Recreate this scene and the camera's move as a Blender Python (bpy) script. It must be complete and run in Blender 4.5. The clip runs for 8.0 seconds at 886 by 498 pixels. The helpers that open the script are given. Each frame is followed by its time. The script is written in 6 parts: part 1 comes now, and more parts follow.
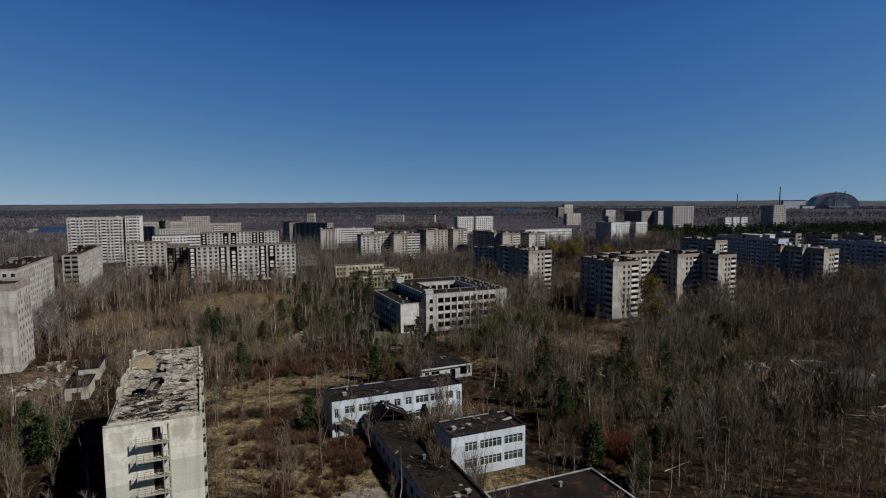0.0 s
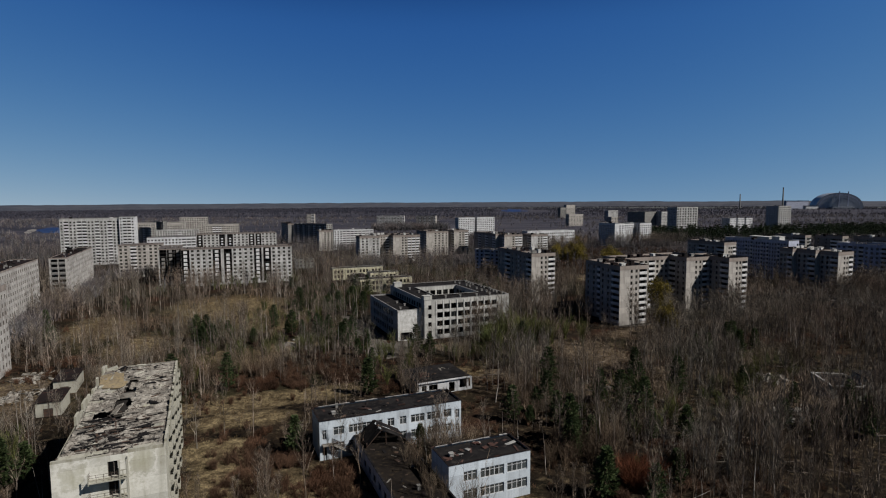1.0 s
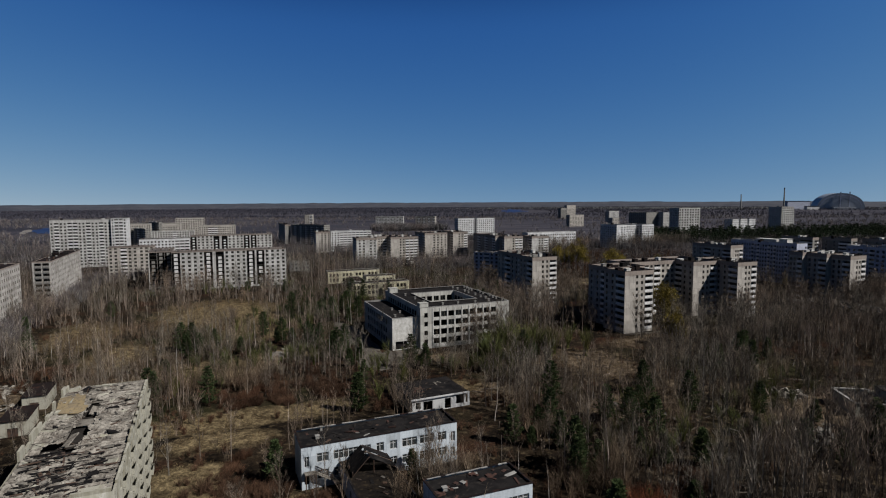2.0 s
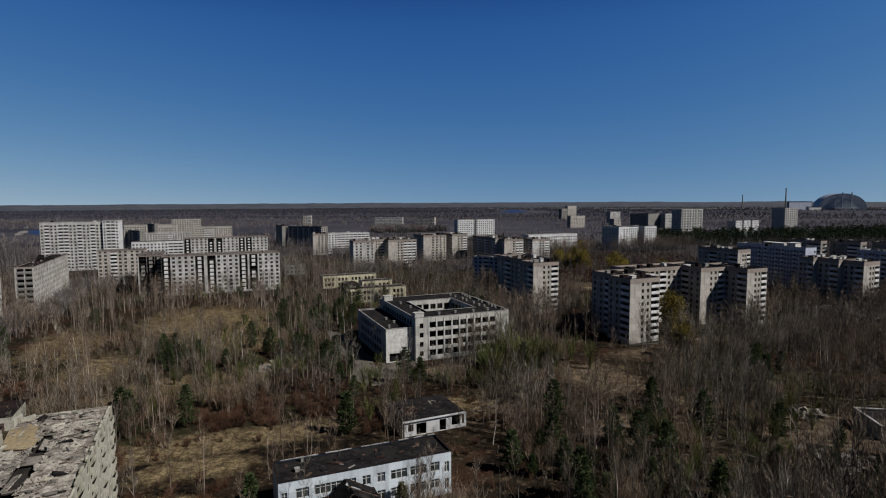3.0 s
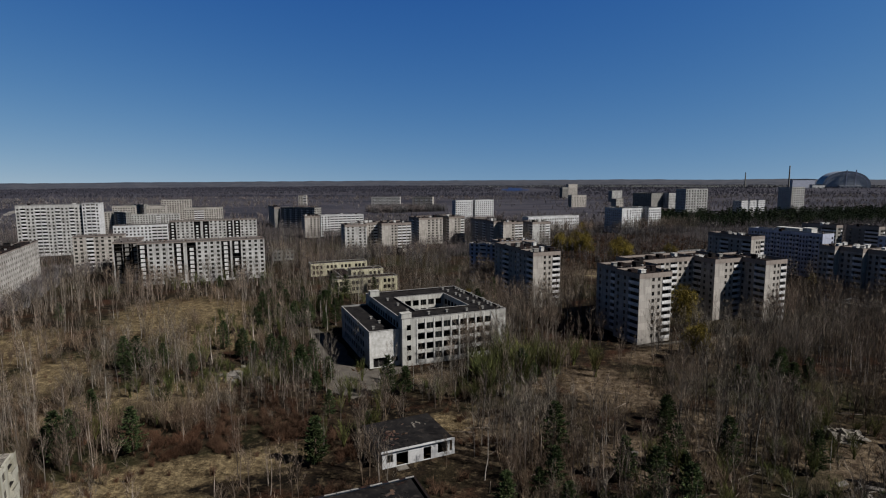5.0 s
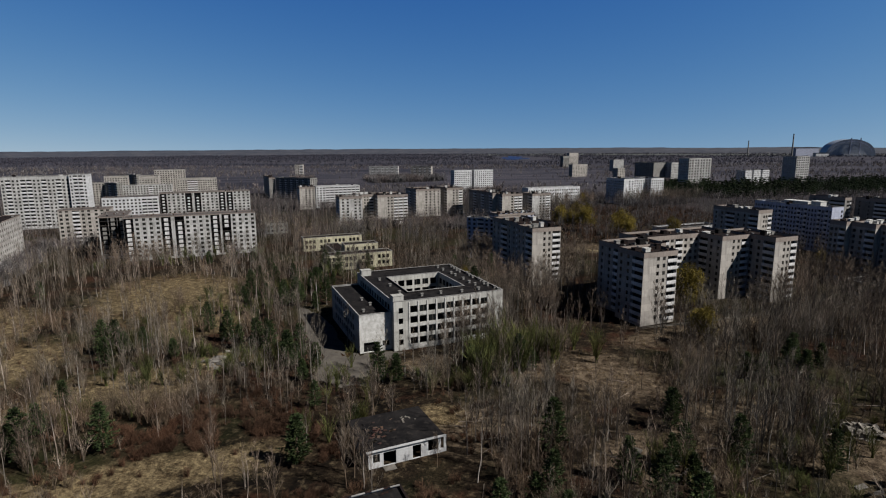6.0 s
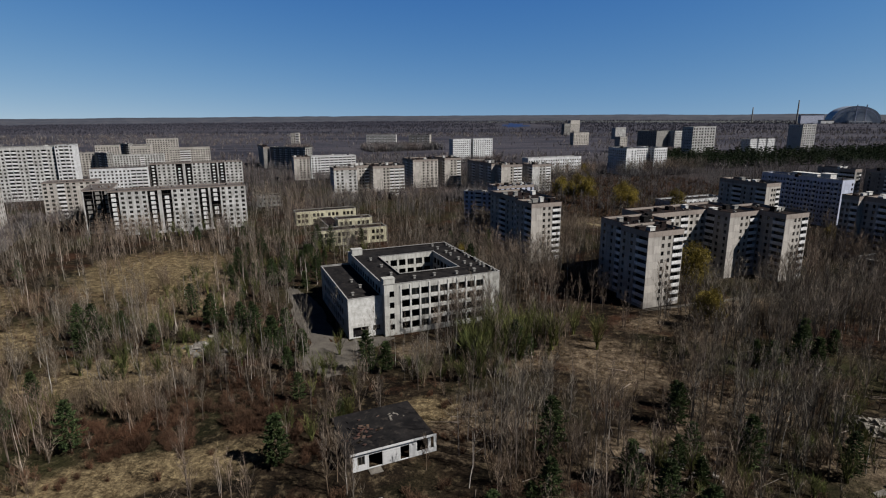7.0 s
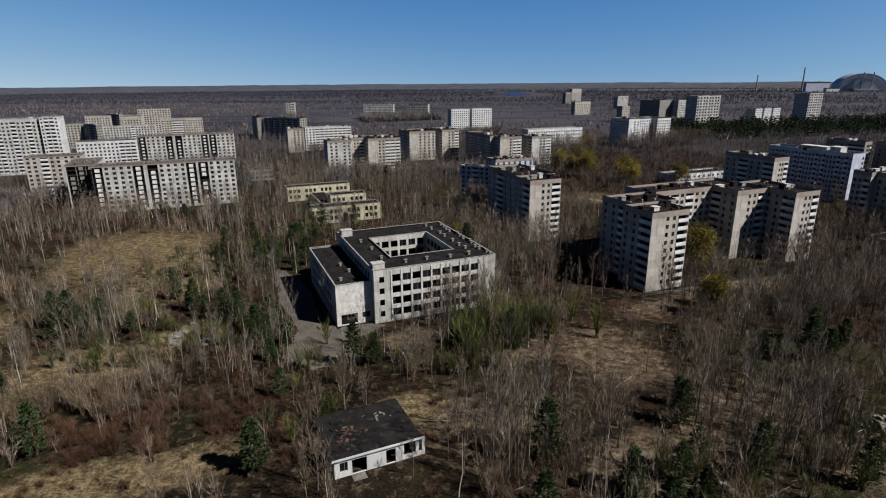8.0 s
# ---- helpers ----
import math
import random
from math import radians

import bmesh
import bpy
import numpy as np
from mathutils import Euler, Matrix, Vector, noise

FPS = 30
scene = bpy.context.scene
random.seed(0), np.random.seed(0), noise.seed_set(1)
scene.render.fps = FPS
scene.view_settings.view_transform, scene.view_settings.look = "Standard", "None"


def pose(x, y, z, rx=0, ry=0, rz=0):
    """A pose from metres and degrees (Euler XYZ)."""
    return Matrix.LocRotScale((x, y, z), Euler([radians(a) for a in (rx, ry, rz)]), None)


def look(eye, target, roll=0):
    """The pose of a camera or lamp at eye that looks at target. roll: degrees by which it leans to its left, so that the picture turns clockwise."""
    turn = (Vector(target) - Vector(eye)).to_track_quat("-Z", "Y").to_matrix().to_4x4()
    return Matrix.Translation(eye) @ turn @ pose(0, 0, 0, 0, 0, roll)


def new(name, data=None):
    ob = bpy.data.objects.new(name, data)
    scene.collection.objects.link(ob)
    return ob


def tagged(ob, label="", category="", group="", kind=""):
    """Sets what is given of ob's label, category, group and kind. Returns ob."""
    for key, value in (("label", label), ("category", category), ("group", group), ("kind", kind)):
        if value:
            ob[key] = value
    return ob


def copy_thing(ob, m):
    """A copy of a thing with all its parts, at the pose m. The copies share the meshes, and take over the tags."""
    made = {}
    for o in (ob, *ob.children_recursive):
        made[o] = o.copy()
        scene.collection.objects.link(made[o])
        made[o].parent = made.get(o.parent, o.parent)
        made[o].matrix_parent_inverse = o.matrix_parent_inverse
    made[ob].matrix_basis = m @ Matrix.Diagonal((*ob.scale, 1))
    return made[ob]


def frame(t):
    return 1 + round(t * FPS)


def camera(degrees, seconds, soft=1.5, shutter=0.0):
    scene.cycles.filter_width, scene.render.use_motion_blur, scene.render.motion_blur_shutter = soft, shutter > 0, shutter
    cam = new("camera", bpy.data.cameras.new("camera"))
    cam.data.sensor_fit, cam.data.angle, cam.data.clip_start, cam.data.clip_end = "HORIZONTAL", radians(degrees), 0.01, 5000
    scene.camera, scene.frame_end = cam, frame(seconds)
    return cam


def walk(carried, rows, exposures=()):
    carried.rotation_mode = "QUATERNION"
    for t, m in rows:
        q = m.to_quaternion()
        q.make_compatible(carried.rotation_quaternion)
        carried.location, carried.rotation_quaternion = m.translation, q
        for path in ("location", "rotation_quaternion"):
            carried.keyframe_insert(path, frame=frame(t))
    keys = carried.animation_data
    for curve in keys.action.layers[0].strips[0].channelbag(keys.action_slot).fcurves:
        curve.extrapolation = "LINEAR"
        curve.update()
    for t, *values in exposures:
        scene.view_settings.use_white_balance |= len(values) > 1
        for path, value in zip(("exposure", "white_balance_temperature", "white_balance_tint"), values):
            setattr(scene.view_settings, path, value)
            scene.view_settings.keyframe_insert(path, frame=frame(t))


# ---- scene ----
cam = camera(76.0, 8.0, soft=1.1)
PATH = [
    (0, (0.938, 3.097, 57.430), (0.913, 5.089, 57.256), -0.30),
    (0.5, (1.312, 8.717, 57.607), (1.283, 10.709, 57.434), -0.30),
    (1, (1.716, 14.395, 57.895), (1.686, 16.387, 57.722), -0.30),
    (1.5, (2.233, 19.967, 58.219), (2.203, 21.959, 58.046), -0.28),
    (3, (4.217, 36.700, 60.580), (4.185, 38.692, 60.407), -0.25),
    (3.5, (4.941, 42.316, 61.236), (4.907, 44.308, 61.061), -0.25),
    (4, (5.773, 48.064, 61.912), (5.742, 50.055, 61.730), -0.25),
    (5.5, (8.315, 64.597, 65.082), (8.282, 66.573, 64.777), -0.30),
    (6, (9.243, 70.254, 65.930), (9.211, 72.221, 65.569), -0.30),
    (6.5, (10.180, 75.723, 66.805), (10.147, 77.679, 66.390), -0.30),
    (7, (11.133, 80.996, 67.713), (11.101, 82.940, 67.242), -0.32),
    (7.5, (12.110, 86.000, 68.572), (12.079, 87.930, 68.049), -0.35),
    (8, (13.177, 90.884, 69.226), (13.145, 92.800, 68.653), -0.40),
]
walk(cam, [(t, look(eye, target, roll)) for t, eye, target, roll in PATH],
     exposures=[(0.0, 0.79), (4.0, 0.82), (5.5, 0.94), (7.0, 1.09), (8.0, 1.24)])


# ---- world and sun ----
SUN_EL = radians(43.0)
SUN_WAY = Vector((0.93, -0.366, 0)).normalized()          # horizontal way towards the sun
world = bpy.data.worlds.new("world")
scene.world = world
world.use_nodes = True
wn, wl = world.node_tree.nodes, world.node_tree.links
sky = wn.new("ShaderNodeTexSky")
sky.sky_type = "NISHITA"
sky.sun_disc = False
sky.sun_elevation = SUN_EL
sky.sun_rotation = math.atan2(SUN_WAY.x, SUN_WAY.y)
sky.altitude = 1200.0
sky.air_density = 1.0
sky.dust_density = 0.0
sky.ozone_density = 4.0
# a very clear, deep blue spring sky, paler towards the horizon
way, lifted, unit = wn.new("ShaderNodeTexCoord"), wn.new("ShaderNodeVectorMath"), wn.new("ShaderNodeVectorMath")
lifted.operation, unit.operation = "MULTIPLY_ADD", "NORMALIZE"
lifted.inputs[1].default_value = (1, 1, 0.8)
lifted.inputs[2].default_value = (0, 0, 0.19)
wl.new(way.outputs["Generated"], lifted.inputs[0])
wl.new(lifted.outputs[0], unit.inputs[0])
wl.new(unit.outputs[0], sky.inputs[0])
parts, joined = wn.new("ShaderNodeSeparateColor"), wn.new("ShaderNodeCombineColor")
wl.new(sky.outputs[0], parts.inputs[0])
for k, (power, gain) in enumerate(((2.862, 0.5643), (1.708, 0.8039), (0.756, 2.5468))):
    pw, gn = wn.new("ShaderNodeMath"), wn.new("ShaderNodeMath")
    pw.operation, gn.operation = "POWER", "MULTIPLY"
    pw.inputs[1].default_value, gn.inputs[1].default_value = power, gain
    wl.new(parts.outputs[k], pw.inputs[0])
    wl.new(pw.outputs[0], gn.inputs[0])
    wl.new(gn.outputs[0], joined.inputs[k])
wl.new(joined.outputs[0], wn["Background"].inputs[0])
# its blue deepens fast with height, and goes on deepening to the zenith
rise, deep = wn.new("ShaderNodeSeparateXYZ"), wn.new("ShaderNodeMapRange")
wl.new(way.outputs["Generated"], rise.inputs[0])
wl.new(rise.outputs[2], deep.inputs[0])
deep.interpolation_type = "SMOOTHSTEP"
for k, value in enumerate((0.27, 0.46, 0.0272, 0.0045)):
    deep.inputs[k + 1].default_value = value
wl.new(deep.outputs[0], wn["Background"].inputs[1])

sun = new("sun", bpy.data.lights.new("sun", "SUN"))
sun.data.energy = 4.8
sun.data.angle = radians(0.5)
sun.data.color = (1.0, 0.955, 0.905)
sun.matrix_world = look((0, 0, 200), tuple(Vector((0, 0, 200)) - SUN_WAY * math.cos(SUN_EL) - Vector((0, 0, math.sin(SUN_EL)))))

GRID = radians(23.5)                                        # the town's streets run at this turn
CU, SU = math.cos(GRID), math.sin(GRID)
# clearings in the wood: u, v, half sizes, share of plants kept, what grows there
CLEAR = [
    (18, 336, 32, 42, 0.1, "grass"), (8, 230, 22, 14, 0.35, "grass"), (18, 181, 34, 7, 0.2, "grass"), (-40, 308, 14, 30, 0.2, "grass"),
    (9, 130, 9, 20, 0.12, "grass"), (26, 112, 11, 22, 0.08, "grass"), (38, 242, 14, 7, 0.3, "grass"), (56, 98, 10, 8, 0.1, "grass"),
    (30, 285, 16, 14, 0.4, "grass"), (14, 168, 13, 6, 0.15, "grass"), (7, 151, 8, 7, 0.2, "grass"), (84, 182, 9, 6, 0.5, "grass"), (-20, 265, 12, 22, 0.5, "grass"),
    (141, 186, 14, 19, 0.55, "litter"), (118, 147, 15, 9, 0.4, "litter"), (166, 122, 18, 12, 0.4, "litter"), (-45, 215, 16, 22, 0.15, "litter"),
    (200, 205, 40, 9, 0.3, "litter"), (262, 356, 20, 16, 0.35, "litter"), (95, 215, 10, 6, 0.4, "litter"),
    (95, 172, 14, 15, 0.85, "litter"), (152, 153, 15, 10, 0.8, "litter"), (134, 150, 8, 7, 0.7, "litter"), (187, 192, 14, 9, 0.6, "litter"), (118, 198, 12, 8, 0.7, "litter"), (155, 134, 12, 7, 0.7, "litter"),
]

# ---- materials ----


def material(name):
    m = bpy.data.materials.new(name)
    m.use_nodes = True
    return m, m.node_tree.nodes, m.node_tree.links, m.node_tree.nodes["Principled BSDF"]


def noise_node(n, l, scale, detail=4.0, coords=None, stretch=None, rough=0.6):
    """A noise texture in metres, by default over the object's own coordinates."""
    tc = n.new("ShaderNodeTexCoord")
    src = tc.outputs[coords or "Object"]
    if stretch:
        mp = n.new("ShaderNodeMapping")
        mp.inputs["Scale"].default_value = stretch
        l.new(src, mp.inputs[0])
        src = mp.outputs[0]
    t = n.new("ShaderNodeTexNoise")
    t.inputs["Scale"].default_value = scale
    t.inputs["Detail"].default_value = detail
    t.inputs["Roughness"].default_value = rough
    l.new(src, t.inputs["Vector"])
    return t.outputs["Fac"]


def ramp(n, l, fac, stops):
    r = n.new("ShaderNodeValToRGB")
    el = r.color_ramp.elements
    while len(el) < len(stops):
        el.new(0.5)
    for e, (p, c) in zip(el, stops):
        e.position, e.color = p, (*c, 1) if len(c) == 3 else (c[0], c[0], c[0], 1)
    l.new(fac, r.inputs[0])
    return r.outputs[0]


def mix(n, l, a, b, fac, mode="MIX"):
    m = n.new("ShaderNodeMix")
    m.data_type, m.blend_type = "RGBA", mode
    for sock, v in ((m.inputs[6], a), (m.inputs[7], b), (m.inputs[0], fac)):
        if isinstance(v, (int, float)):
            sock.default_value = v
        elif isinstance(v, tuple):
            sock.default_value = (*v, 1)
        else:
            l.new(v, sock)
    return m.outputs[2]


def bump(n, l, bs, height, strength, distance):
    b = n.new("ShaderNodeBump")
    b.inputs["Strength"].default_value, b.inputs["Distance"].default_value = strength, distance
    l.new(height, b.inputs["Height"])
    l.new(b.outputs[0], bs.inputs["Normal"])


def wall_material(name, base, dirt=(0.0533, 0.0469, 0.04), amount=0.5, panel=(3.0, 2.8), joint=0.035):
    """Weathered concrete panels: grid of joints, streaks down the wall, blotches and grain."""
    m, n, l, bs = material(name)
    uv = n.new("ShaderNodeUVMap")
    br = n.new("ShaderNodeTexBrick")
    br.offset = 0.0
    br.inputs["Scale"].default_value = 1.0
    br.inputs["Brick Width"].default_value, br.inputs["Row Height"].default_value = panel
    br.inputs["Mortar Size"].default_value = joint
    br.inputs["Mortar Smooth"].default_value = 0.3
    br.inputs["Color1"].default_value = (*[v * 0.82 for v in base], 1)
    br.inputs["Color2"].default_value = (*[min(v * 1.12, 0.85) for v in base], 1)
    br.inputs["Mortar"].default_value = (*[v * 0.55 for v in base], 1)
    l.new(uv.outputs[0], br.inputs["Vector"])
    streak = noise_node(n, l, 1.0, 5, "UV", (0.9, 0.07, 1))
    blot = noise_node(n, l, 0.22, 6, "UV")
    fine = noise_node(n, l, 3.0, 4, "UV")
    col = mix(n, l, br.outputs[0], dirt, ramp(n, l, streak, [(0.48, (0.0,)), (0.78, (amount,))]))
    col = mix(n, l, col, dirt, ramp(n, l, blot, [(0.52, (0.0,)), (0.72, (amount * 0.8,))]))
    col = mix(n, l, col, ramp(n, l, fine, [(0.25, (0.78,)), (0.75, (1.0,))]), 1.0, "MULTIPLY")
    l.new(col, bs.inputs["Base Color"])
    bs.inputs["Roughness"].default_value = 0.88
    bs.inputs["Specular IOR Level"].default_value = 0.25
    bump(n, l, bs, fine, 0.4, 0.03)
    return m


def rough_material(name, a, b, scale=0.6, rough=0.9, c=None, strength=0.4, spec=0.2, island=0.0, each=0.0):
    """Two or three tones broken up by noise at two scales."""
    m, n, l, bs = material(name)
    big = noise_node(n, l, scale, 6)
    small = noise_node(n, l, scale * 9, 5)
    col = mix(n, l, a, b, ramp(n, l, big, [(0.38, (0.0,)), (0.64, (1.0,))]))
    if c:
        col = mix(n, l, col, c, ramp(n, l, noise_node(n, l, scale * 2.7, 4), [(0.55, (0.0,)), (0.68, (1.0,))]))
    col = mix(n, l, col, ramp(n, l, small, [(0.2, (0.62,)), (0.8, (1.0,))]), 1.0, "MULTIPLY")
    if island:
        g = n.new("ShaderNodeNewGeometry")
        col = mix(n, l, col, ramp(n, l, g.outputs["Random Per Island"], [(0.0, (1.0 - island,)), (1.0, (1.0,))]), 1.0, "MULTIPLY")
    if each:
        o = n.new("ShaderNodeObjectInfo")
        col = mix(n, l, col, ramp(n, l, o.outputs["Random"], [(0.0, (1.0 - each,)), (1.0, (1.0,))]), 1.0, "MULTIPLY")
    l.new(col, bs.inputs["Base Color"])
    bs.inputs["Roughness"].default_value = rough
    bs.inputs["Specular IOR Level"].default_value = spec
    bump(n, l, bs, small, strength, 0.04)
    return m


def plant_material(name, a, b, rough=0.8, by_object=0.35, translucent=0.0):
    """Bark, twigs or leaves: each piece and each plant a little different."""
    m, n, l, bs = material(name)
    g = n.new("ShaderNodeNewGeometry")
    o = n.new("ShaderNodeObjectInfo")
    col = ramp(n, l, g.outputs["Random Per Island"], [(0.0, b), (0.55, tuple(0.7 * q + 0.3 * p for p, q in zip(a, b))), (1.0, a)])
    col = mix(n, l, col, ramp(n, l, o.outputs["Random"], [(0.0, (1.0 - by_object,)), (1.0, (1.0,))]), 1.0, "MULTIPLY")
    wide = noise_node(n, l, 0.045, 4, "Object")
    col = mix(n, l, col, ramp(n, l, wide, [(0.34, (0.6,)), (0.6, (1.0,))]), 1.0, "MULTIPLY")
    crowns = noise_node(n, l, 0.12, 2, "Object")
    col = mix(n, l, col, ramp(n, l, crowns, [(0.36, (0.58,)), (0.5, (0.95,)), (0.66, (1.5,))]), 1.0, "MULTIPLY")
    ruddy = noise_node(n, l, 0.028, 3, "Object")
    col = mix(n, l, col, ramp(n, l, ruddy, [(0.4, (1.0, 0.9, 0.86)), (0.6, (0.95, 0.98, 1.0))]), 1.0, "MULTIPLY")
    l.new(col, bs.inputs["Base Color"])
    bs.inputs["Roughness"].default_value = rough
    bs.inputs["Specular IOR Level"].default_value = 0.05
    if translucent:
        tr = n.new("ShaderNodeBsdfTranslucent")
        l.new(col, tr.inputs[0])
        ms = n.new("ShaderNodeMixShader")
        ms.inputs[0].default_value = translucent
        l.new(bs.outputs[0], ms.inputs[1])
        l.new(tr.outputs[0], ms.inputs[2])
        l.new(ms.outputs[0], n["Material Output"].inputs[0])
    return m


def glass_material(name, clear, ior, dust=0.0):
    """Old dirty window glass: see-through under a film of dust, with gloss by the angle."""
    m, n, l, bs = material(name)
    tr, gl = n.new("ShaderNodeBsdfTransparent"), n.new("ShaderNodeBsdfGlossy")
    fr, ms, film = n.new("ShaderNodeFresnel"), n.new("ShaderNodeMixShader"), n.new("ShaderNodeMixShader")
    tr.inputs[0].default_value = (clear, clear * 1.05, clear * 1.06, 1)
    gl.inputs["Roughness"].default_value = 0.12
    fr.inputs[0].default_value = ior
    bs.inputs["Base Color"].default_value = (0.16, 0.19, 0.2, 1)
    bs.inputs["Roughness"].default_value = 0.7
    o = n.new("ShaderNodeObjectInfo")
    l.new(ramp(n, l, o.outputs["Random"], [(0.0, (dust * 0.25,)), (1.0, (dust,))]), film.inputs[0])
    l.new(fr.outputs[0], ms.inputs[0])
    l.new(tr.outputs[0], ms.inputs[1])
    l.new(gl.outputs[0], ms.inputs[2])
    l.new(ms.outputs[0], film.inputs[1])
    l.new(bs.outputs[0], film.inputs[2])
    l.new(film.outputs[0], n["Material Output"].inputs[0])
    return m


def ground_material():
    """Leaf litter, dry grass, moss and bare soil, paler in the clearings; far away dark woods and pale fields. Woodland
    shade and far haze are put into the colour.
    """
    m, n, l, bs = material("town_ground")
    tc = n.new("ShaderNodeTexCoord")
    wide = noise_node(n, l, 0.014, 4)
    mid = noise_node(n, l, 0.085, 6, rough=0.72)
    small = noise_node(n, l, 0.42, 5, rough=0.7)
    fine = noise_node(n, l, 1.6, 5, rough=0.75)
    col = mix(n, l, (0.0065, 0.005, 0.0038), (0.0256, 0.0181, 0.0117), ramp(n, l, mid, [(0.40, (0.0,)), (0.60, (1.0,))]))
    col = mix(n, l, col, (0.101, 0.0773, 0.048), ramp(n, l, small, [(0.52, (0.0,)), (0.66, (0.8,))]))
    col = mix(n, l, col, (0.0293, 0.033, 0.0128), ramp(n, l, wide, [(0.50, (0.0,)), (0.66, (0.65,))]))
    col = mix(n, l, col, (0.0533, 0.024, 0.0149), ramp(n, l, noise_node(n, l, 0.05, 5), [(0.55, (0.0,)), (0.68, (0.7,))]))
    masks = {}
    for u, v, ru, rv, keep, kind in CLEAR:
        mp = n.new("ShaderNodeMapping")
        mp.vector_type = "TEXTURE"
        mp.inputs["Location"].default_value = (u * CU - v * SU, u * SU + v * CU, 0)
        mp.inputs["Rotation"].default_value = (0, 0, GRID)
        mp.inputs["Scale"].default_value = (ru, rv, 1)
        l.new(tc.outputs["Object"], mp.inputs[0])
        ln, mr = n.new("ShaderNodeVectorMath"), n.new("ShaderNodeMapRange")
        ln.operation = "LENGTH"
        l.new(mp.outputs[0], ln.inputs[0])
        mr.inputs[1].default_value, mr.inputs[2].default_value = 1.35, 0.45
        l.new(ln.outputs["Value"], mr.inputs[0])
        if kind in masks:
            mx = n.new("ShaderNodeMath")
            mx.operation = "MAXIMUM"
            l.new(masks[kind], mx.inputs[0])
            l.new(mr.outputs[0], mx.inputs[1])
            masks[kind] = mx.outputs[0]
        else:
            masks[kind] = mr.outputs[0]
    for kind, tone, dark in (("litter", (0.165, 0.128, 0.088), (0.045, 0.032, 0.0215)), ("grass", (0.228, 0.178, 0.101), (0.064, 0.047, 0.027))):
        broken = n.new("ShaderNodeMath")
        broken.operation = "MULTIPLY_ADD"
        l.new(mid, broken.inputs[0])
        broken.inputs[1].default_value = 1.6
        l.new(masks[kind], broken.inputs[2])
        mask = ramp(n, l, broken.outputs[0], [(0.95 / 2.6, (0.0,)), (1.55 / 2.6, (1.0,))])
        half = n.new("ShaderNodeMath")
        half.operation = "MULTIPLY"
        l.new(broken.outputs[0], half.inputs[0])
        half.inputs[1].default_value = 1 / 2.6
        l.new(half.outputs[0], mask.node.inputs[0])
        gate = n.new("ShaderNodeMath")
        gate.operation = "MULTIPLY"
        l.new(mask, gate.inputs[0])
        l.new(ramp(n, l, masks[kind], [(0.0, (0.0,)), (0.25, (1.0,))]), gate.inputs[1])
        col = mix(n, l, col, mix(n, l, dark, tone, ramp(n, l, small, [(0.40, (0.0,)), (0.64, (1.0,))])), gate.outputs[0])
    # beyond the town: long bands of wood and field, with blue haze painted in
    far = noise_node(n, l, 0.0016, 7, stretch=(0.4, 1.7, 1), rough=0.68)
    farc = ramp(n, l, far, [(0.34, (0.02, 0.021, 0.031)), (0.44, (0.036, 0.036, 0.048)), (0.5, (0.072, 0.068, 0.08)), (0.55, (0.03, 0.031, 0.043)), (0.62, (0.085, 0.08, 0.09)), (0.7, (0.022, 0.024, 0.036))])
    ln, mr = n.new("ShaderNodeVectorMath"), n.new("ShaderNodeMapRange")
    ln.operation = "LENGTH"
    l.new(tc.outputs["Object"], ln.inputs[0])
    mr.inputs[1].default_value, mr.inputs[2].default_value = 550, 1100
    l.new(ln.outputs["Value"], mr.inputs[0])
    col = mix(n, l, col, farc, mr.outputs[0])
    # close woods out to the horizon, in haze-blue tones put into the colour
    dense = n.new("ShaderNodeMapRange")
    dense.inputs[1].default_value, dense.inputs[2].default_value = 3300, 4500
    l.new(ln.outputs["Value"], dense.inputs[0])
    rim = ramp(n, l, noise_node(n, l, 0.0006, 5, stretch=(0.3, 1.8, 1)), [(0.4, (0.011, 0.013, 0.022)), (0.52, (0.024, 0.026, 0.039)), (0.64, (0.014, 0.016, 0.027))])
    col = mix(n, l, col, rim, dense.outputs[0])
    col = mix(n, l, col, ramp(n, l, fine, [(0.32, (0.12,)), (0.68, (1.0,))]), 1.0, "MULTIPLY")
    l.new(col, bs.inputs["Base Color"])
    bs.inputs["Roughness"].default_value = 0.95
    bs.inputs["Specular IOR Level"].default_value = 0.03
    bump(n, l, bs, small, 1.0, 0.6)
    return m


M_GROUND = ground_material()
M_GRASS = rough_material("pale_dry_grass", (0.139, 0.112, 0.064), (0.0853, 0.064, 0.0346), 0.12, 0.95, (0.0533, 0.048, 0.0213), 0.8)
M_ASPHALT = rough_material("weathered_asphalt", (0.0773, 0.0693, 0.0586), (0.0453, 0.04, 0.0346), 0.22, 0.95, (0.04, 0.033, 0.0224), 0.4)
M_SAND = rough_material("pale_river_sand", (0.15, 0.14, 0.13), (0.09, 0.083, 0.078), 0.02, 0.95)
M_WATER = rough_material("lake_water", (0.0064, 0.0117, 0.048), (0.0107, 0.0187, 0.0533), 0.005, 0.45, None, 0.05, 0.25)
M_FIELD = rough_material("distant_field", (0.0533, 0.056, 0.0506), (0.032, 0.0341, 0.033), 0.006, 0.95)
M_FAR = rough_material("haze_blue_far_woods", (0.024, 0.028, 0.039), (0.04, 0.042, 0.052), 0.012, 0.95, (0.05, 0.048, 0.056))

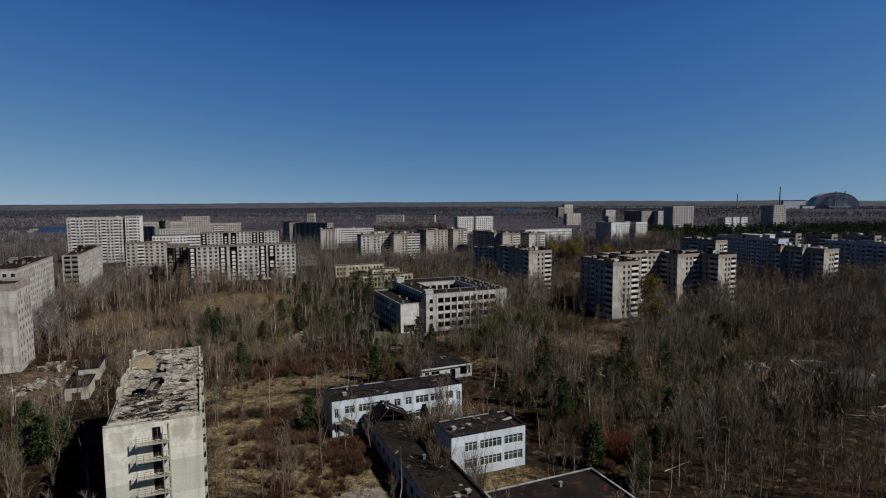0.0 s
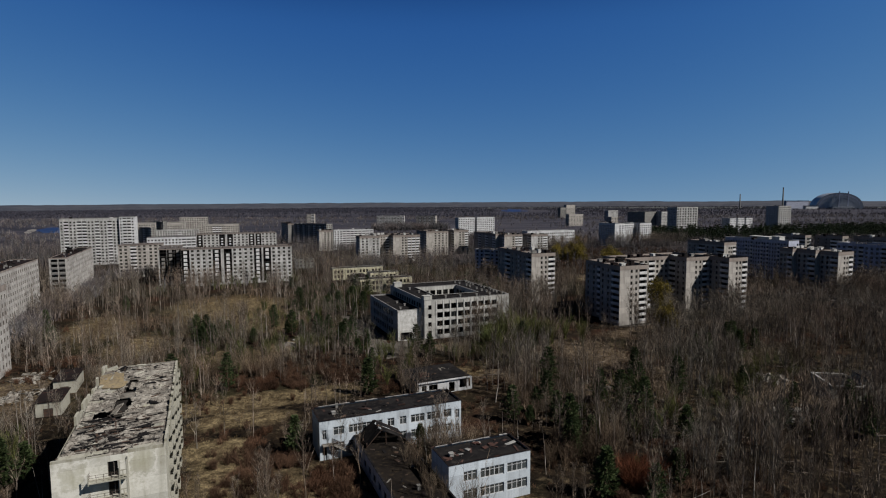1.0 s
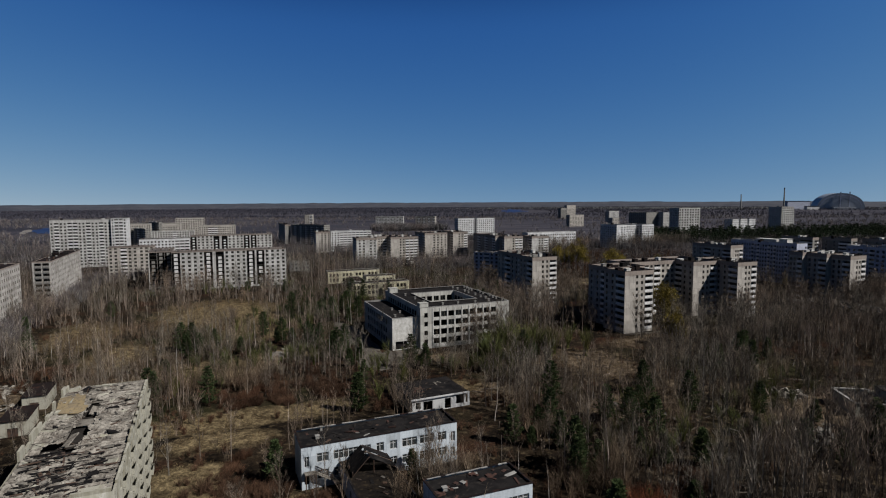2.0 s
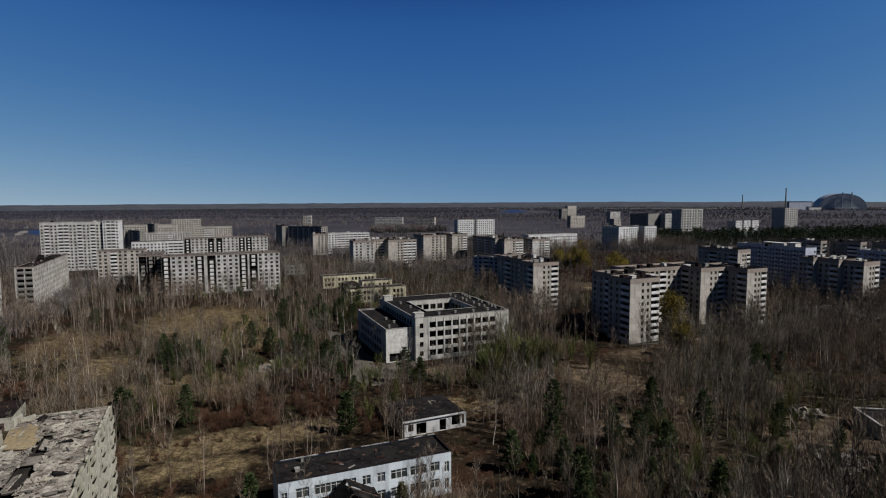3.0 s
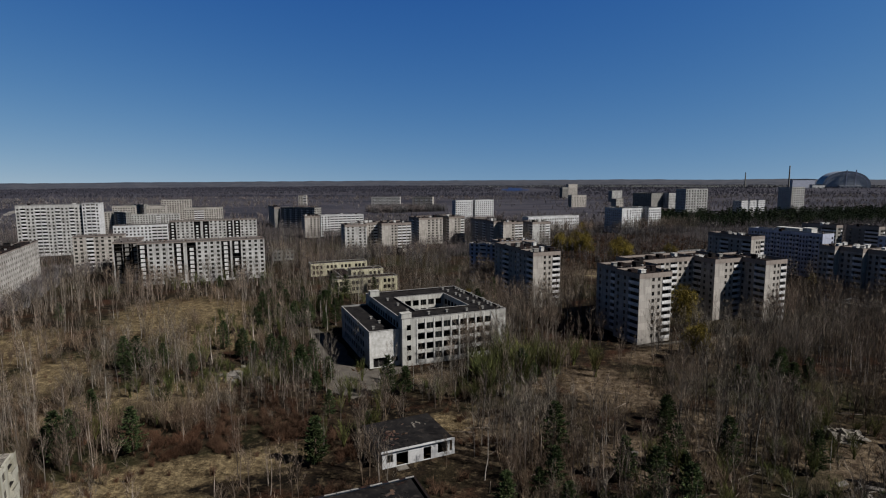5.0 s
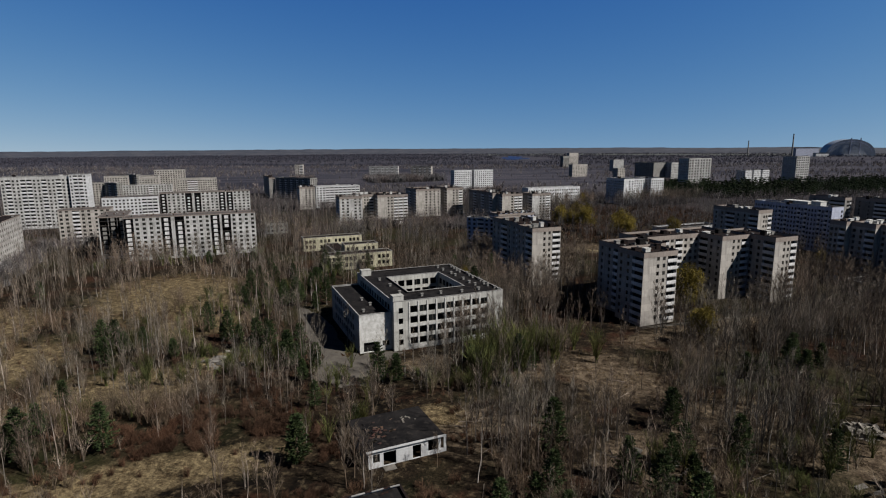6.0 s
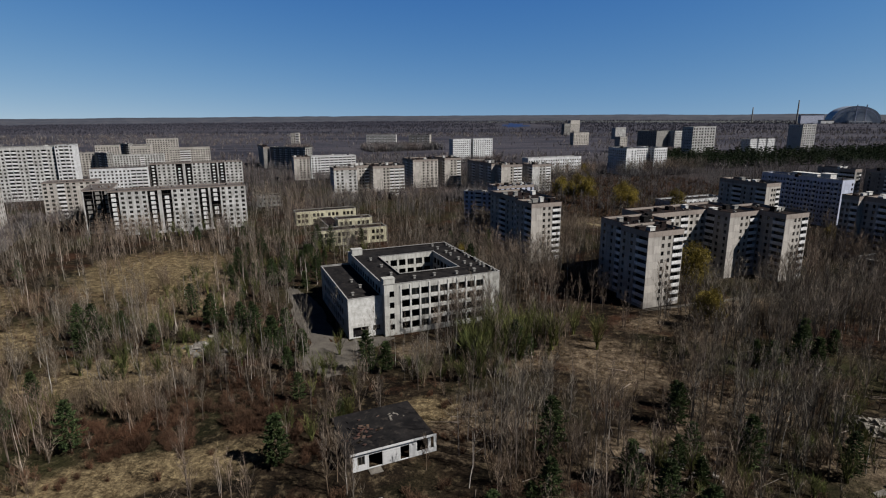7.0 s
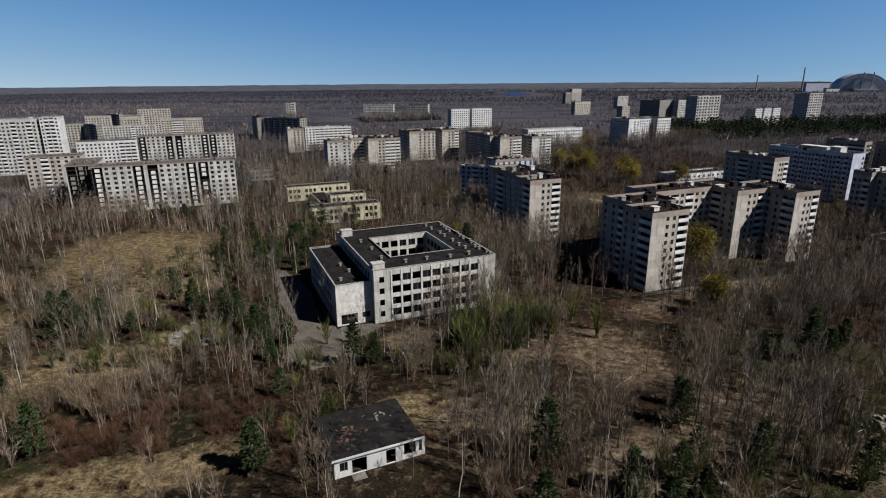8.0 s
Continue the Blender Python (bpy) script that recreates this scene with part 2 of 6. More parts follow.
M_WHITE = wall_material("white_panel_wall", (0.285, 0.284, 0.276), amount=0.7)
M_BEIGE = wall_material("beige_panel_wall", (0.25, 0.234, 0.213), amount=0.6)
M_PINK = wall_material("brown_panel_band", (0.165, 0.14, 0.124), amount=0.5)
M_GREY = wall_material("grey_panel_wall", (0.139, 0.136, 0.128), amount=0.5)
def gable_material():
    """Pale concrete with two round mossy stains that have a whitish washed-out rim."""
    m = wall_material("pale_mossy_gable", (0.36, 0.355, 0.315), dirt=(0.16, 0.148, 0.1), amount=0.6, panel=(7.3, 2.85), joint=0.012)
    n, l, bs = m.node_tree.nodes, m.node_tree.links, m.node_tree.nodes["Principled BSDF"]
    col = bs.inputs["Base Color"].links[0].from_socket
    tc = n.new("ShaderNodeTexCoord")
    wob = noise_node(n, l, 0.3, 6, rough=0.72)
    for x, z, rx, rz in ((2.9, 18.8, 5.2, 4.6), (11.2, 19.2, 4.4, 4.8)):
        mp, ln, add = n.new("ShaderNodeMapping"), n.new("ShaderNodeVectorMath"), n.new("ShaderNodeMath")
        mp.vector_type = "TEXTURE"
        mp.inputs["Location"].default_value = (x, 0, z)
        mp.inputs["Scale"].default_value = (rx, 1000, rz)
        ln.operation, add.operation = "LENGTH", "MULTIPLY_ADD"
        l.new(tc.outputs["Object"], mp.inputs[0])
        l.new(mp.outputs[0], ln.inputs[0])
        l.new(wob, add.inputs[0])
        add.inputs[1].default_value = 2.2
        l.new(ln.outputs["Value"], add.inputs[2])
        half = n.new("ShaderNodeMath")
        half.operation = "MULTIPLY"
        half.inputs[1].default_value = 0.5
        l.new(add.outputs[0], half.inputs[0])
        col = mix(n, l, col, (0.19, 0.182, 0.115), ramp(n, l, half.outputs[0], [(0.4, (0.6,)), (0.66, (0.3,)), (0.78, (0.0,))]))
        col = mix(n, l, col, (0.46, 0.45, 0.41), ramp(n, l, half.outputs[0], [(0.72, (0.0,)), (0.79, (0.5,)), (0.88, (0.0,))]))
    l.new(col, bs.inputs["Base Color"])
    return m


M_GABLE = gable_material()
M_RUSTBUSH = plant_material("rust_red_twigs", (0.2, 0.078, 0.04), (0.06, 0.024, 0.014))
M_NEAR = wall_material("pale_concrete_gable", (0.258, 0.251, 0.211), dirt=(0.107, 0.0959, 0.0586), amount=0.85, panel=(7.3, 2.85), joint=0.012)
M_SCHOOL = wall_material("school_pale_wall", (0.277, 0.275, 0.256), amount=0.7, panel=(3.0, 3.3))
M_KINDER = wall_material("white_blue_rendered_wall", (0.335, 0.375, 0.41), amount=0.4, panel=(3.0, 3.4), joint=0.02)
M_YELLOW = wall_material("yellow_rendered_wall", (0.31, 0.292, 0.205), amount=0.5, panel=(6.0, 3.4), joint=0.02)
M_BRIGHT = wall_material("bright_white_wall", (0.36, 0.365, 0.37), amount=0.25)
M_BLUEWALL = wall_material("blue_grey_shade_wall", (0.27, 0.29, 0.36), amount=0.35)
M_ROOF = rough_material("bitumen_roof", (0.00586, 0.0056, 0.00613), (0.0144, 0.0133, 0.0133), 0.3, 0.95, (0.0267, 0.0235, 0.0213), 0.8, 0.04)
M_REDROOF = rough_material("rusty_bitumen_roof", (0.008, 0.00666, 0.00693), (0.0144, 0.0107, 0.0104), 0.2, 0.95, (0.0346, 0.0181, 0.0139), 0.6, 0.04)
M_SLATEROOF = rough_material("pale_worn_roof_felt", (0.0693, 0.0586, 0.0533), (0.04, 0.033, 0.0309), 0.3, 0.9, (0.0959, 0.0853, 0.0773), 0.5)
M_RUBBLE = rough_material("broken_concrete_slab", (0.192, 0.179, 0.16), (0.117, 0.107, 0.0959), 0.5, 0.95, (0.245, 0.232, 0.213), 0.7, island=0.6)
M_OLDSLAB = rough_material("weathered_roof_slab", (0.181, 0.168, 0.147), (0.101, 0.0906, 0.0773), 0.45, 0.95, (0.0533, 0.0469, 0.04), 0.8, each=0.4)
M_CRUST = rough_material("broken_screed_crust", (0.225, 0.21, 0.185), (0.085, 0.075, 0.065), 0.8, 0.95, (0.016, 0.014, 0.012), 1.0, 0.05)
M_OCHRE = rough_material("ochre_moss_on_concrete", (0.213, 0.165, 0.0906), (0.144, 0.117, 0.0799), 0.7, 0.95, (0.0799, 0.064, 0.0426), 0.8)
M_RUST = rough_material("rusty_sheet", (0.0586, 0.0267, 0.0203), (0.032, 0.0181, 0.0149), 0.8, 0.9, (0.024, 0.0171, 0.0149), 0.5, each=0.3)
M_LITTER = rough_material("mossy_littered_roof", (0.0139, 0.0112, 0.00906), (0.00693, 0.00586, 0.00533), 0.35, 0.95, (0.0293, 0.0224, 0.0149), 0.8, 0.04)
M_COPING = rough_material("pale_coping", (0.224, 0.221, 0.213), (0.128, 0.123, 0.117), 0.6, 0.8)
M_FIN = rough_material("white_painted_fin", (0.42, 0.42, 0.405), (0.27, 0.265, 0.25), 0.7, 0.8)
M_STAIN = wall_material("streaked_panel_wall", (0.265, 0.255, 0.24), dirt=(0.06, 0.045, 0.038), amount=0.95)
M_PARAPET = rough_material("white_balcony_panel", (0.52, 0.52, 0.52), (0.36, 0.355, 0.35), 0.8, 0.8)
M_DARKIN = rough_material("shade_dark_inside", (0.0267, 0.024, 0.0224), (0.016, 0.0149, 0.0139), 0.5, 0.95, None, 0.4, 0.03)
M_FRAME = rough_material("peeling_window_frame", (0.107, 0.0959, 0.0853), (0.0586, 0.0506, 0.0426), 1.5, 0.8)
M_METAL = rough_material("rusty_metal", (0.064, 0.0373, 0.024), (0.0373, 0.0293, 0.0267), 1.2, 0.9)
M_STEEL = rough_material("pale_steel_cladding", (0.192, 0.213, 0.245), (0.16, 0.181, 0.213), 0.01, 0.45, None, 0.05, 0.5)
M_GLASS = glass_material("dirty_window_glass", 0.42, 1.5, 0.05)
M_PANE = glass_material("clear_window_glass", 0.3, 1.9, 0.22)
M_BARK = plant_material("grey_brown_bark", (0.192, 0.157, 0.117), (0.107, 0.0853, 0.0613))
M_BIRCH = plant_material("white_birch_bark", (0.4, 0.38, 0.35), (0.16, 0.142, 0.12))
M_TWIG = plant_material("bare_twigs", (0.37, 0.318, 0.258), (0.028, 0.0212, 0.0156))
M_STEM = plant_material("pale_grey_stems", (0.28, 0.256, 0.228), (0.075, 0.064, 0.052))
M_HAZEWOOD = plant_material("haze_blue_twigs", (0.078, 0.079, 0.1), (0.044, 0.045, 0.062))
M_FARTWIG = plant_material("haze_grey_twigs", (0.215, 0.198, 0.192), (0.043, 0.04, 0.043))
M_SCRUB = plant_material("red_brown_scrub", (0.112, 0.0666, 0.0426), (0.0373, 0.0219, 0.0144))
M_PALEGRASS = plant_material("dry_grass_blades", (0.2, 0.158, 0.09), (0.095, 0.073, 0.041))
M_NEEDLE = plant_material("pine_needles", (0.108, 0.15, 0.062), (0.027, 0.048, 0.02), 0.6, 0.45, 0.25)
M_TAN = plant_material("tan_young_growth", (0.335, 0.274, 0.2), (0.062, 0.044, 0.029))
M_OLIVE = plant_material("budding_olive_twigs", (0.135, 0.15, 0.052), (0.034, 0.037, 0.014), 0.7, 0.35, 0.2)
M_FARNEEDLE = plant_material("distant_pine_needles", (0.026, 0.041, 0.017), (0.013, 0.022, 0.0105), 0.7, 0.3)
M_LEAF = plant_material("young_willow_leaves", (0.267, 0.219, 0.0453), (0.128, 0.107, 0.0267), 0.6, 0.3, 0.3)

# ---- mesh helpers ----


def town(u, v, z=0.0):
    return Vector((u * CU - v * SU, u * SU + v * CU, z))


def town_pose(u, v, z=0.0, turn=0.0):
    return Matrix.Translation(town(u, v, z)) @ Matrix.Rotation(GRID + radians(turn), 4, "Z")


class Shape:
    """Collects quads and boxes and becomes one mesh, with plain metre UVs."""

    def __init__(self):
        self.v, self.f, self.m = [], [], []

    def quad(self, a, b, c, d, m=0):
        i = len(self.v)
        self.v += [tuple(a), tuple(b), tuple(c), tuple(d)]
        self.f.append((i, i + 1, i + 2, i + 3))
        self.m.append(m)

    def box(self, x0, x1, y0, y1, z0, z1, m=0):
        i = len(self.v)
        self.v += [(x, y, z) for z in (z0, z1) for x, y in ((x0, y0), (x1, y0), (x1, y1), (x0, y1))]
        for f in ((3, 2, 1, 0), (4, 5, 6, 7), (0, 1, 5, 4), (1, 2, 6, 5), (2, 3, 7, 6), (3, 0, 4, 7)):
            self.f.append(tuple(i + k for k in f))
            self.m.append(m)

    def tilted(self, matrix, sx, sy, sz, m=0):
        """A box of that size round the matrix's origin, resting on z = 0 of it."""
        i = len(self.v)
        for z in (0, sz):
            for x, y in ((-sx, -sy), (sx, -sy), (sx, sy), (-sx, sy)):
                self.v.append(tuple(matrix @ Vector((x / 2, y / 2, z))))
        for f in ((3, 2, 1, 0), (4, 5, 6, 7), (0, 1, 5, 4), (1, 2, 6, 5), (2, 3, 7, 6), (3, 0, 4, 7)):
            self.f.append(tuple(i + k for k in f))
            self.m.append(m)

    def beam(self, a, b, r, sides=4, r1=None):
        a, b = Vector(a), Vector(b)
        q = (b - a).to_track_quat("Z", "Y")
        i = len(self.v)
        for p, rr in ((a, r), (b, r if r1 is None else r1)):
            for k in range(sides):
                t = 2 * math.pi * k / sides
                self.v.append(tuple(p + q @ Vector((rr * math.cos(t), rr * math.sin(t), 0))))
        for k in range(sides):
            j = (k + 1) % sides
            self.f.append((i + k, i + j, i + sides + j, i + sides + k))
            self.m.append(0)
        self.f.append(tuple(i + sides + k for k in range(sides)))
        self.m.append(0)

    def mesh(self, name, *mats):
        me = bpy.data.meshes.new(name)
        me.from_pydata(self.v, [], self.f)
        for m in mats:
            me.materials.append(m)
        if len(mats) > 1:
            me.polygons.foreach_set("material_index", self.m)
        uv = me.uv_layers.new(name="UVMap")
        co = np.array(self.v, dtype=np.float32)
        out = np.zeros((len(me.loops), 2), dtype=np.float32)
        for p in me.polygons:
            nx, ny, nz = (abs(k) for k in p.normal)
            ax = (0, 1) if nz > 0.7 else ((1, 2) if nx > ny else (0, 2))
            for li in p.loop_indices:
                out[li] = co[me.loops[li].vertex_index][list(ax)]
        uv.data.foreach_set("uv", out.ravel())
        me.validate()
        return me


def part(name, data, parent, material=None, label="", at=None):
    """One mesh as a part of a thing or of a part."""
    if isinstance(data, Shape):
        data = data.mesh(name, material)
    ob = new(name, data)
    ob.parent = parent
    if at is not None:
        ob.matrix_basis = at
    return tagged(ob, label)


def thing(name, label, category, m, group="", kind=""):
    ob = new(name)
    ob.empty_display_size = 0.5
    ob.matrix_basis = m
    return tagged(ob, label, category, group, kind)


# ---- windows and balconies, shared meshes ----
SHARED = {}
JOIN_FROM = 480                                             # beyond this the windows of a block are one part


def window_mesh(w, h):
    """A wooden window: frame bars with a mullion and a transom, and the panes between them; origin at the middle of its foot."""
    key = ("window", round(w, 2), round(h, 2))
    if key not in SHARED:
        s, t = Shape(), 0.09
        for x0, x1, z0, z1 in ((-w / 2, w / 2, 0, t), (-w / 2, w / 2, h - t, h), (-w / 2, -w / 2 + t, t, h - t), (w / 2 - t, w / 2, t, h - t), (-t / 2 + w * 0.12, t / 2 + w * 0.12, t, h - t)):
            s.box(x0, x1, -0.04, 0.04, z0, z1)
        s.quad((-w / 2 + t, 0, t), (w / 2 - t, 0, t), (w / 2 - t, 0, h - t), (-w / 2 + t, 0, h - t), 1)
        SHARED[key] = s.mesh("window", M_FRAME, M_GLASS)
    return SHARED[key]


def white_window(w, h, parent, at):
    """A wide white-framed window: one frame with several lights, each with a pane of its own."""
    t, n = 0.15, max(2, round(w / 1.1))
    key, pane = ("white frame", round(w, 2), round(h, 2)), ("pane", round(w, 2), round(h, 2))
    if key not in SHARED:
        s, q = Shape(), Shape()
        s.box(-w / 2, w / 2, -0.05, 0.05, 0, t)
        s.box(-w / 2, w / 2, -0.05, 0.05, h - t, h)
        s.box(-w / 2, w / 2, -0.045, 0.045, h * 0.68, h * 0.68 + 0.07)
        for k in range(n + 1):
            x = -w / 2 + (w - t) * k / n
            s.box(x, x + t, -0.048, 0.048, t, h - t)
        SHARED[key] = s.mesh("window", M_BRIGHT)
        d = (w - t) / n - t
        q.box(0.004, d - 0.004, -0.006, 0.006, t + 0.004, h - t - 0.004)
        SHARED[pane] = q.mesh("pane", M_PANE)
    win = part("window", SHARED[key], parent, at=at)
    for k in range(n):
        part("pane", SHARED[pane], win, at=Matrix.Translation((-w / 2 + (w - t) * k / n + t, 0, 0)))


def parapet_mesh(w, mat):
    """A balcony: floor slab with a front of panels set between posts."""
    key = ("balcony", round(w, 2), mat.name)
    if key not in SHARED:
        s = Shape()
        s.box(-w / 2, w / 2, -0.95, 0.3, -0.12, 0.04)
        s.box(-w / 2 + 0.03, w / 2 - 0.03, -0.93, -0.86, 0.12, 1.05)
        s.box(-w / 2, -w / 2 + 0.07, -0.86, 0, 0.12, 1.05)
        s.box(w / 2 - 0.07, w / 2, -0.86, 0, 0.12, 1.05)
        s.box(-w / 2, w / 2, -0.96, -0.84, 1.05, 1.11)
        SHARED[key] = s.mesh("balcony", mat)
    return SHARED[key]


def facade(shape, origin, along, out, cols, storeys, sh, z0, top):
    """Lays a wall with its openings into shape, and returns the openings as (kind, pose, width, height).
    cols: (kind, width) from origin on: p plain, w window, v empty window hole, b balcony, l loggia, d deep dark loggia with a narrow white front."""
    found = []
    o, a, n = Vector(origin), Vector(along), Vector(out)

    def pt(s, z, d=0.0):
        return o + a * s + Vector((0, 0, z)) - n * d

    def rect(s0, s1, za, zb, d=0.0, m=0):
        shape.quad(pt(s0, za, d), pt(s1, za, d), pt(s1, zb, d), pt(s0, zb, d), m)

    def reveal(s0, s1, za, zb, d, m=0):
        shape.quad(pt(s0, za), pt(s0, za, d), pt(s0, zb, d), pt(s0, zb), m)
        shape.quad(pt(s1, za, d), pt(s1, za), pt(s1, zb), pt(s1, zb, d), m)
        shape.quad(pt(s0, za), pt(s1, za), pt(s1, za, d), pt(s0, za, d), m)
        shape.quad(pt(s0, zb, d), pt(s1, zb, d), pt(s1, zb), pt(s0, zb), m)

    pos = 0.0
    for kind, w, *size in cols:
        if kind == "p":
            rect(pos, pos + w, 0, top)
            pos += w
            continue
        ww, wh, sill = size if size else ((w - 0.5, sh - 0.45, 0.15) if kind == "l" else (w - 0.12, sh - 0.2, 0.1) if kind == "d" else (min(1.7, w * 0.5), 1.5, 0.85))
        s0, s1 = pos + (w - ww) / 2, pos + (w + ww) / 2
        rect(pos, s0, 0, top)
        rect(s1, pos + w, 0, top)
        low = 0.0
        for k in range(storeys):
            za = z0 + k * sh + sill
            zb = za + wh
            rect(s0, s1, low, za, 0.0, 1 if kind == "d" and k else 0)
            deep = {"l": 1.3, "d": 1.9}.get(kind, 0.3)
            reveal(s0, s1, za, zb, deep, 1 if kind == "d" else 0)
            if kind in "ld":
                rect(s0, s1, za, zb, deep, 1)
            m = Matrix.Translation(pt((s0 + s1) / 2, za, deep - 0.06 if kind in "ld" else 0.2)) @ Matrix(((a.x, -n.x, 0, 0), (a.y, -n.y, 0, 0), (0, 0, 1, 0), (0, 0, 0, 1)))
            found.append((kind, m, ww, wh, k))
            low = zb
        rect(s0, s1, low, top)
        pos += w
    return found


def block(name, label, category, u0, u1, v0, v1, h, storeys, front, side_l=None, side_r=None, back=None, wall=None, band=None,
          roof=None, group="", sh=2.8, base=1.2, skip=0.12, bal=None, parapet=0.9, turn=0.0, heads=0, seed=0, balconies=True, floors=True, coping=None, white=False):
    """A flat-roofed slab building: four walls with real openings, a roof inside its parapet, windows, balconies and roof boxes."""
    rnd = random.Random(seed * 7 + 3)
    L, D = u1 - u0, v1 - v0
    th = thing(name, label, category, town_pose(u0, v0, 0, turn), group)
    top = h if not band else h - band[0]
    wall = wall or M_WHITE

    def fit(cols, length):
        if not cols:
            return [("p", length)]
        total = sum(c[1] for c in cols)
        return [(c[0], c[1] * length / total, *c[2:]) for c in cols]

    sides = (("front", (0, 0, 0), (1, 0, 0), (0, -1, 0), fit(front, L)), ("left", (0, D, 0), (0, -1, 0), (-1, 0, 0), fit(side_l, D)),
             ("right", (L, 0, 0), (0, 1, 0), (1, 0, 0), fit(side_r, D)), ("back", (L, D, 0), (-1, 0, 0), (0, 1, 0), fit(back, L)))
    far_windows, far_balconies = [], []
    for nm, o, a, n, cols in sides:
        s = Shape()
        holes = facade(s, o, a, n, cols, storeys, sh, base, top)
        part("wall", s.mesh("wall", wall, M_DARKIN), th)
        for kind, m, ww, wh, k in holes:
            if kind == "v" or (kind not in "ld" and rnd.random() < skip):
                continue
            tall = wh if kind not in "ld" else min(2.1, wh)
            if v0 > JOIN_FROM:
                far_windows.append((m, ww, tall))
            else:
                if white:
                    white_window(ww, tall, th, m)
                else:
                    part("window", window_mesh(ww, tall), th, at=m)
        for kind, m, ww, wh, k in holes:
            if kind in "lbd" and balconies and not (kind == "d" and rnd.random() < 0.14):
                shift = Matrix.Translation((0, {"l": -0.49, "d": -1.1}.get(kind, -0.22), -0.75 if kind == "b" else -0.02))
                ww = ww * 0.36 if kind == "d" else ww
                if v0 > JOIN_FROM:
                    far_balconies.append((m @ shift, ww))
                else:
                    part("balcony", parapet_mesh(ww + {"l": 0.02, "d": 0.4}.get(kind, 1.4), bal or M_PARAPET), th, at=m @ shift @ Matrix.Diagonal((1, 1, 1.5 if kind == "d" else 1, 1)))
    if far_windows:
        s = Shape()
        for m, ww, wh in far_windows:
            for x0, x1, z0, z1 in ((-ww / 2, ww / 2, 0, 0.1), (-ww / 2, ww / 2, wh - 0.1, wh), (-0.05, 0.05, 0.1, wh - 0.1)):
                s.quad(m @ Vector((x0, 0, z0)), m @ Vector((x1, 0, z0)), m @ Vector((x1, 0, z1)), m @ Vector((x0, 0, z1)))
            for x0, x1 in ((-ww / 2, -0.05), (0.05, ww / 2)):
                s.quad(m @ Vector((x0, 0.02, 0.1)), m @ Vector((x1, 0.02, 0.1)), m @ Vector((x1, 0.02, wh - 0.1)), m @ Vector((x0, 0.02, wh - 0.1)), 1)
        tagged(part("glazing", s.mesh("glazing", M_FRAME, M_GLASS), th), kind="stuff")
    if far_balconies:
        s = Shape()
        for m, ww in far_balconies:
            for x0, x1, y0, y1, z0, z1 in ((-ww / 2, ww / 2, -0.95, 0.3, -0.12, 0.04), (-ww / 2, ww / 2, -0.95, -0.86, 0.12, 1.08)):
                c = [m @ Vector((x, y, z)) for z in (z0, z1) for x, y in ((x0, y0), (x1, y0), (x1, y1), (x0, y1))]
                for f in ((3, 2, 1, 0), (4, 5, 6, 7), (0, 1, 5, 4), (1, 2, 6, 5), (3, 0, 4, 7)):
                    s.quad(*(c[k] for k in f[:4]))
        tagged(part("balcony_front", s, th, bal or M_PARAPET), kind="stuff")
    if band:
        s = Shape()
        for x0, x1, y0, y1 in ((-0.06, L + 0.06, -0.06, 0.3), (-0.06, L + 0.06, D - 0.3, D + 0.06), (-0.06, 0.3, 0.3, D - 0.3), (L - 0.3, L + 0.06, 0.3, D - 0.3)):
            s.box(x0, x1, y0, y1, top, h)
        part("attic_band", s, th, band[1], "brownish attic band under the roof edge")
    s = Shape()
    for x0, x1, y0, y1 in ((-0.12, L + 0.12, -0.12, 0.28), (-0.12, L + 0.12, D - 0.28, D + 0.12), (-0.12, 0.28, 0.28, D - 0.28), (L - 0.28, L + 0.12, 0.28, D - 0.28)):
        s.box(x0, x1, y0, y1, h, h + 0.14)
    part("coping", s, th, coping or M_COPING)
    s = Shape()
    s.box(0.02, L - 0.02, 0.02, D - 0.02, h - parapet - 0.3, h - parapet)
    part("roof", s, th, roof or M_ROOF)
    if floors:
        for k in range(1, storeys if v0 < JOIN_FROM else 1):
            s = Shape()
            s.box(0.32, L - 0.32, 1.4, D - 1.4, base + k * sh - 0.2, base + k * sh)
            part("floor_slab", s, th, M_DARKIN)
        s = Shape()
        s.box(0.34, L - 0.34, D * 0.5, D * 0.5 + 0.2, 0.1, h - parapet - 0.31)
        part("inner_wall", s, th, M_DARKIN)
    for k in range(heads):
        x, y = L * (k + 0.5 + rnd.uniform(-0.15, 0.15)) / heads, D * rnd.uniform(0.35, 0.65)
        w, d, hh = rnd.uniform(1.3, 2.9), rnd.uniform(1.2, 2.4), rnd.uniform(1.0, 2.2)
        s = Shape()
        s.box(x - w / 2, x + w / 2, y - d / 2, y + d / 2, h - parapet, h - parapet + hh)
        s.box(x - w / 2 - 0.15, x + w / 2 + 0.15, y - d / 2 - 0.15, y + d / 2 + 0.15, h - parapet + hh, h - parapet + hh + 0.15)
        part("roof_head", s, th, rnd.choice((M_FIN, M_GREY, M_REDROOF, M_REDROOF, M_ROOF)))
    for k in range(int(L * D / (42 if h > 15 else 90))):
        x, y = rnd.uniform(0.8, L - 0.8), rnd.uniform(0.8, D - 0.8)
        w, hh = rnd.uniform(0.4, 0.8), rnd.uniform(0.5, 1.2)
        key = ("vent", k % 4)
        if key not in SHARED:
            s = Shape()
            s.box(-w / 2, w / 2, -w / 2, w / 2, -0.02, hh)
            s.box(-w / 2 - 0.1, w / 2 + 0.1, -w / 2 - 0.1, w / 2 + 0.1, hh, hh + 0.08)
            SHARED[key] = s.mesh("vent", (M_COPING, M_GREY, M_ROOF, M_METAL)[k % 4])
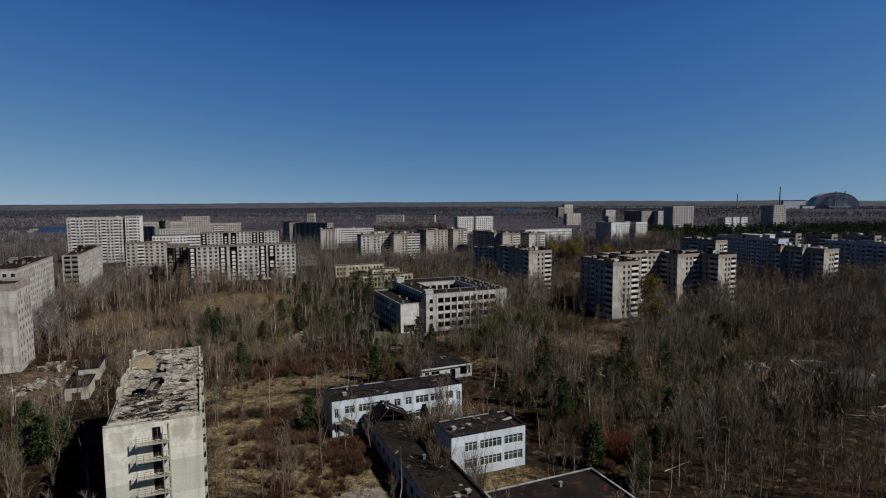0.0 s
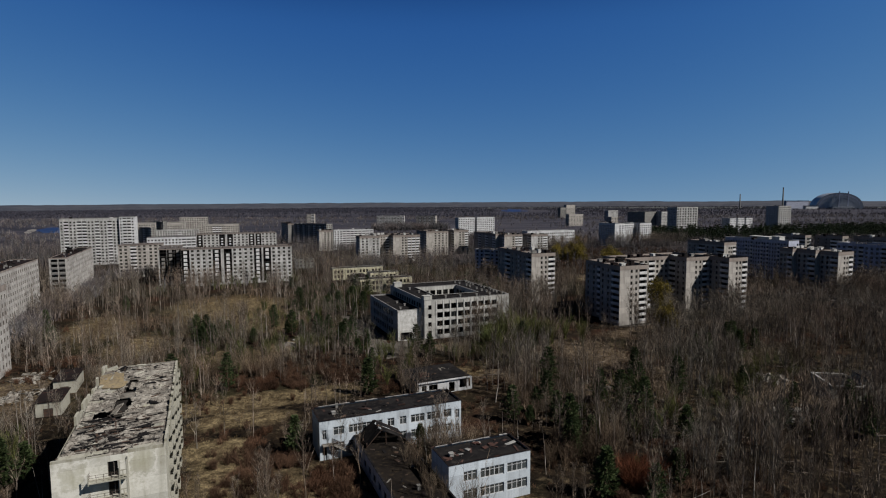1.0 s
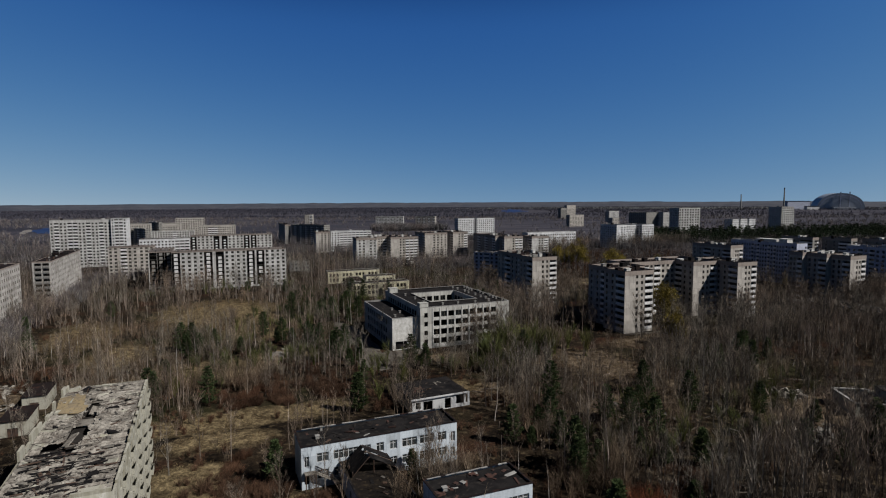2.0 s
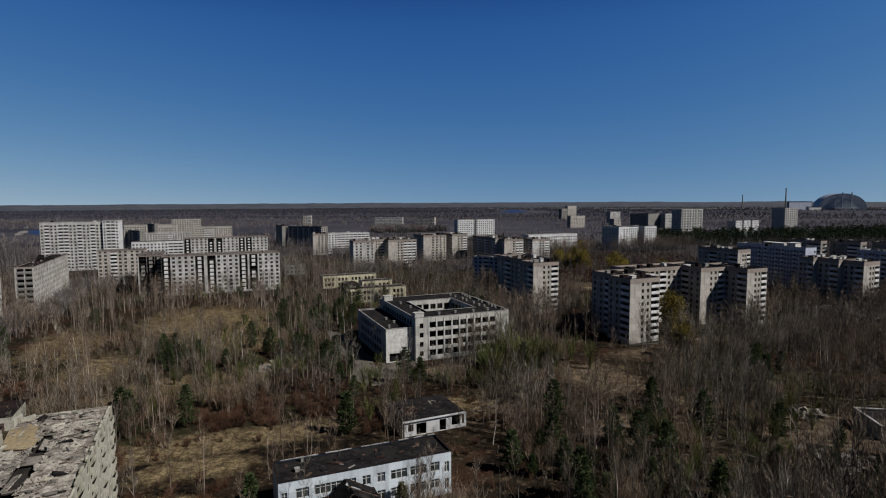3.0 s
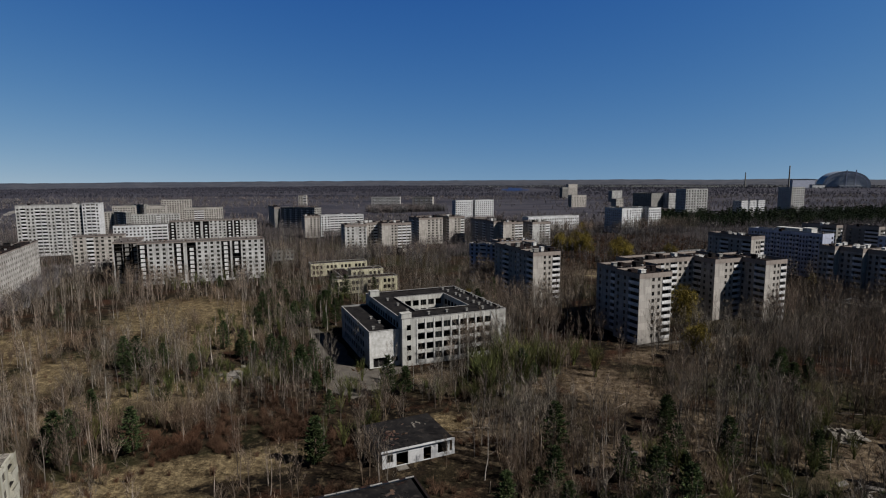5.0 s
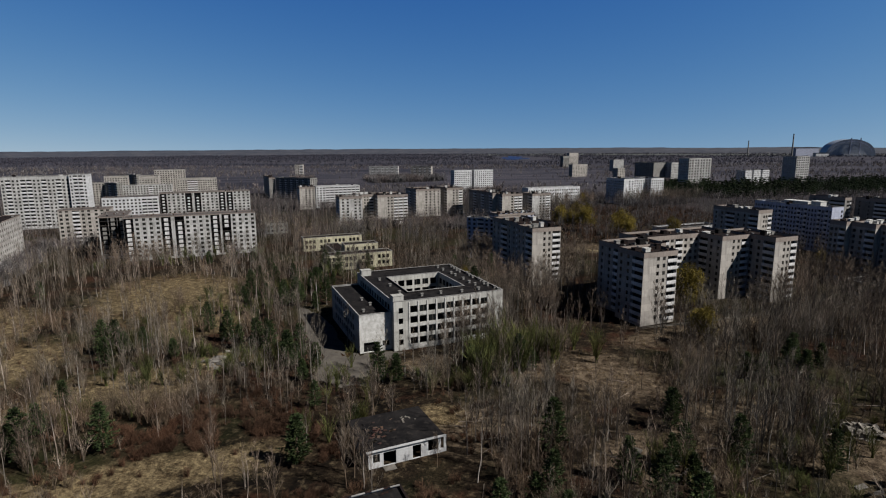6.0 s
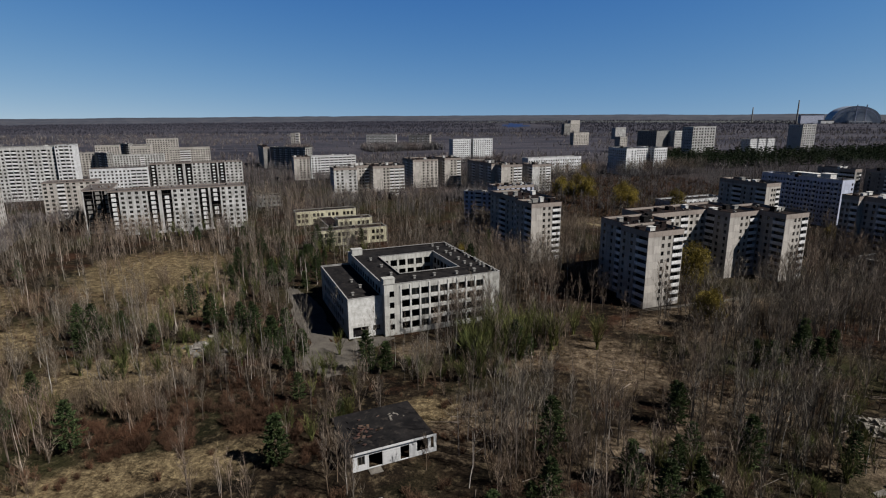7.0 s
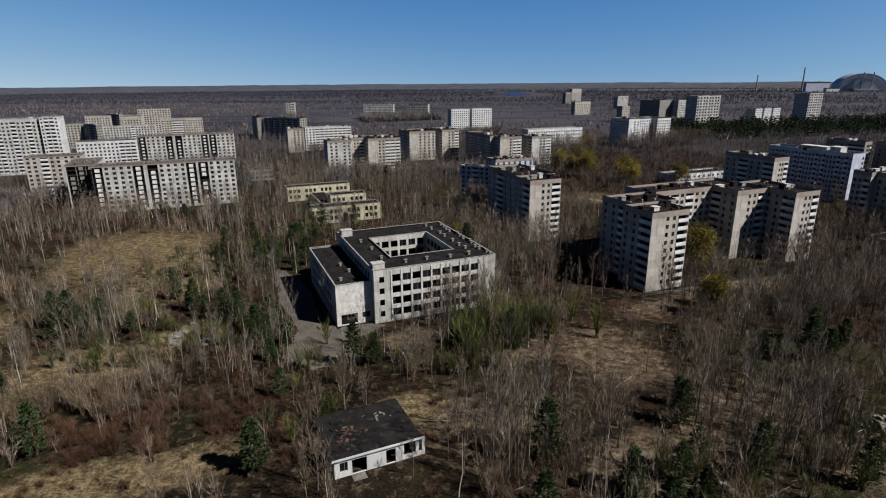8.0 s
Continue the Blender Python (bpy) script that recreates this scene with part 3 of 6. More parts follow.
        part("vent", SHARED[key], th, at=Matrix.Translation((x, y, h - parapet)))
    return th


W = ("w", 3.0)
V = ("v", 3.0)
LG = ("l", 4.2)
PL = ("p", 1.0)
FOOT = []                                                   # footprints (u0, u1, v0, v1), kept free of plants


def slab(name, label, u0, u1, v0, v1, h, *a, **k):
    FOOT.append((u0, u1, v0, v1))
    return block(name, label, "building", u0, u1, v0, v1, h, *a, **k)

# ---- ground, water, distance ----


def blob(name, u, v, ru, rv, z, mat, label, seed, steps=72, rough=0.35, turn=0.0):
    """A flat patch with an uneven outline."""
    bm = bmesh.new()
    ring = []
    for k in range(steps):
        t = 2 * math.pi * k / steps
        w = 1 + rough * (noise.noise((math.cos(t) * 1.6 + seed * 9.1, math.sin(t) * 1.6, seed)) + 0.5 * noise.noise((math.cos(t) * 5, math.sin(t) * 5 + seed * 3.3, seed)))
        x, y = ru * w * math.cos(t), rv * w * math.sin(t)
        ring.append(bm.verts.new((x, y, 0)))
    low = [bm.verts.new((p.co.x * 1.02, p.co.y * 1.02, -0.08)) for p in ring]
    bm.faces.new(ring)
    for k in range(steps):
        j = (k + 1) % steps
        bm.faces.new((low[k], low[j], ring[j], ring[k]))
    me = bpy.data.meshes.new(name)
    bm.to_mesh(me)
    bm.free()
    me.materials.append(mat)
    ob = new(name, me)
    ob.matrix_basis = town_pose(u, v, z, turn)
    return tagged(ob, label, kind="structure")


def build_ground():
    radii = [0, 60, 120, 200, 300, 450, 700, 1100, 1700, 2600, 3700, 4860]
    steps, verts, faces = 96, [(0, 0, 0)], []
    for r in radii[1:]:
        verts += [(r * math.cos(2 * math.pi * k / steps), r * math.sin(2 * math.pi * k / steps), 0) for k in range(steps)]
    for i in range(len(radii) - 1):
        for k in range(steps):
            j = (k + 1) % steps
            a, b = 1 + (i - 1) * steps, 1 + i * steps
            faces.append((0, b + k, b + j) if i == 0 else (a + k, b + k, b + j, a + j))
    me = bpy.data.meshes.new("ground")
    me.from_pydata(verts, [], faces)
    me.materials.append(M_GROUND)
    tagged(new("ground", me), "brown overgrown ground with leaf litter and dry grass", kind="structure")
    # the rim of woods that closes the horizon
    verts, faces, n = [], [], 900
    for k in range(n):
        t = 2 * math.pi * k / n
        h = 37 + 5 * noise.noise((math.cos(t) * 9, math.sin(t) * 9, 0)) + 3 * noise.noise((math.cos(t) * 70, math.sin(t) * 70, 4))
        for r, z in ((4300, -1), (4420, h * 0.55), (4650, h), (4850, h * 0.98)):
            verts.append((r * math.cos(t), r * math.sin(t), z))
    for k in range(n):
        j = (k + 1) % n
        for q in range(3):
            faces.append((4 * k + q, 4 * k + q + 1, 4 * j + q + 1, 4 * j + q))
    me = bpy.data.meshes.new("backdrop")
    me.from_pydata(verts, [], faces)
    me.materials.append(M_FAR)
    tagged(new("backdrop", me), "dark rim of distant woods along the horizon", kind="structure")


build_ground()
PAVED = []                                                  # paved spots, kept free of plants


def paved(u, v, ru, rv, mat, label, seed, z=0.04, turn=0.0, rough=0.4):
    PAVED.append((u, v, ru, rv))
    blob("pavement", u, v, ru, rv, z, mat, label, seed, turn=turn, rough=rough, steps=110)


YARD = "cracked grey-brown asphalt yard beside the school"
paved(71, 258, 5, 34, M_ASPHALT, YARD, 13)
paved(71, 221, 8.5, 14, M_ASPHALT, YARD, 14, 0.045, -8)
paved(82, 226, 8, 4, M_ASPHALT, YARD, 20, 0.05)
paved(215, 212, 34, 1.3, M_ASPHALT, "pale cracked path in front of the flats", 15, 0.04, -6, 0.7)
paved(27.5, 105.5, 6, 3, M_OLDSLAB, "pale concrete slab in the grass", 16, 0.06)
lake = blob("water", 0, 0, 55, 400, 0.3, M_WATER, "blue lake beyond the town", 17, rough=0.8)
lake.matrix_basis = Matrix.Translation((318, 2950, 0.3)) @ Matrix.Rotation(radians(-7), 4, "Z")
PAVED.append((257, 351, 7, 18))
blob("pavement", 257, 351, 19, 2.2, 0.05, M_GRASS, "pale sandy track curving between the trees", 21, turn=-61, rough=0.5)
RIVER = Matrix.Translation((-815, 1165, 0.3)) @ Matrix.Rotation(radians(34), 4, "Z")
lake = blob("water", 0, 0, 28, 130, 0.3, M_WATER, "blue backwater at the edge of the town", 18, rough=0.3)
lake.matrix_basis = RIVER
bank = blob("sand_bank", 0, 0, 8, 100, 0.2, M_SAND, "pale sandy bank beside the backwater", 22)
bank.matrix_basis = RIVER @ Matrix.Translation((-37, -20, -0.1))
field = blob("pale_field", 0, 0, 420, 1500, 0.3, M_FIELD, "pale strip of open fields in the distance", 19)
field.matrix_basis = Matrix.Translation((1500, 3700, 0.3)) @ Matrix.Rotation(radians(78), 4, "Z")

# ---- school ----


def build_school():
    u0, u1, v0, v1, h = 89.0, 128.6, 228.6, 275.5, 16.6
    a0, a1, b0, b1 = 97.6 - u0, 118.6 - u0, 239.2 - v0, 263.2 - v0
    L, D = u1 - u0, v1 - v0
    FOOT.append((u0, u1, v0, v1))
    th = thing("school", "four-storey abandoned school of pale panels round a courtyard", "building", town_pose(u0, v0))
    hole = (2.45, 2.2, 0.85)
    front = [("p", 0.8), ("v", 3.0, 1.5, 1.85, 0.95), ("p", 1.2)] + [("v", 3.0, *hole)] * 9 + [("p", 5.4)]
    side = [("p", 4.0)] + [("v", 3.1, *hole)] * 12 + [("p", 4.0)]

    def scaled(cols, length):
        k = length / sum(c[1] for c in cols)
        return [(c[0], c[1] * k, *c[2:]) for c in cols]

    inner_long = [("p", 0.6)] + [("v", 3.3, 2.5, 2.3, 0.8)] * 6 + [("p", 0.6)]
    inner_side = [("p", 0.6)] + [("v", 3.3, 2.5, 2.3, 0.8)] * 7 + [("p", 0.6)]
    rnd = random.Random(5)
    for o, a, n, cols, ln in (((0, 0, 0), (1, 0, 0), (0, -1, 0), front, L), ((0, D, 0), (0, -1, 0), (-1, 0, 0), side, D),
                              ((L, 0, 0), (0, 1, 0), (1, 0, 0), side, D), ((L, D, 0), (-1, 0, 0), (0, 1, 0), front, L),
                              ((a1, b1, 0), (-1, 0, 0), (0, -1, 0), inner_long, a1 - a0), ((a0, b1, 0), (0, -1, 0), (1, 0, 0), inner_side, b1 - b0),
                              ((a1, b0, 0), (0, 1, 0), (-1, 0, 0), inner_side, b1 - b0), ((a0, b0, 0), (1, 0, 0), (0, 1, 0), inner_long, a1 - a0)):
        s = Shape()
        holes = facade(s, o, a, n, scaled(cols, ln), 4, 3.55, 0.9, h)
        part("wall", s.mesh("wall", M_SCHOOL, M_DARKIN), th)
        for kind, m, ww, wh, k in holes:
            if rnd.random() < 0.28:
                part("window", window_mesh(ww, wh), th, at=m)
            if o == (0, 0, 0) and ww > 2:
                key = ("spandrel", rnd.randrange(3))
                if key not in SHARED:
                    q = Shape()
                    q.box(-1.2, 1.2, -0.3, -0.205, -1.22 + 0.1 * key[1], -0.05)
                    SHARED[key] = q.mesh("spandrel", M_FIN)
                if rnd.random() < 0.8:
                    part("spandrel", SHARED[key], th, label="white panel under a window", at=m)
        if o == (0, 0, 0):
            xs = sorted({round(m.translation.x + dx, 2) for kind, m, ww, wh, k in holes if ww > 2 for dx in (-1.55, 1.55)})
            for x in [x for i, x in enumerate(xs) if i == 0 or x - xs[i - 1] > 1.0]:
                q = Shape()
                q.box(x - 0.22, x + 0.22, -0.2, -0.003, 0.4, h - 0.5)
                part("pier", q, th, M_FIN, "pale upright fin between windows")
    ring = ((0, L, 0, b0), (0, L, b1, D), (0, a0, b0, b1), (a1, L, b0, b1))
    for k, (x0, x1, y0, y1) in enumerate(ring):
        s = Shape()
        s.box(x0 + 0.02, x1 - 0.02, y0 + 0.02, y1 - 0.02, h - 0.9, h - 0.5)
        part("roof", s, th, M_ROOF, "dark bitumen roof, and dark sheet put in for gateway shade inside a low parapet")
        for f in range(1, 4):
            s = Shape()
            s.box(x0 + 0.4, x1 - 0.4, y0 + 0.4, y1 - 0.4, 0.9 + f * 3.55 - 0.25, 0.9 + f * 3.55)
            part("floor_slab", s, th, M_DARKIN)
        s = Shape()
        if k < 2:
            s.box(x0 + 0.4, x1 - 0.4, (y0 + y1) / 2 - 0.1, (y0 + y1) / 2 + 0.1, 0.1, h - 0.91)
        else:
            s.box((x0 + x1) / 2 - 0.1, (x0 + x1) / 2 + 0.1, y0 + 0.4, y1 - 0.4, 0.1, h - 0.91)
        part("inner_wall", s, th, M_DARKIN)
    for x0, x1, y0, y1 in ((-0.1, L + 0.1, -0.1, 0.3), (-0.1, L + 0.1, D - 0.3, D + 0.1), (-0.1, 0.3, 0.3, D - 0.3), (L - 0.3, L + 0.1, 0.3, D - 0.3),
                           (a0 - 0.3, a1 + 0.3, b0 - 0.3, b0 + 0.1), (a0 - 0.3, a1 + 0.3, b1 - 0.1, b1 + 0.3), (a0 - 0.3, a0 + 0.1, b0 + 0.1, b1 - 0.1), (a1 - 0.1, a1 + 0.3, b0 + 0.1, b1 - 0.1)):
        s = Shape()
        s.box(x0, x1, y0, y1, h, h + 0.1)
        part("coping", s, th, M_COPING)
        s = Shape()
        s.box(x0 + 0.12, x1 - 0.12, y0 + 0.12, y1 - 0.12, h - 0.88, h - 0.002)
        part("parapet", s, th, M_ROOF)
    for x, y, w, d, hh in ((2.0, 2.3, 3.6, 2.6, 2.0), (2.3, D - 4.2, 3.8, 2.6, 2.2)):
        s = Shape()
        s.box(x - w / 2, x + w / 2, y - d / 2, y + d / 2, h - 0.5, h - 0.5 + hh)
        s.box(x - w / 2 - 0.12, x + w / 2 + 0.12, y - d / 2 - 0.12, y + d / 2 + 0.12, h - 0.5 + hh, h - 0.38 + hh)
        part("roof_head", s, th, M_SCHOOL, "white stair head on the roof")
    vent = Shape()
    vent.box(-0.35, 0.35, -0.35, 0.35, -0.02, 0.9)
    vent.box(-0.5, 0.5, -0.5, 0.5, 0.9, 1.0)
    vm = vent.mesh("vent", M_GREY)
    for x, y in [(L - 6, 5 + 5.5 * k) for k in range(8)] + [(L - 0.9, 2 + 3.4 * k) for k in range(13)] + [(12 + 7 * k, 5) for k in range(4)] + [(5.5, 12 + 10 * k) for k in range(3)]:
        part("vent", vm, th, at=Matrix.Translation((x + rnd.uniform(-0.8, 0.8), y + rnd.uniform(-0.8, 0.8), h - 0.5)))

    # the lower hall at its side
    L2, D2, h2 = 88.9 - 78.2, 273 - 231, 12.7
    FOOT.append((78.2, 88.9, 231, 273))
    hall = thing("school_hall", "windowless-fronted lower school hall with a dark gateway", "building", town_pose(78.2, 231))
    s = Shape()
    s.quad((0, 0, 3.4), (L2, 0, 3.4), (L2, 0, h2), (0, 0, h2))
    for x0, x1, z0, z1 in ((0, 1.3, 0, 3.4), (6.2, 7.6, 0, 3.4), (10.0, L2, 0, 3.4), (1.3, 6.2, 0, 0.25), (7.6, 10.0, 0, 1.6)):
        s.quad((x0, 0, z0), (x1, 0, z0), (x1, 0, z1), (x0, 0, z1))
    for x0, x1, z0, z1 in ((1.3, 6.2, 0.25, 3.4), (7.6, 10.0, 1.6, 3.4)):
        s.quad((x0, 0, z0), (x0, 0.4, z0), (x0, 0.4, z1), (x0, 0, z1))
        s.quad((x1, 0.4, z0), (x1, 0, z0), (x1, 0, z1), (x1, 0.4, z1))
        s.quad((x0, 0, z0), (x1, 0, z0), (x1, 0.4, z0), (x0, 0.4, z0))
        s.quad((x0, 0.4, z1), (x1, 0.4, z1), (x1, 0, z1), (x0, 0, z1))
    part("wall", s, hall, M_FIN)
    s = Shape()
    holes = facade(s, (0, D2, 0), (0, -1, 0), (-1, 0, 0), [("p", 5)] + [("w", 3.4, 2.2, 2.2, 1.0)] * 9 + [("p", 6)], 3, 3.55, 0.9, h2)
    part("wall", s.mesh("wall", M_SCHOOL, M_DARKIN), hall)
    for kind, m, ww, wh, k in holes:
        if rnd.random() < 0.7:
            part("window", window_mesh(ww, wh), hall, at=m)
    s = Shape()
    s.quad((L2, D2, 0), (0, D2, 0), (0, D2, h2), (L2, D2, h2))
    part("wall", s, hall, M_FIN)
    s = Shape()
    s.box(0.02, L2, 0.02, D2 - 0.02, h2 - 0.8, h2 - 0.45)
    s.box(0.4, L2 - 0.1, 0.9, 1.1, 0.1, h2 - 0.81)
    part("roof", s, hall, M_ROOF, "dark bitumen roof, and dark sheet put in for gateway shade")
    s = Shape()
    for x0, x1, y0, y1 in ((-0.1, L2, -0.1, 0.3), (-0.1, L2, D2 - 0.3, D2 + 0.1), (-0.1, 0.3, 0.3, D2 - 0.3)):
        s.box(x0, x1, y0, y1, h2, h2 + 0.16)
        s.box(x0 + 0.12, x1, y0 + 0.12, y1 - 0.12, h2 - 0.45, h2)
    part("coping", s, hall, M_COPING)
    for k in range(3):
        part("vent", vm, hall, at=Matrix.Translation((rnd.uniform(2, 8), 5 + 7 * k, h2 - 0.45)))


build_school()

# ---- flats ----
NINE = "nine-storey abandoned panel block of flats"
DL = ("d", 4.4)
long_front = [DL] + [W] * 4 + [DL, ("p", 1.6), DL] + [W] * 4 + [DL, ("p", 0.9), DL] + [W] * 4
slab("apartment_block", NINE + ", pale with dark loggia stacks", -9.3, 63.5, 431, 444, 25.6, 9, long_front, [W, W, W], [W, W, W],
     wall=M_WHITE, band=(0.7, M_PINK), roof=M_SLATEROOF, coping=M_SLATEROOF, sh=2.65, heads=0, seed=1, group="panel flats", parapet=0.3)
slab("apartment_block", "nine-storey corner wing of flats with a pale worn roof", -24, -9.4, 445, 478, 25.2, 9, [("p", 0.6), DL, DL, DL], [W] * 8, None,
     wall=M_WHITE, band=(0.7, M_PINK), roof=M_SLATEROOF, coping=M_SLATEROOF, sh=2.65, seed=2, bal=M_GREY, group="panel flats", parapet=0.3)
slab("apartment_block", NINE + ", stained front half hidden by trees", -55, -24.5, 500, 514, 25.0, 9, [W, W, ("p", 1), LG, W, W, ("p", .8), W, W, W], None, [W, W, W],
     wall=M_BEIGE, band=(0.7, M_PINK), roof=M_SLATEROOF, coping=M_SLATEROOF, sh=2.65, seed=3, group="panel flats", parapet=0.3)
slab("apartment_block", NINE + ", long front behind another block", -2, 73.5, 618, 631, 25.4, 9, long_front, [W, W, W], [W, W, W],
     wall=M_WHITE, band=(0.7, M_PINK), roof=M_SLATEROOF, coping=M_SLATEROOF, sh=2.65, seed=4, group="panel flats", parapet=0.3)
slab("apartment_block", "long white block with a bright ribbon under its roof", -44, -2.5, 600, 613, 24.4, 8, [W] * 10 + [LG] * 3, [W, W, W], None,
     wall=M_BRIGHT, roof=M_SLATEROOF, coping=M_SLATEROOF, sh=2.7, seed=5, group="panel flats", parapet=0.3)
slab("tower_block", "sixteen-storey pale tower block with balcony stacks", -114, -67, 612, 628, 42.6, 14, [W, LG, W, W, LG, LG, W, W, LG, W, W, LG, W, W], [W] * 4, None,
     wall=M_WHITE, roof=M_GREY, sh=2.8, seed=6, heads=3, group="tower flats")
slab("tower_block", "taller bright end wing of a pale tower block", -66.9, -53.6, 610, 628, 43.4, 15, [W, LG, LG, W, ("p", 1.2)], None, [W] * 4,
     wall=M_BRIGHT, roof=M_GREY, sh=2.8, seed=7, heads=1, group="tower flats")
slab("apartment_block", "stained panel block seen end-on with dark loggias", -73.5, -65, 382, 460, 27.2, 9, [("p", 0.7), LG, LG, ("p", 0.7)], None, [W] * 24,
     wall=M_STAIN, band=(0.8, M_PINK), roof=M_REDROOF, coping=M_REDROOF, heads=5, sh=2.8, seed=8, group="panel flats", bal=M_GREY, parapet=0.3)
slab("apartment_block", "stained long panel block at the edge of the town", -85, -73, 296, 359, 29.0, 9, [W, W, W, W], None, [W] * 20,
     wall=M_STAIN, band=(0.8, M_PINK), roof=M_REDROOF, coping=M_REDROOF, heads=5, sh=2.9, seed=9, group="panel flats", parapet=0.3)
slab("apartment_block", "pale block with a brown attic and a ribbed side", -110, -57, 231, 248, 30.1, 9, [W] * 12 + [("p", 12)], None, [("p", 1), W, W, ("p", 0.8), W, W, W],
     wall=M_STAIN, band=(2.2, M_PINK), roof=M_ROOF, sh=2.9, seed=10, group="panel flats")

# the stepped flats: sections with a blank pale end, two window columns and a stack of loggias
SEC = [("p", 5.0), ("w", 2.6, 1.2, 1.5, 0.9), ("w", 2.6, 1.2, 1.5, 0.9), ("l", 4.6)]
SDW = [("w", 3.0, 1.2, 1.5, 0.9), ("w", 3.0, 1.2, 1.5, 0.9), ("l", 4.6)]
SIDE = "nine-storey stepped block section, sunlit end and brown attic band"


def section(u0, u1, v0, v1, h, seed, front=SEC, side=SDW, wall=M_BEIGE, sh=2.75, **k):
    return slab("apartment_section", SIDE, u0, u1, v0, v1, h, 9, front, side, [W, W, W], wall=wall, band=(2.0, M_PINK), roof=M_REDROOF,
                sh=sh, seed=seed, group="stepped flats", heads=4, coping=M_REDROOF, **k)


section(179.4, 195.2, 217, 231, 27.5, 21)
section(183, 203, 231.2, 247, 27.4, 22)
section(203.2, 235.4, 245, 259, 27.4, 23, [W, ("l", 4.4)] * 3 + [W] * 3)
section(235.6, 251.6, 233, 258.8, 27.5, 24, side=SDW + SDW[::-1])
section(251.8, 265, 221, 247, 27.6, 25, SEC, side=SDW + SDW)
section(175.3, 191, 286, 300, 27.5, 26)
section(179, 197, 300.2, 333, 27.3, 27, side=SDW + SDW)
section(323, 334, 286, 317, 28.8, 28, SEC, SDW + SDW)
section(324, 336.8, 213, 223, 28.4, 29)
section(320.5, 334, 223.2, 234, 28.8, 30)
section(317, 331, 234.2, 242, 29.0, 31)
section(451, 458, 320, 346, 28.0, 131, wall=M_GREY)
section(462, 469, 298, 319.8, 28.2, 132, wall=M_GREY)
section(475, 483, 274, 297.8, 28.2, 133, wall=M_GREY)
# middle distance
section(134.3, 153, 512, 526, 25.4, 32, [("p", 0.8), W, W, ("p", 2), W, W], wall=M_WHITE, sh=2.55)
section(153.2, 166.8, 526.2, 545, 25.4, 33, sh=2.55)
section(167, 193.7, 516, 545, 25.2, 34, [("p", 8), W, W, ("l", 4.2), ("l", 4.2), ("l", 4.2)], SDW + SDW, sh=2.5)
section(215.5, 240, 556, 585, 25.6, 35, [("p", 6), W, W, W, W], SDW + SDW, sh=2.55)
section(248.2, 265, 560, 590, 25.6, 36, [("p", 5), W, W, ("l", 4)], SDW + SDW, sh=2.55)
section(266, 284, 500, 548, 24.6, 37, SEC, SDW * 3, sh=2.45)
section(270, 290, 489.8, 499.8, 24.2, 38, [("p", 7), W, ("l", 3.6), ("l", 3.6)], sh=2.4)
section(298.8, 317.6, 488, 506, 23.6, 39, [("p", 6), W, W, ("l", 4.6)], wall=M_WHITE, sh=2.35)
section(232, 262, 425, 440, 16.0, 40, [W] * 7, sh=1.6, wall=M_BLUEWALL)
section(125.8, 141.8, 664, 680, 23.6, 41, [("p", 4), W, W, W], sh=2.35)
slab("apartment_block", "long bright block with pale balcony bands", 144.4, 192, 672, 686, 23.2, 8, [W, W, W, LG, LG, LG, LG, LG, LG, LG, LG], [W] * 3, [W] * 3,
     wall=M_BRIGHT, sh=2.6, seed=42, heads=3, group="panel flats", roof=M_REDROOF)
section(110.5, 118, 812, 884, 26.4, 43, [("p", 2), W], SDW * 5, sh=2.65, wall=M_GREY)
for k, (a, b) in enumerate(((357.3, 384), (388, 418))):
    slab("apartment_block", "bright white slab block in the middle distance", a, b, 790, 803, 31.0, 10, [W] * 9, [W] * 3, None, wall=M_BRIGHT, seed=45 + k, group="white slabs")
slab("low_building", "long low white building among the trees", 338, 401, 560, 572, 22.4, 5, [("w", 2.4)] * 22, None, None, wall=M_BRIGHT, sh=3.4, seed=47, base=4.0)
# far left quarter
slab("apartment_block", NINE + " in the far quarter", -86, -70, 806, 820, 25.6, 9, [W] * 5, [W] * 3, None, wall=M_BEIGE, seed=51, group="far flats", sh=2.6)
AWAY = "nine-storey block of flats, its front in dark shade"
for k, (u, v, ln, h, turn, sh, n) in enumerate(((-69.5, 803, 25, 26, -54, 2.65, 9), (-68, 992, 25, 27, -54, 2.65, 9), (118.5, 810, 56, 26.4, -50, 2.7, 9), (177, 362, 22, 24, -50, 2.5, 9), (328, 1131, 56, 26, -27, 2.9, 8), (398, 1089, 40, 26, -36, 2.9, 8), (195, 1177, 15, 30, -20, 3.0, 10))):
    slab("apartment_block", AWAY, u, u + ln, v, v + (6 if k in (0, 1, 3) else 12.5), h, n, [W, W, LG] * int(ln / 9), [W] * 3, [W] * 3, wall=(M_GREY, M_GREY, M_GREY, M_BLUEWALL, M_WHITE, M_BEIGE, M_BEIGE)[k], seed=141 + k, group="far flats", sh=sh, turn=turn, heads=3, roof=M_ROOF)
slab("apartment_block", NINE + " in the far quarter", -58, -2, 830, 844, 20.4, 7, [W] * 10 + [LG] + [W] * 7, [W] * 3, None, wall=M_WHITE, seed=52, group="far flats", sh=2.6)
slab("apartment_block", NINE + " in the far quarter", -92, -63, 960, 974, 26, 8, [W] * 9, [W] * 3, None, wall=M_BEIGE, seed=53, group="far flats")
slab("apartment_block", NINE + " in the far quarter", -44, -21, 900, 940, 27.5, 8, [W] * 7, [W] * 10, None, wall=M_BEIGE, seed=54, group="far flats")
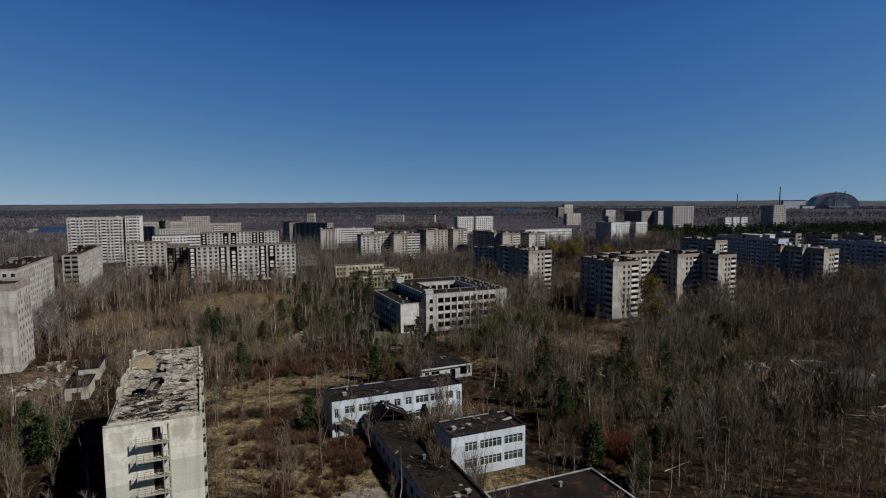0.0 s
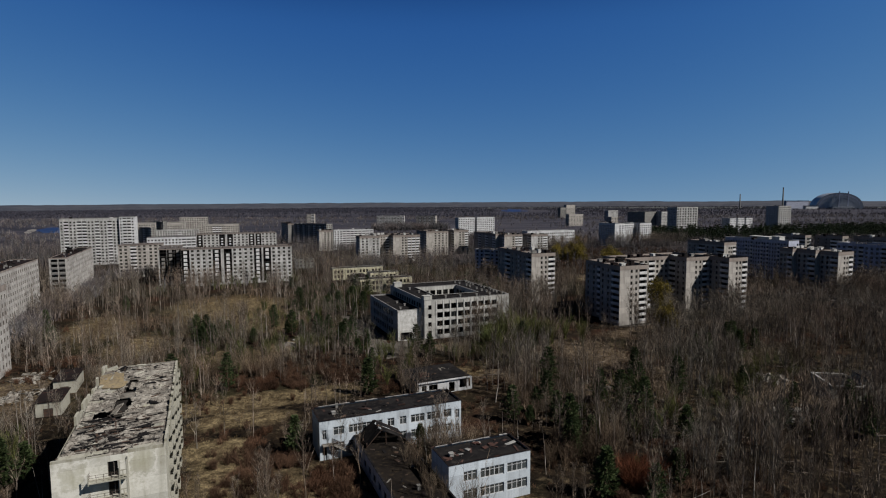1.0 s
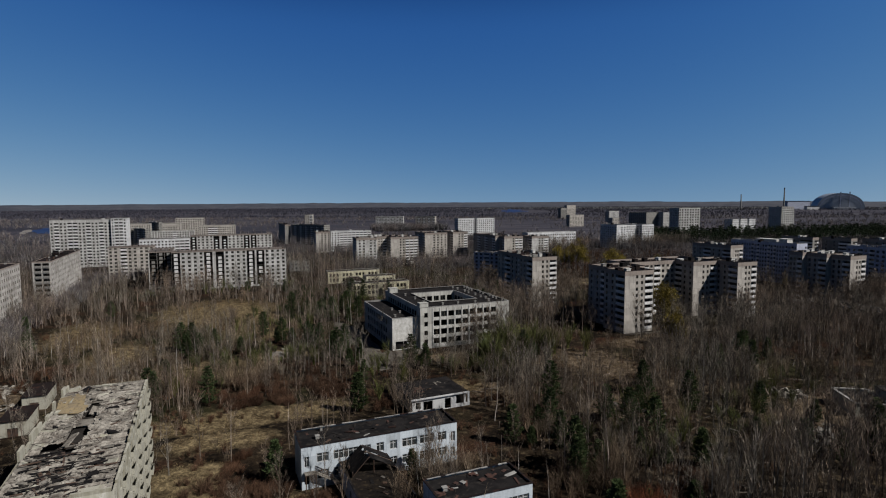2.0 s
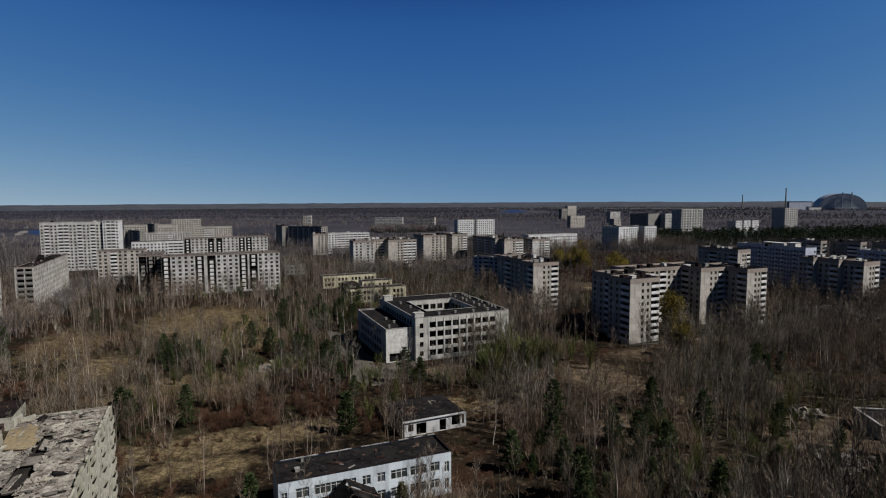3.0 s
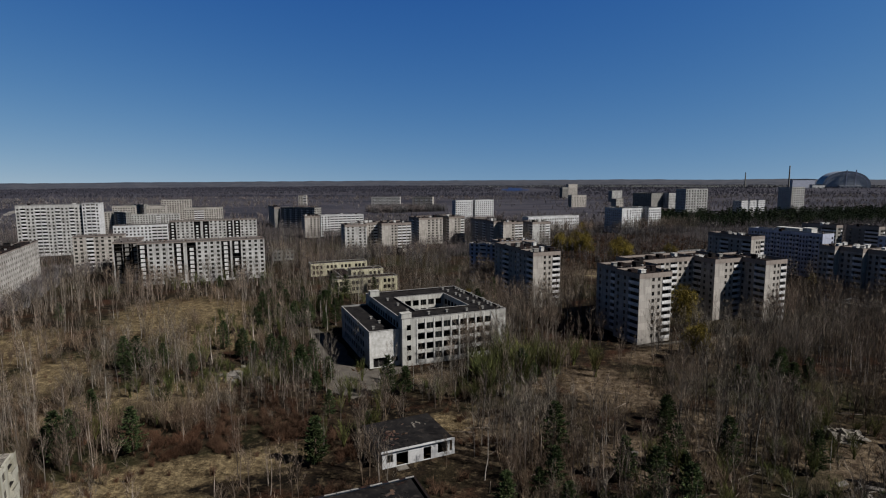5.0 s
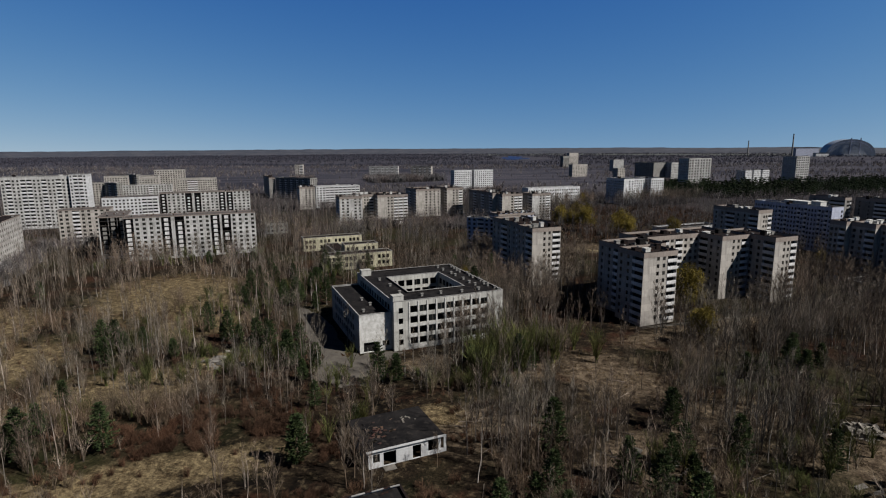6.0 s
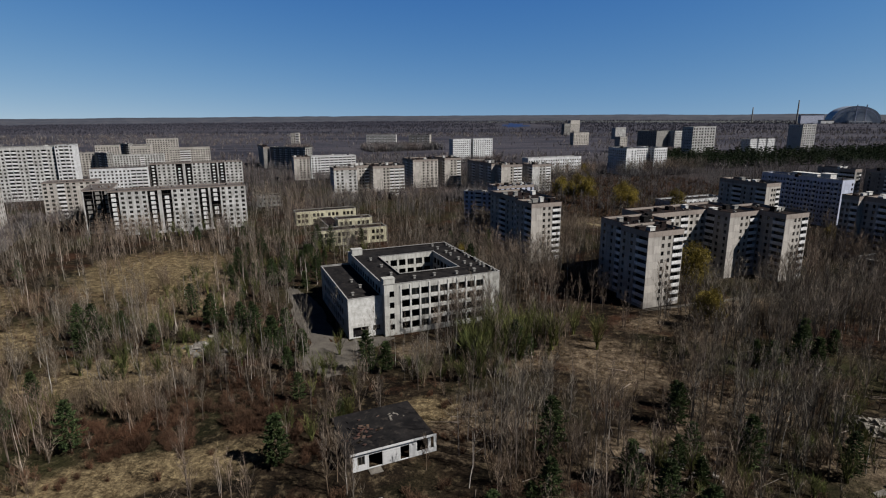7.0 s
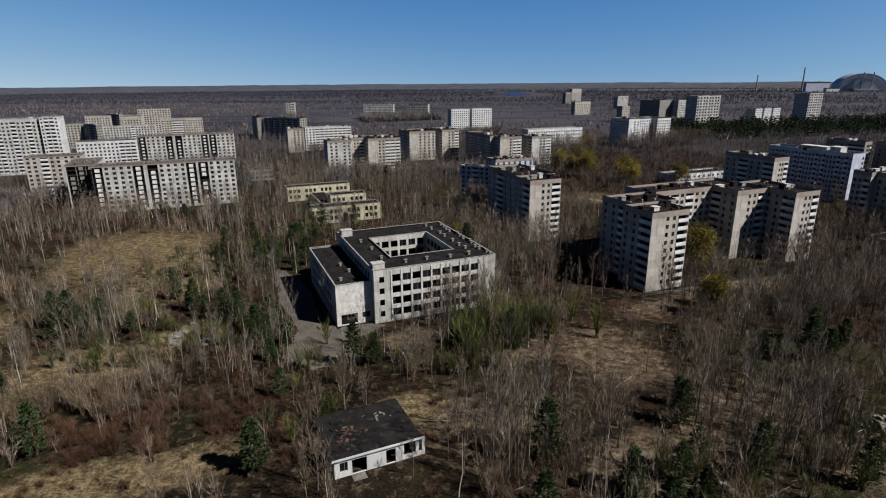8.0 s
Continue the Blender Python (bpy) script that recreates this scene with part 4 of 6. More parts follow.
slab("apartment_block", "taller pale block in the far quarter", -30, 10, 965, 980, 33, 11, [W] * 12, [W] * 3, None, wall=M_BEIGE, seed=55, group="far flats")
slab("apartment_block", NINE + " in the far quarter", 3, 50, 860, 875, 25.6, 8, [W] * 4 + [LG] * 3 + [W] * 8, [W] * 3, None, wall=M_BEIGE, seed=56, group="far flats")
# right, long shaded blocks; their shade is painted in as blue-grey walls
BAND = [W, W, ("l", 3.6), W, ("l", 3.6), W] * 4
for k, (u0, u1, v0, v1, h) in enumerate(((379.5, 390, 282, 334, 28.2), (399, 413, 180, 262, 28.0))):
    th = slab("apartment_block", "long pale block, its own shade painted in as blue-grey", u0, u1, v0, v1, h, 9, [("p", 8), W], BAND, None, wall=M_BLUEWALL, seed=57 + k, group="shaded slabs", heads=5)
    if not k:
        for y0, y1, hh in ((10, 16, 2.2), (18, 34, 1.5)):
            s = Shape()
            s.box(4, 9.5, y0, y1, h - 0.92, h + hh)
            s.box(3.7, 9.8, y0 - 0.3, y1 + 0.3, h + hh, h + hh + 0.2)
            part("roof_house", s, th, M_FIN, "white roof house")
slab("low_building", "low white shed roof among the trees", 340, 392, 372, 386, 6.0, 1, [W] * 12, None, None, wall=M_BRIGHT, seed=59, base=2)
# far right
slab("apartment_block", "white stepped block before the pine belt", 459, 473, 560, 590, 28.4, 9, [("p", 4), W, W], [W] * 9, None, wall=M_BRIGHT, seed=60, group="white slabs", heads=1)
slab("apartment_block", "white stepped block before the pine belt", 478, 493, 566, 590, 27.6, 9, [W] * 5, [W] * 6, None, wall=M_BRIGHT, seed=61, group="white slabs", heads=1)
slab("apartment_block", "white stepped block before the pine belt", 497, 515, 560, 590, 28.0, 9, [W] * 6, [W] * 6, None, wall=M_BRIGHT, seed=62, group="white slabs", heads=1)
DECK = ("l", 4.4, 3.9, 2.5, 1.3)
slab("tower_block", "tall tower with pale balcony bands", 716, 761, 720, 741, 43.8, 10, [DECK, DECK, ("p", 0.8)] * 4, [W] * 6, None, balconies=False, wall=M_WHITE, seed=63, group="far towers", heads=2, sh=4.1)
slab("tower_block", "tall tower with pale balcony bands", 981, 1014, 740, 766, 43.2, 10, [DECK, DECK, ("p", 0.8)] * 3, [W] * 6, None, balconies=False, wall=M_WHITE, seed=64, group="far towers", heads=2, sh=4.1)
for k, (a, b) in enumerate(((800, 814), (818, 833), (837, 852))):
    slab("apartment_block", "bright white far block with roof heads", a, b, 690, 706, 25.0, 8, [W] * 5, [W] * 6, None, wall=M_BRIGHT, seed=65 + k, group="white slabs", heads=1)
slab("apartment_block", "far block, its shaded side put in as grey wall", 752, 779, 833, 880, 34, 12, [("p", 34), W, W, W], [W] * 9, None, wall=M_GREY, seed=70, group="far flats")
slab("apartment_block", "pale far block on the skyline", 779.2, 796, 820, 850, 34, 11, [W] * 6, [W] * 4, None, wall=M_WHITE, seed=71, group="far flats")
slab("apartment_block", "pale far block on the skyline", 1150, 1186, 1650, 1665, 38, 9, [W] * 9, [W] * 4, None, wall=M_BEIGE, seed=72, group="far flats")
slab("apartment_block", "pale far block on the skyline", 1010, 1030, 1480, 1495, 32, 9, [W] * 6, [W] * 4, None, wall=M_GREY, seed=74, group="far flats")
slab("apartment_block", "low beige far block among trees", 735, 772, 1045, 1058, 25, 7, [W] * 9, [W] * 4, None, wall=M_BEIGE, seed=75, group="far flats")
slab("apartment_block", "pale far block on the skyline", 965, 996, 1200, 1215, 28, 9, [W] * 8, [W] * 4, None, wall=M_WHITE, seed=73, group="far flats")
slab("apartment_block", "low beige far block among trees", 690, 705, 850, 864, 25, 8, [W] * 4, [W] * 4, None, wall=M_BEIGE, seed=76, group="far flats")
slab("low_building", "long low grey building half hidden in the trees", 296, 308, 176, 219, 6.4, 2, [W] * 4, [V, W, W] * 4, [W] * 4, wall=M_GREY, seed=77, sh=2.7, base=0.6, parapet=0.4)

# ---- low buildings ----
slab("low_building", "two-storey grey house with a dark flat roof", 76, 92, 504, 514, 8.0, 2, [W] * 5, [W] * 3, None, wall=M_GREY, sh=3.2, base=0.8, seed=78, parapet=0.3)
RIB = [("p", 0.5)] + [("w", 2.0, 1.55, 2.1, 0.8)] * 3 + [("p", 1.1)]
for a, b, c, d, h, s in ((92.5, 129, 357, 366, 8.4, 81), (109, 129, 385, 394, 8.6, 82), (90.5, 128, 419.5, 428, 8.6, 83)):
    slab("kindergarten_wing", "two-storey yellow rendered wing with a dark flat roof", a, b, c, d, h, 2, RIB * max(1, int((b - a) / 8)), [("p", 1)], None,
         wall=M_YELLOW, roof=M_REDROOF, sh=3.4, base=0.7, seed=s, group="yellow wings", skip=0.6, parapet=0.4)
slab("passage", "low brown-roofed passage between yellow wings", 104, 112, 366.2, 419, 4.4, 1, [("p", 1)], None, None, wall=M_YELLOW, roof=M_REDROOF, sh=3.2, seed=84, parapet=0.3)

KD = ("w", 1.15, 1.0, 2.3, 0.15)


def kw(w):
    """A wide window of the kindergarten, as broad as its bay."""
    return ("w", w, w - 0.12, 2.0, 0.8)


def gap(w):
    return ("p", w)


slab("kindergarten_wing", "two-storey white kindergarten wing with wide windows", 28.7, 63.2, 135.6, 144.8, 9.0, 2,
     [gap(0.5), KD, gap(1.4), kw(2.6), gap(0.9), kw(5.4), gap(0.9), kw(1.8), gap(1.1), kw(1.8), gap(1.2), kw(1.8), gap(1.0), kw(3.6), gap(0.5), kw(3.6), gap(0.7), kw(2.2), gap(1.0), KD, gap(0.4)],
     [gap(1)], [gap(1)], wall=M_KINDER, roof=M_ROOF, sh=3.6, base=0.9, seed=91, group="white wings", white=True, skip=0.05, parapet=0.3, coping=M_REDROOF)
slab("kindergarten_wing", "two-storey white kindergarten wing with wide windows", 46.8, 64.2, 105.0, 113.6, 9.0, 2,
     [gap(2.9), kw(2.9), gap(0.6), kw(5.2), gap(0.5), kw(4.6), gap(0.6)],
     [gap(1)], [gap(1)], wall=M_KINDER, roof=M_ROOF, sh=3.6, base=0.9, seed=92, group="white wings", white=True, skip=0.05, parapet=0.3, coping=M_REDROOF)
slab("passage", "low flat-roofed passage between the white wings", 36.5, 46.6, 84.0, 135.4, 4.6, 1, None, [W] * 14, None, wall=M_BLUEWALL, roof=M_LITTER, sh=3.4, base=0.6, seed=93, parapet=0.3, coping=M_ROOF)
slab("low_building", "low flat-roofed wing with a pale roof edge", 46.8, 70.4, 76, 90.2, 4.6, 1, None, None, [W] * 4, wall=M_KINDER, roof=M_REDROOF, sh=3.4, base=0.6, seed=94, parapet=0.3)


def roof_litter(name, u0, u1, v0, v1, z, n, seed, mats, label, flashing=True):
    """What lies on an old flat roof: torn felt, boards, bits of wall, and broken metal flashing at the back edge."""
    rnd = random.Random(seed)
    th = thing("roof_litter", label, "debris", town_pose(u0, v0, z), "litter on roofs")
    L, D = u1 - u0, v1 - v0
    for k in range(n):
        s = Shape()
        m = Matrix.Translation((rnd.uniform(0.6, L - 0.6), rnd.uniform(0.6, D - 0.6), 0.004)) @ Euler((rnd.gauss(0, 0.08), rnd.gauss(0, 0.08), rnd.uniform(0, 3))).to_matrix().to_4x4()
        s.tilted(m, rnd.uniform(0.4, 2.6), rnd.uniform(0.15, 0.9), rnd.uniform(0.04, 0.2))
        part("debris_piece", s, th, rnd.choice(mats))
    x = 0.2
    while flashing and x < L - 1:
        d = rnd.uniform(0.8, 3.0)
        if rnd.random() < 0.7:
            s = Shape()
            m = Matrix.Translation((x + d / 2, D - 0.1, 0.42)) @ Euler((rnd.gauss(0, 0.12), rnd.gauss(0, 0.02), rnd.gauss(0, 0.015))).to_matrix().to_4x4()
            s.tilted(m, d - 0.1, 0.3, 0.1)
            part("flashing", s, th, M_COPING, "pale torn metal flashing")
        x += d
    return th


DULL = (M_ROOF, M_REDROOF, M_RUST, M_METAL, M_ROOF, M_GREY)
roof_litter("roof_litter", 29, 63, 136, 144.6, 8.7, 34, 61, DULL, "torn felt, boards and bits of flashing on a roof")
roof_litter("roof_litter", 47.2, 64, 105.4, 113.4, 8.7, 22, 62, (M_ROOF, M_RUST, M_RUST, M_COPING), "rusty sheets and torn felt on a roof")
roof_litter("roof_litter", 36.9, 46.4, 90, 128, 4.3, 40, 63, (M_LITTER, M_ROOF, M_LITTER, M_REDROOF, M_METAL, M_RUBBLE), "rubble and rotten boards on a roof", False)


def roof_gable():
    """The broken gabled shelter where the passage meets the wing."""
    th = thing("broken_canopy", "dark collapsing gabled shelter on the passage roof", "canopy", town_pose(37.2, 128.2, 4.6))
    for y in (0.2, 3.2, 6.2):
        s = Shape()
        for a, b in (((0.3, y, 0), (3.6, y, 3.3)), ((3.6, y, 3.3), (9.2, y, 0.3)), ((0.3, y, 0), (0.3, y, 0.9)), ((4.6, y, 0), (4.6, y, 2.8))):
            s.beam(a, b, 0.12)
        part("frame", s, th, M_METAL)
    rnd = random.Random(4)
    for k in range(7):
        s = Shape()
        m = Matrix.Translation((1.9, 0.45 + k * 0.92, 1.75)) @ Euler((rnd.gauss(0, 0.03), radians(-45), rnd.gauss(0, 0.04))).to_matrix().to_4x4()
        s.tilted(m, rnd.uniform(4.0, 4.8), 0.85, 0.07)
        part("roof_board", s, th, M_ROOF)
        if k != 3:
            s = Shape()
            m = Matrix.Translation((6.3, 0.45 + k * 0.92, 1.95)) @ Euler((rnd.gauss(0, 0.04), radians(28), rnd.gauss(0, 0.05))).to_matrix().to_4x4()
            s.tilted(m, rnd.uniform(5.0, 6.6), 0.85, 0.07)
            part("roof_board", s, th, rnd.choice((M_ROOF, M_ROOF, M_REDROOF)))


roof_gable()


def outside_stair():
    th = thing("outside_stair", "concrete outside stair with a sloping side wall", "stair", town_pose(29.2, 132.4))
    s = Shape()
    for k in range(20):
        s.box(2.3 + k * 0.3, 2.62 + k * 0.3, 1.9, 3.05, 3.7 - (k + 1) * 0.18, 3.8 - (k + 1) * 0.18)
    s.beam((2.2, 1.9, 3.6), (8.2, 1.9, 0.0), 0.12)
    s.beam((2.2, 3.05, 3.6), (8.2, 3.05, 0.0), 0.12)
    part("steps", s, th, M_OLDSLAB)
    s = Shape()
    s.box(0, 2.3, 1.8, 3.15, 3.62, 3.8)
    part("landing", s, th, M_OLDSLAB)
    for y in (1.85, 3.1):
        s = Shape()
        s.beam((2.3, y, 4.75), (8.3, y, 1.0), 0.05)
        s.beam((2.3, y, 4.3), (8.3, y, 0.55), 0.035)
        for k in range(6):
            s.beam((2.3 + k * 1.2, y, 3.6 - k * 0.72), (2.3 + k * 1.2, y, 4.75 - k * 0.75), 0.035)
        part("railing", s, th, M_METAL, "rusty stair railing")
    for x in (0.1, 2.1):
        s = Shape()
        s.box(x, x + 0.18, 1.85, 2.03, 0, 3.62)
        part("post", s, th, M_METAL)


outside_stair()


def build_hut():
    L, D, h = 16.5, 14.0, 4.0
    FOOT.append((62.6, 80.2, 163.5, 178.4))
    FOOT.append((61, 81, 157, 163.5))
    th = thing("service_hut", "low white hut with a torn black flat roof", "building", town_pose(63.1, 165.4, 0, 2.0))
    s = Shape()
    holes = facade(s, (0, 0, 0), (1, 0, 0), (0, -1, 0), [("p", 0.9), ("w", 1.7, 1.5, 1.9, 1.2), ("p", 0.6), ("v", 3.0, 2.8, 3.0, 0.1), ("p", 3.6), ("v", 2.0, 1.9, 3.0, 0.1), ("p", 1.5),
                                                             ("v", 2.6, 2.4, 2.6, 0.9), ("p", 0.4), ("v", 0.9, 0.7, 2.6, 0.9), ("p", 0.5)], 1, h, 0.0, h)
    part("wall", s.mesh("wall", M_BRIGHT, M_DARKIN), th, label="flaking white front wall")
    for kind, m, ww, wh, k in holes:
        if kind == "w":
            part("window", window_mesh(ww, wh), th, at=m)
    for o, a, n, ln in (((0, D, 0), (0, -1, 0), (-1, 0, 0), D), ((L, 0, 0), (0, 1, 0), (1, 0, 0), D), ((L, D, 0), (-1, 0, 0), (0, 1, 0), L)):
        s = Shape()
        facade(s, o, a, n, [("p", ln)], 1, h, 0, h)
        part("wall", s.mesh("wall", M_GREY, M_DARKIN), th)
    s = Shape()
    s.box(-0.5, L + 0.5, -0.5, D + 0.5, h, h + 0.35)
    part("roof", s, th, M_ROOF, "black bitumen roof, torn and littered")
    s = Shape()
    s.box(-0.55, L + 0.55, -0.56, -0.503, h - 0.1, h + 0.38)
    part("fascia", s, th, M_BRIGHT, "white roof edge board")
    s = Shape()
    s.box(0.4, L - 0.4, 5.0, 5.2, 0.1, h - 0.05)
    part("inner_wall", s, th, M_DARKIN)
    rnd = random.Random(8)
    for k in range(60):
        s = Shape()
        m = Matrix.Translation((rnd.gauss(4.0, 1.7), rnd.gauss(6, 2.0), h + 0.36)) @ Euler((rnd.uniform(-0.3, 0.3), rnd.uniform(-0.3, 0.3), rnd.uniform(0, 3))).to_matrix().to_4x4()
        s.tilted(m, rnd.uniform(0.4, 1.3), rnd.uniform(0.2, 0.7), rnd.uniform(0.05, 0.18))
        part("roof_debris", s, th, rnd.choice((M_RUST, M_ROOF, M_ROOF, M_METAL, M_LITTER, M_RUST)))
    for k in range(8):
        s = Shape()
        m = Matrix.Translation((rnd.gauss(12, 0.8), rnd.gauss(10, 0.8), h + 0.36)) @ Matrix.Rotation(rnd.uniform(0, 3), 4, "Z")
        s.tilted(m, rnd.uniform(0.3, 1.0), rnd.uniform(0.2, 0.5), rnd.uniform(0.05, 0.2))
        part("roof_debris", s, th, M_OLDSLAB)
    s = Shape()
    s.box(3.0, 5.6, -2.0, -0.2, -0.05, 0.12)
    part("doorstep", s, th, M_OLDSLAB)


build_hut()


def build_ruined_block():
    """The block of flats below the start of the flight: pale gable with a balcony stack, roof broken open."""
    u0, u1, v0, v1, h = -14.2, 0.4, 104.3, 157.5, 21.2
    L, D = u1 - u0, v1 - v0
    FOOT.append((u0, u1, v0, v1))
    th = thing("ruined_block", "pale panel block of flats with its roof broken open", "building", town_pose(u0, v0, 0, 0.6))
    rnd = random.Random(12)
    s = Shape()
    holes = facade(s, (0, 0, 0), (1, 0, 0), (0, -1, 0), [("p", 5.9), ("w", 3.4, 1.3, 2.2, 0.1), ("p", 5.3)], 7, 2.85, 0.9, h)
    part("wall", s.mesh("wall", M_GABLE, M_DARKIN), th, label="pale stained concrete gable")
    for kind, m, ww, wh, k in holes:
        part("window", window_mesh(ww, wh), th, at=m)
        bal = part("balcony", slab_mesh(), th, at=m @ Matrix.Translation((-0.5, -0.22, 0)), label="bare balcony slab with rusty rails")
        part("railing", rail_mesh(), bal, label="rusty railing")
    s = Shape()
    side = [("p", 1.0)] + [("w", 3.3, 1.5, 1.5, 0.9), ("w", 3.3, 1.5, 1.5, 0.9), ("l", 3.6)] * 5 + [("p", 1.0)]
    tot = sum(c[1] for c in side)
    side = [(c[0], c[1] * D / tot, *c[2:]) for c in side]
    holes = facade(s, (L, 0, 0), (0, 1, 0), (1, 0, 0), side, 7, 2.8, 0.8, h - 0.55)
    part("wall", s.mesh("wall", M_NEAR, M_DARKIN), th)
    for kind, m, ww, wh, k in holes:
        if rnd.random() < 0.75:
            part("window", window_mesh(ww, min(wh, 2.1)), th, at=m)
        if kind == "l":
            part("balcony", parapet_mesh(ww, M_NEAR), th, at=m @ Matrix.Translation((0, -1.24, -0.02)) @ Matrix.Diagonal((1, 0.5, 1, 1)))
    for o, a, n, ln in (((0, D, 0), (0, -1, 0), (-1, 0, 0), D), ((L, D, 0), (-1, 0, 0), (0, 1, 0), L)):
        s = Shape()
        facade(s, o, a, n, [("p", ln)], 1, h, 0, h - 0.8)
        part("wall", s.mesh("wall", M_NEAR, M_DARKIN), th)
    s = Shape()
    for z in (h - 2.3, h - 5.2, h - 8.0):
        s.box(0.3, L - 0.3, 1.5, D - 0.3, z, z + 0.2)
    for x in (L * 0.33, L * 0.66):
        s.box(x, x + 0.18, 0.4, D - 0.4, 0.1, h - 1.35)
    for k in range(1, 9):
        y = D * k / 9
        s.box(0.3, L - 0.3, y, y + 0.16, h - 2.3, h - 1.35 + rnd.uniform(-0.3, 0.1))
    part("inner_wall", s, th, M_DARKIN)
    # roof slabs: worn flat panels, a trench broken through the middle, pieces tipped into it
    tilted_in = {(6, 1): 9, (7, 0): 7, (14, 1): -10}
    for j in range(18):
        for k, (x0, x1) in enumerate(((0.2, 4.9), (4.9, 7.9), (7.9, 11.2), (11.2, L - 0.2))):
            y0, d = 0.4 + j * (D - 0.8) / 18, (D - 0.8) / 18
            if (k == 1 and 6 <= j <= 13 and j != 10) or (k == 0 and j in (6, 7)) or (k == 2 and j == 7):
                continue
            s = Shape()
            m = Matrix.Translation(((x0 + x1) / 2, y0 + d / 2, h - 1.05 + rnd.uniform(-0.06, 0.08))) @ Euler((radians(tilted_in.get((j, k), rnd.gauss(0, 0.9))), radians(rnd.gauss(0, 1.0)), radians(rnd.gauss(0, 0.6)))).to_matrix().to_4x4()
            s.tilted(m, x1 - x0 - rnd.uniform(0.02, 0.14), d - rnd.uniform(0.02, 0.12), 0.22)
            part("roof_slab", s, th, M_OLDSLAB)
    # a slab hanging across the trench
    for x, y, sx, sy, rx, ry, rz in ((6.2, 31.5, 3.4, 2.6, 0.1, 0.28, 0.2), (6.6, 21.5, 3.6, 1.4, -0.3, 0.15, 0.5), (5.4, 24, 1.2, 4.2, 0.12, -0.35, -0.25), (8.4, 20.5, 3.2, 1.1, 0.1, 0.2, 0.25), (7.0, 37.5, 1.6, 3.4, 0.1, 0.4, 0.0)):
        s = Shape()
        s.tilted(Matrix.Translation((x, y, h - 1.25)) @ Euler((rx, ry, rz)).to_matrix().to_4x4(), sx, sy, 0.2)
        part("fallen_slab", s, th, rnd.choice((M_OLDSLAB, M_CRUST)))
    # what is left of the parapet: higher along the far half of one side, stubs between gaps along the other
    y = 17.0
    while y < D - 1.5:
        d = rnd.uniform(1.4, 3.6)
        if rnd.random() < 0.75:
            s = Shape()
            s.box(-0.02, 0.36, y, min(y + d - rnd.uniform(0.05, 0.9), D), h - 0.8, h + rnd.uniform(-0.6, 1.2))
            part("parapet", s, th, M_NEAR)
        if rnd.random() < 0.6:
            s = Shape()
            s.tilted(Matrix.Translation((1.5, y + d / 2, h - 0.84)) @ Euler((rnd.gauss(0, 0.08), rnd.uniform(-0.3, 0.0), rnd.gauss(0, 0.1))).to_matrix().to_4x4(), rnd.uniform(1.2, 2.6), rnd.uniform(1.0, 2.6), rnd.uniform(0.2, 0.5))
            part("parapet_block", s, th, M_NEAR)
        y += d
    y = 0.5
    while y < D - 1.5:
        d = rnd.uniform(1.6, 3.4)
        if rnd.random() < 0.85:
            s = Shape()
            s.box(L - 0.36, L + 0.02, y, min(y + d * 0.86, D), h - 0.58, h - 0.5 + rnd.uniform(0.0, 0.5))
            part("parapet", s, th, M_NEAR)
        y += d
    for x0, x1, zz in ((0.02, 4.2, 0.35), (4.3, 6.9, 0.12), (9.6, L - 0.4, 0.5)):
        s = Shape()
        s.box(x0, x1, 0.02, 0.4, h - 0.02, h + zz)
        part("parapet", s, th, M_NEAR)
        s = Shape()
        s.tilted(Matrix.Translation(((x0 + x1) / 2, 2.1, h - 0.82)) @ Euler((radians(7), 0, rnd.gauss(0, 0.05))).to_matrix().to_4x4(), (x1 - x0) * 0.8, 2.4, 0.35)
        part("parapet_block", s, th, M_NEAR)
    # small rubble, laths and bent bars, mostly lying across the roof
    def over_hole(x, y):
        return 4.4 < x < 8.2 and 17.5 < y < 42 or (x < 5 and 18 < y < 23.5)

    # crust of broken screed, felt and gravel heaved into ridges
    step, nx, ny = 0.3, int((L - 0.9) / 0.3), int((D - 0.9) / 0.3)
    verts, faces = [], []
    for j in range(ny + 1):
        for i in range(nx + 1):
            x, y = 0.45 + i * step, 0.45 + j * step
            warp = noise.noise((x * 0.35, y * 0.35, 2.2)) * 1.6
            ridge = 1 - abs(noise.noise((x * 0.16 + warp * 0.3, (y + warp) * 0.62, 7.7))) * 2.6
            lump = noise.noise((x * 0.3, y * 0.24, 3.1))
            z = 0.5 * max(0.0, ridge) ** 2 + 0.36 * lump + 0.24 * noise.noise((x * 1.7, y * 2.1, 0.6)) + 0.1 * noise.noise((x * 3.3, y * 3.3, 9.0))
            verts.append((x + 0.1 * noise.noise((x * 2, y * 2, 4)), y + 0.1 * noise.noise((x * 2, y * 2, 8)), h - 0.86 + z))
    for j in range(ny):
        for i in range(nx):
            x, y = 0.45 + (i + 0.5) * step, 0.45 + (j + 0.5) * step
            edge = 0.8 * noise.noise((x * 0.8, y * 0.8, 5.5))
            mid = 5.2 + (y - 18) * 0.045
            if abs(x - mid - 0.6) < 1.5 * (1 - (y - 18) / 50) + edge and 17.5 < y < 42 + edge or (x < mid and 18 + edge < y < 22 + edge and x > 2.2):
                continue
            q = j * (nx + 1) + i
            faces.append((q, q + 1, q + nx + 2, q + nx + 1))
    me = bpy.data.meshes.new("roof_crust")
    me.from_pydata(verts, [], faces)
    me.materials.append(M_CRUST)
    part("roof_crust", me, th, label="heaved grey crust of broken screed and felt")
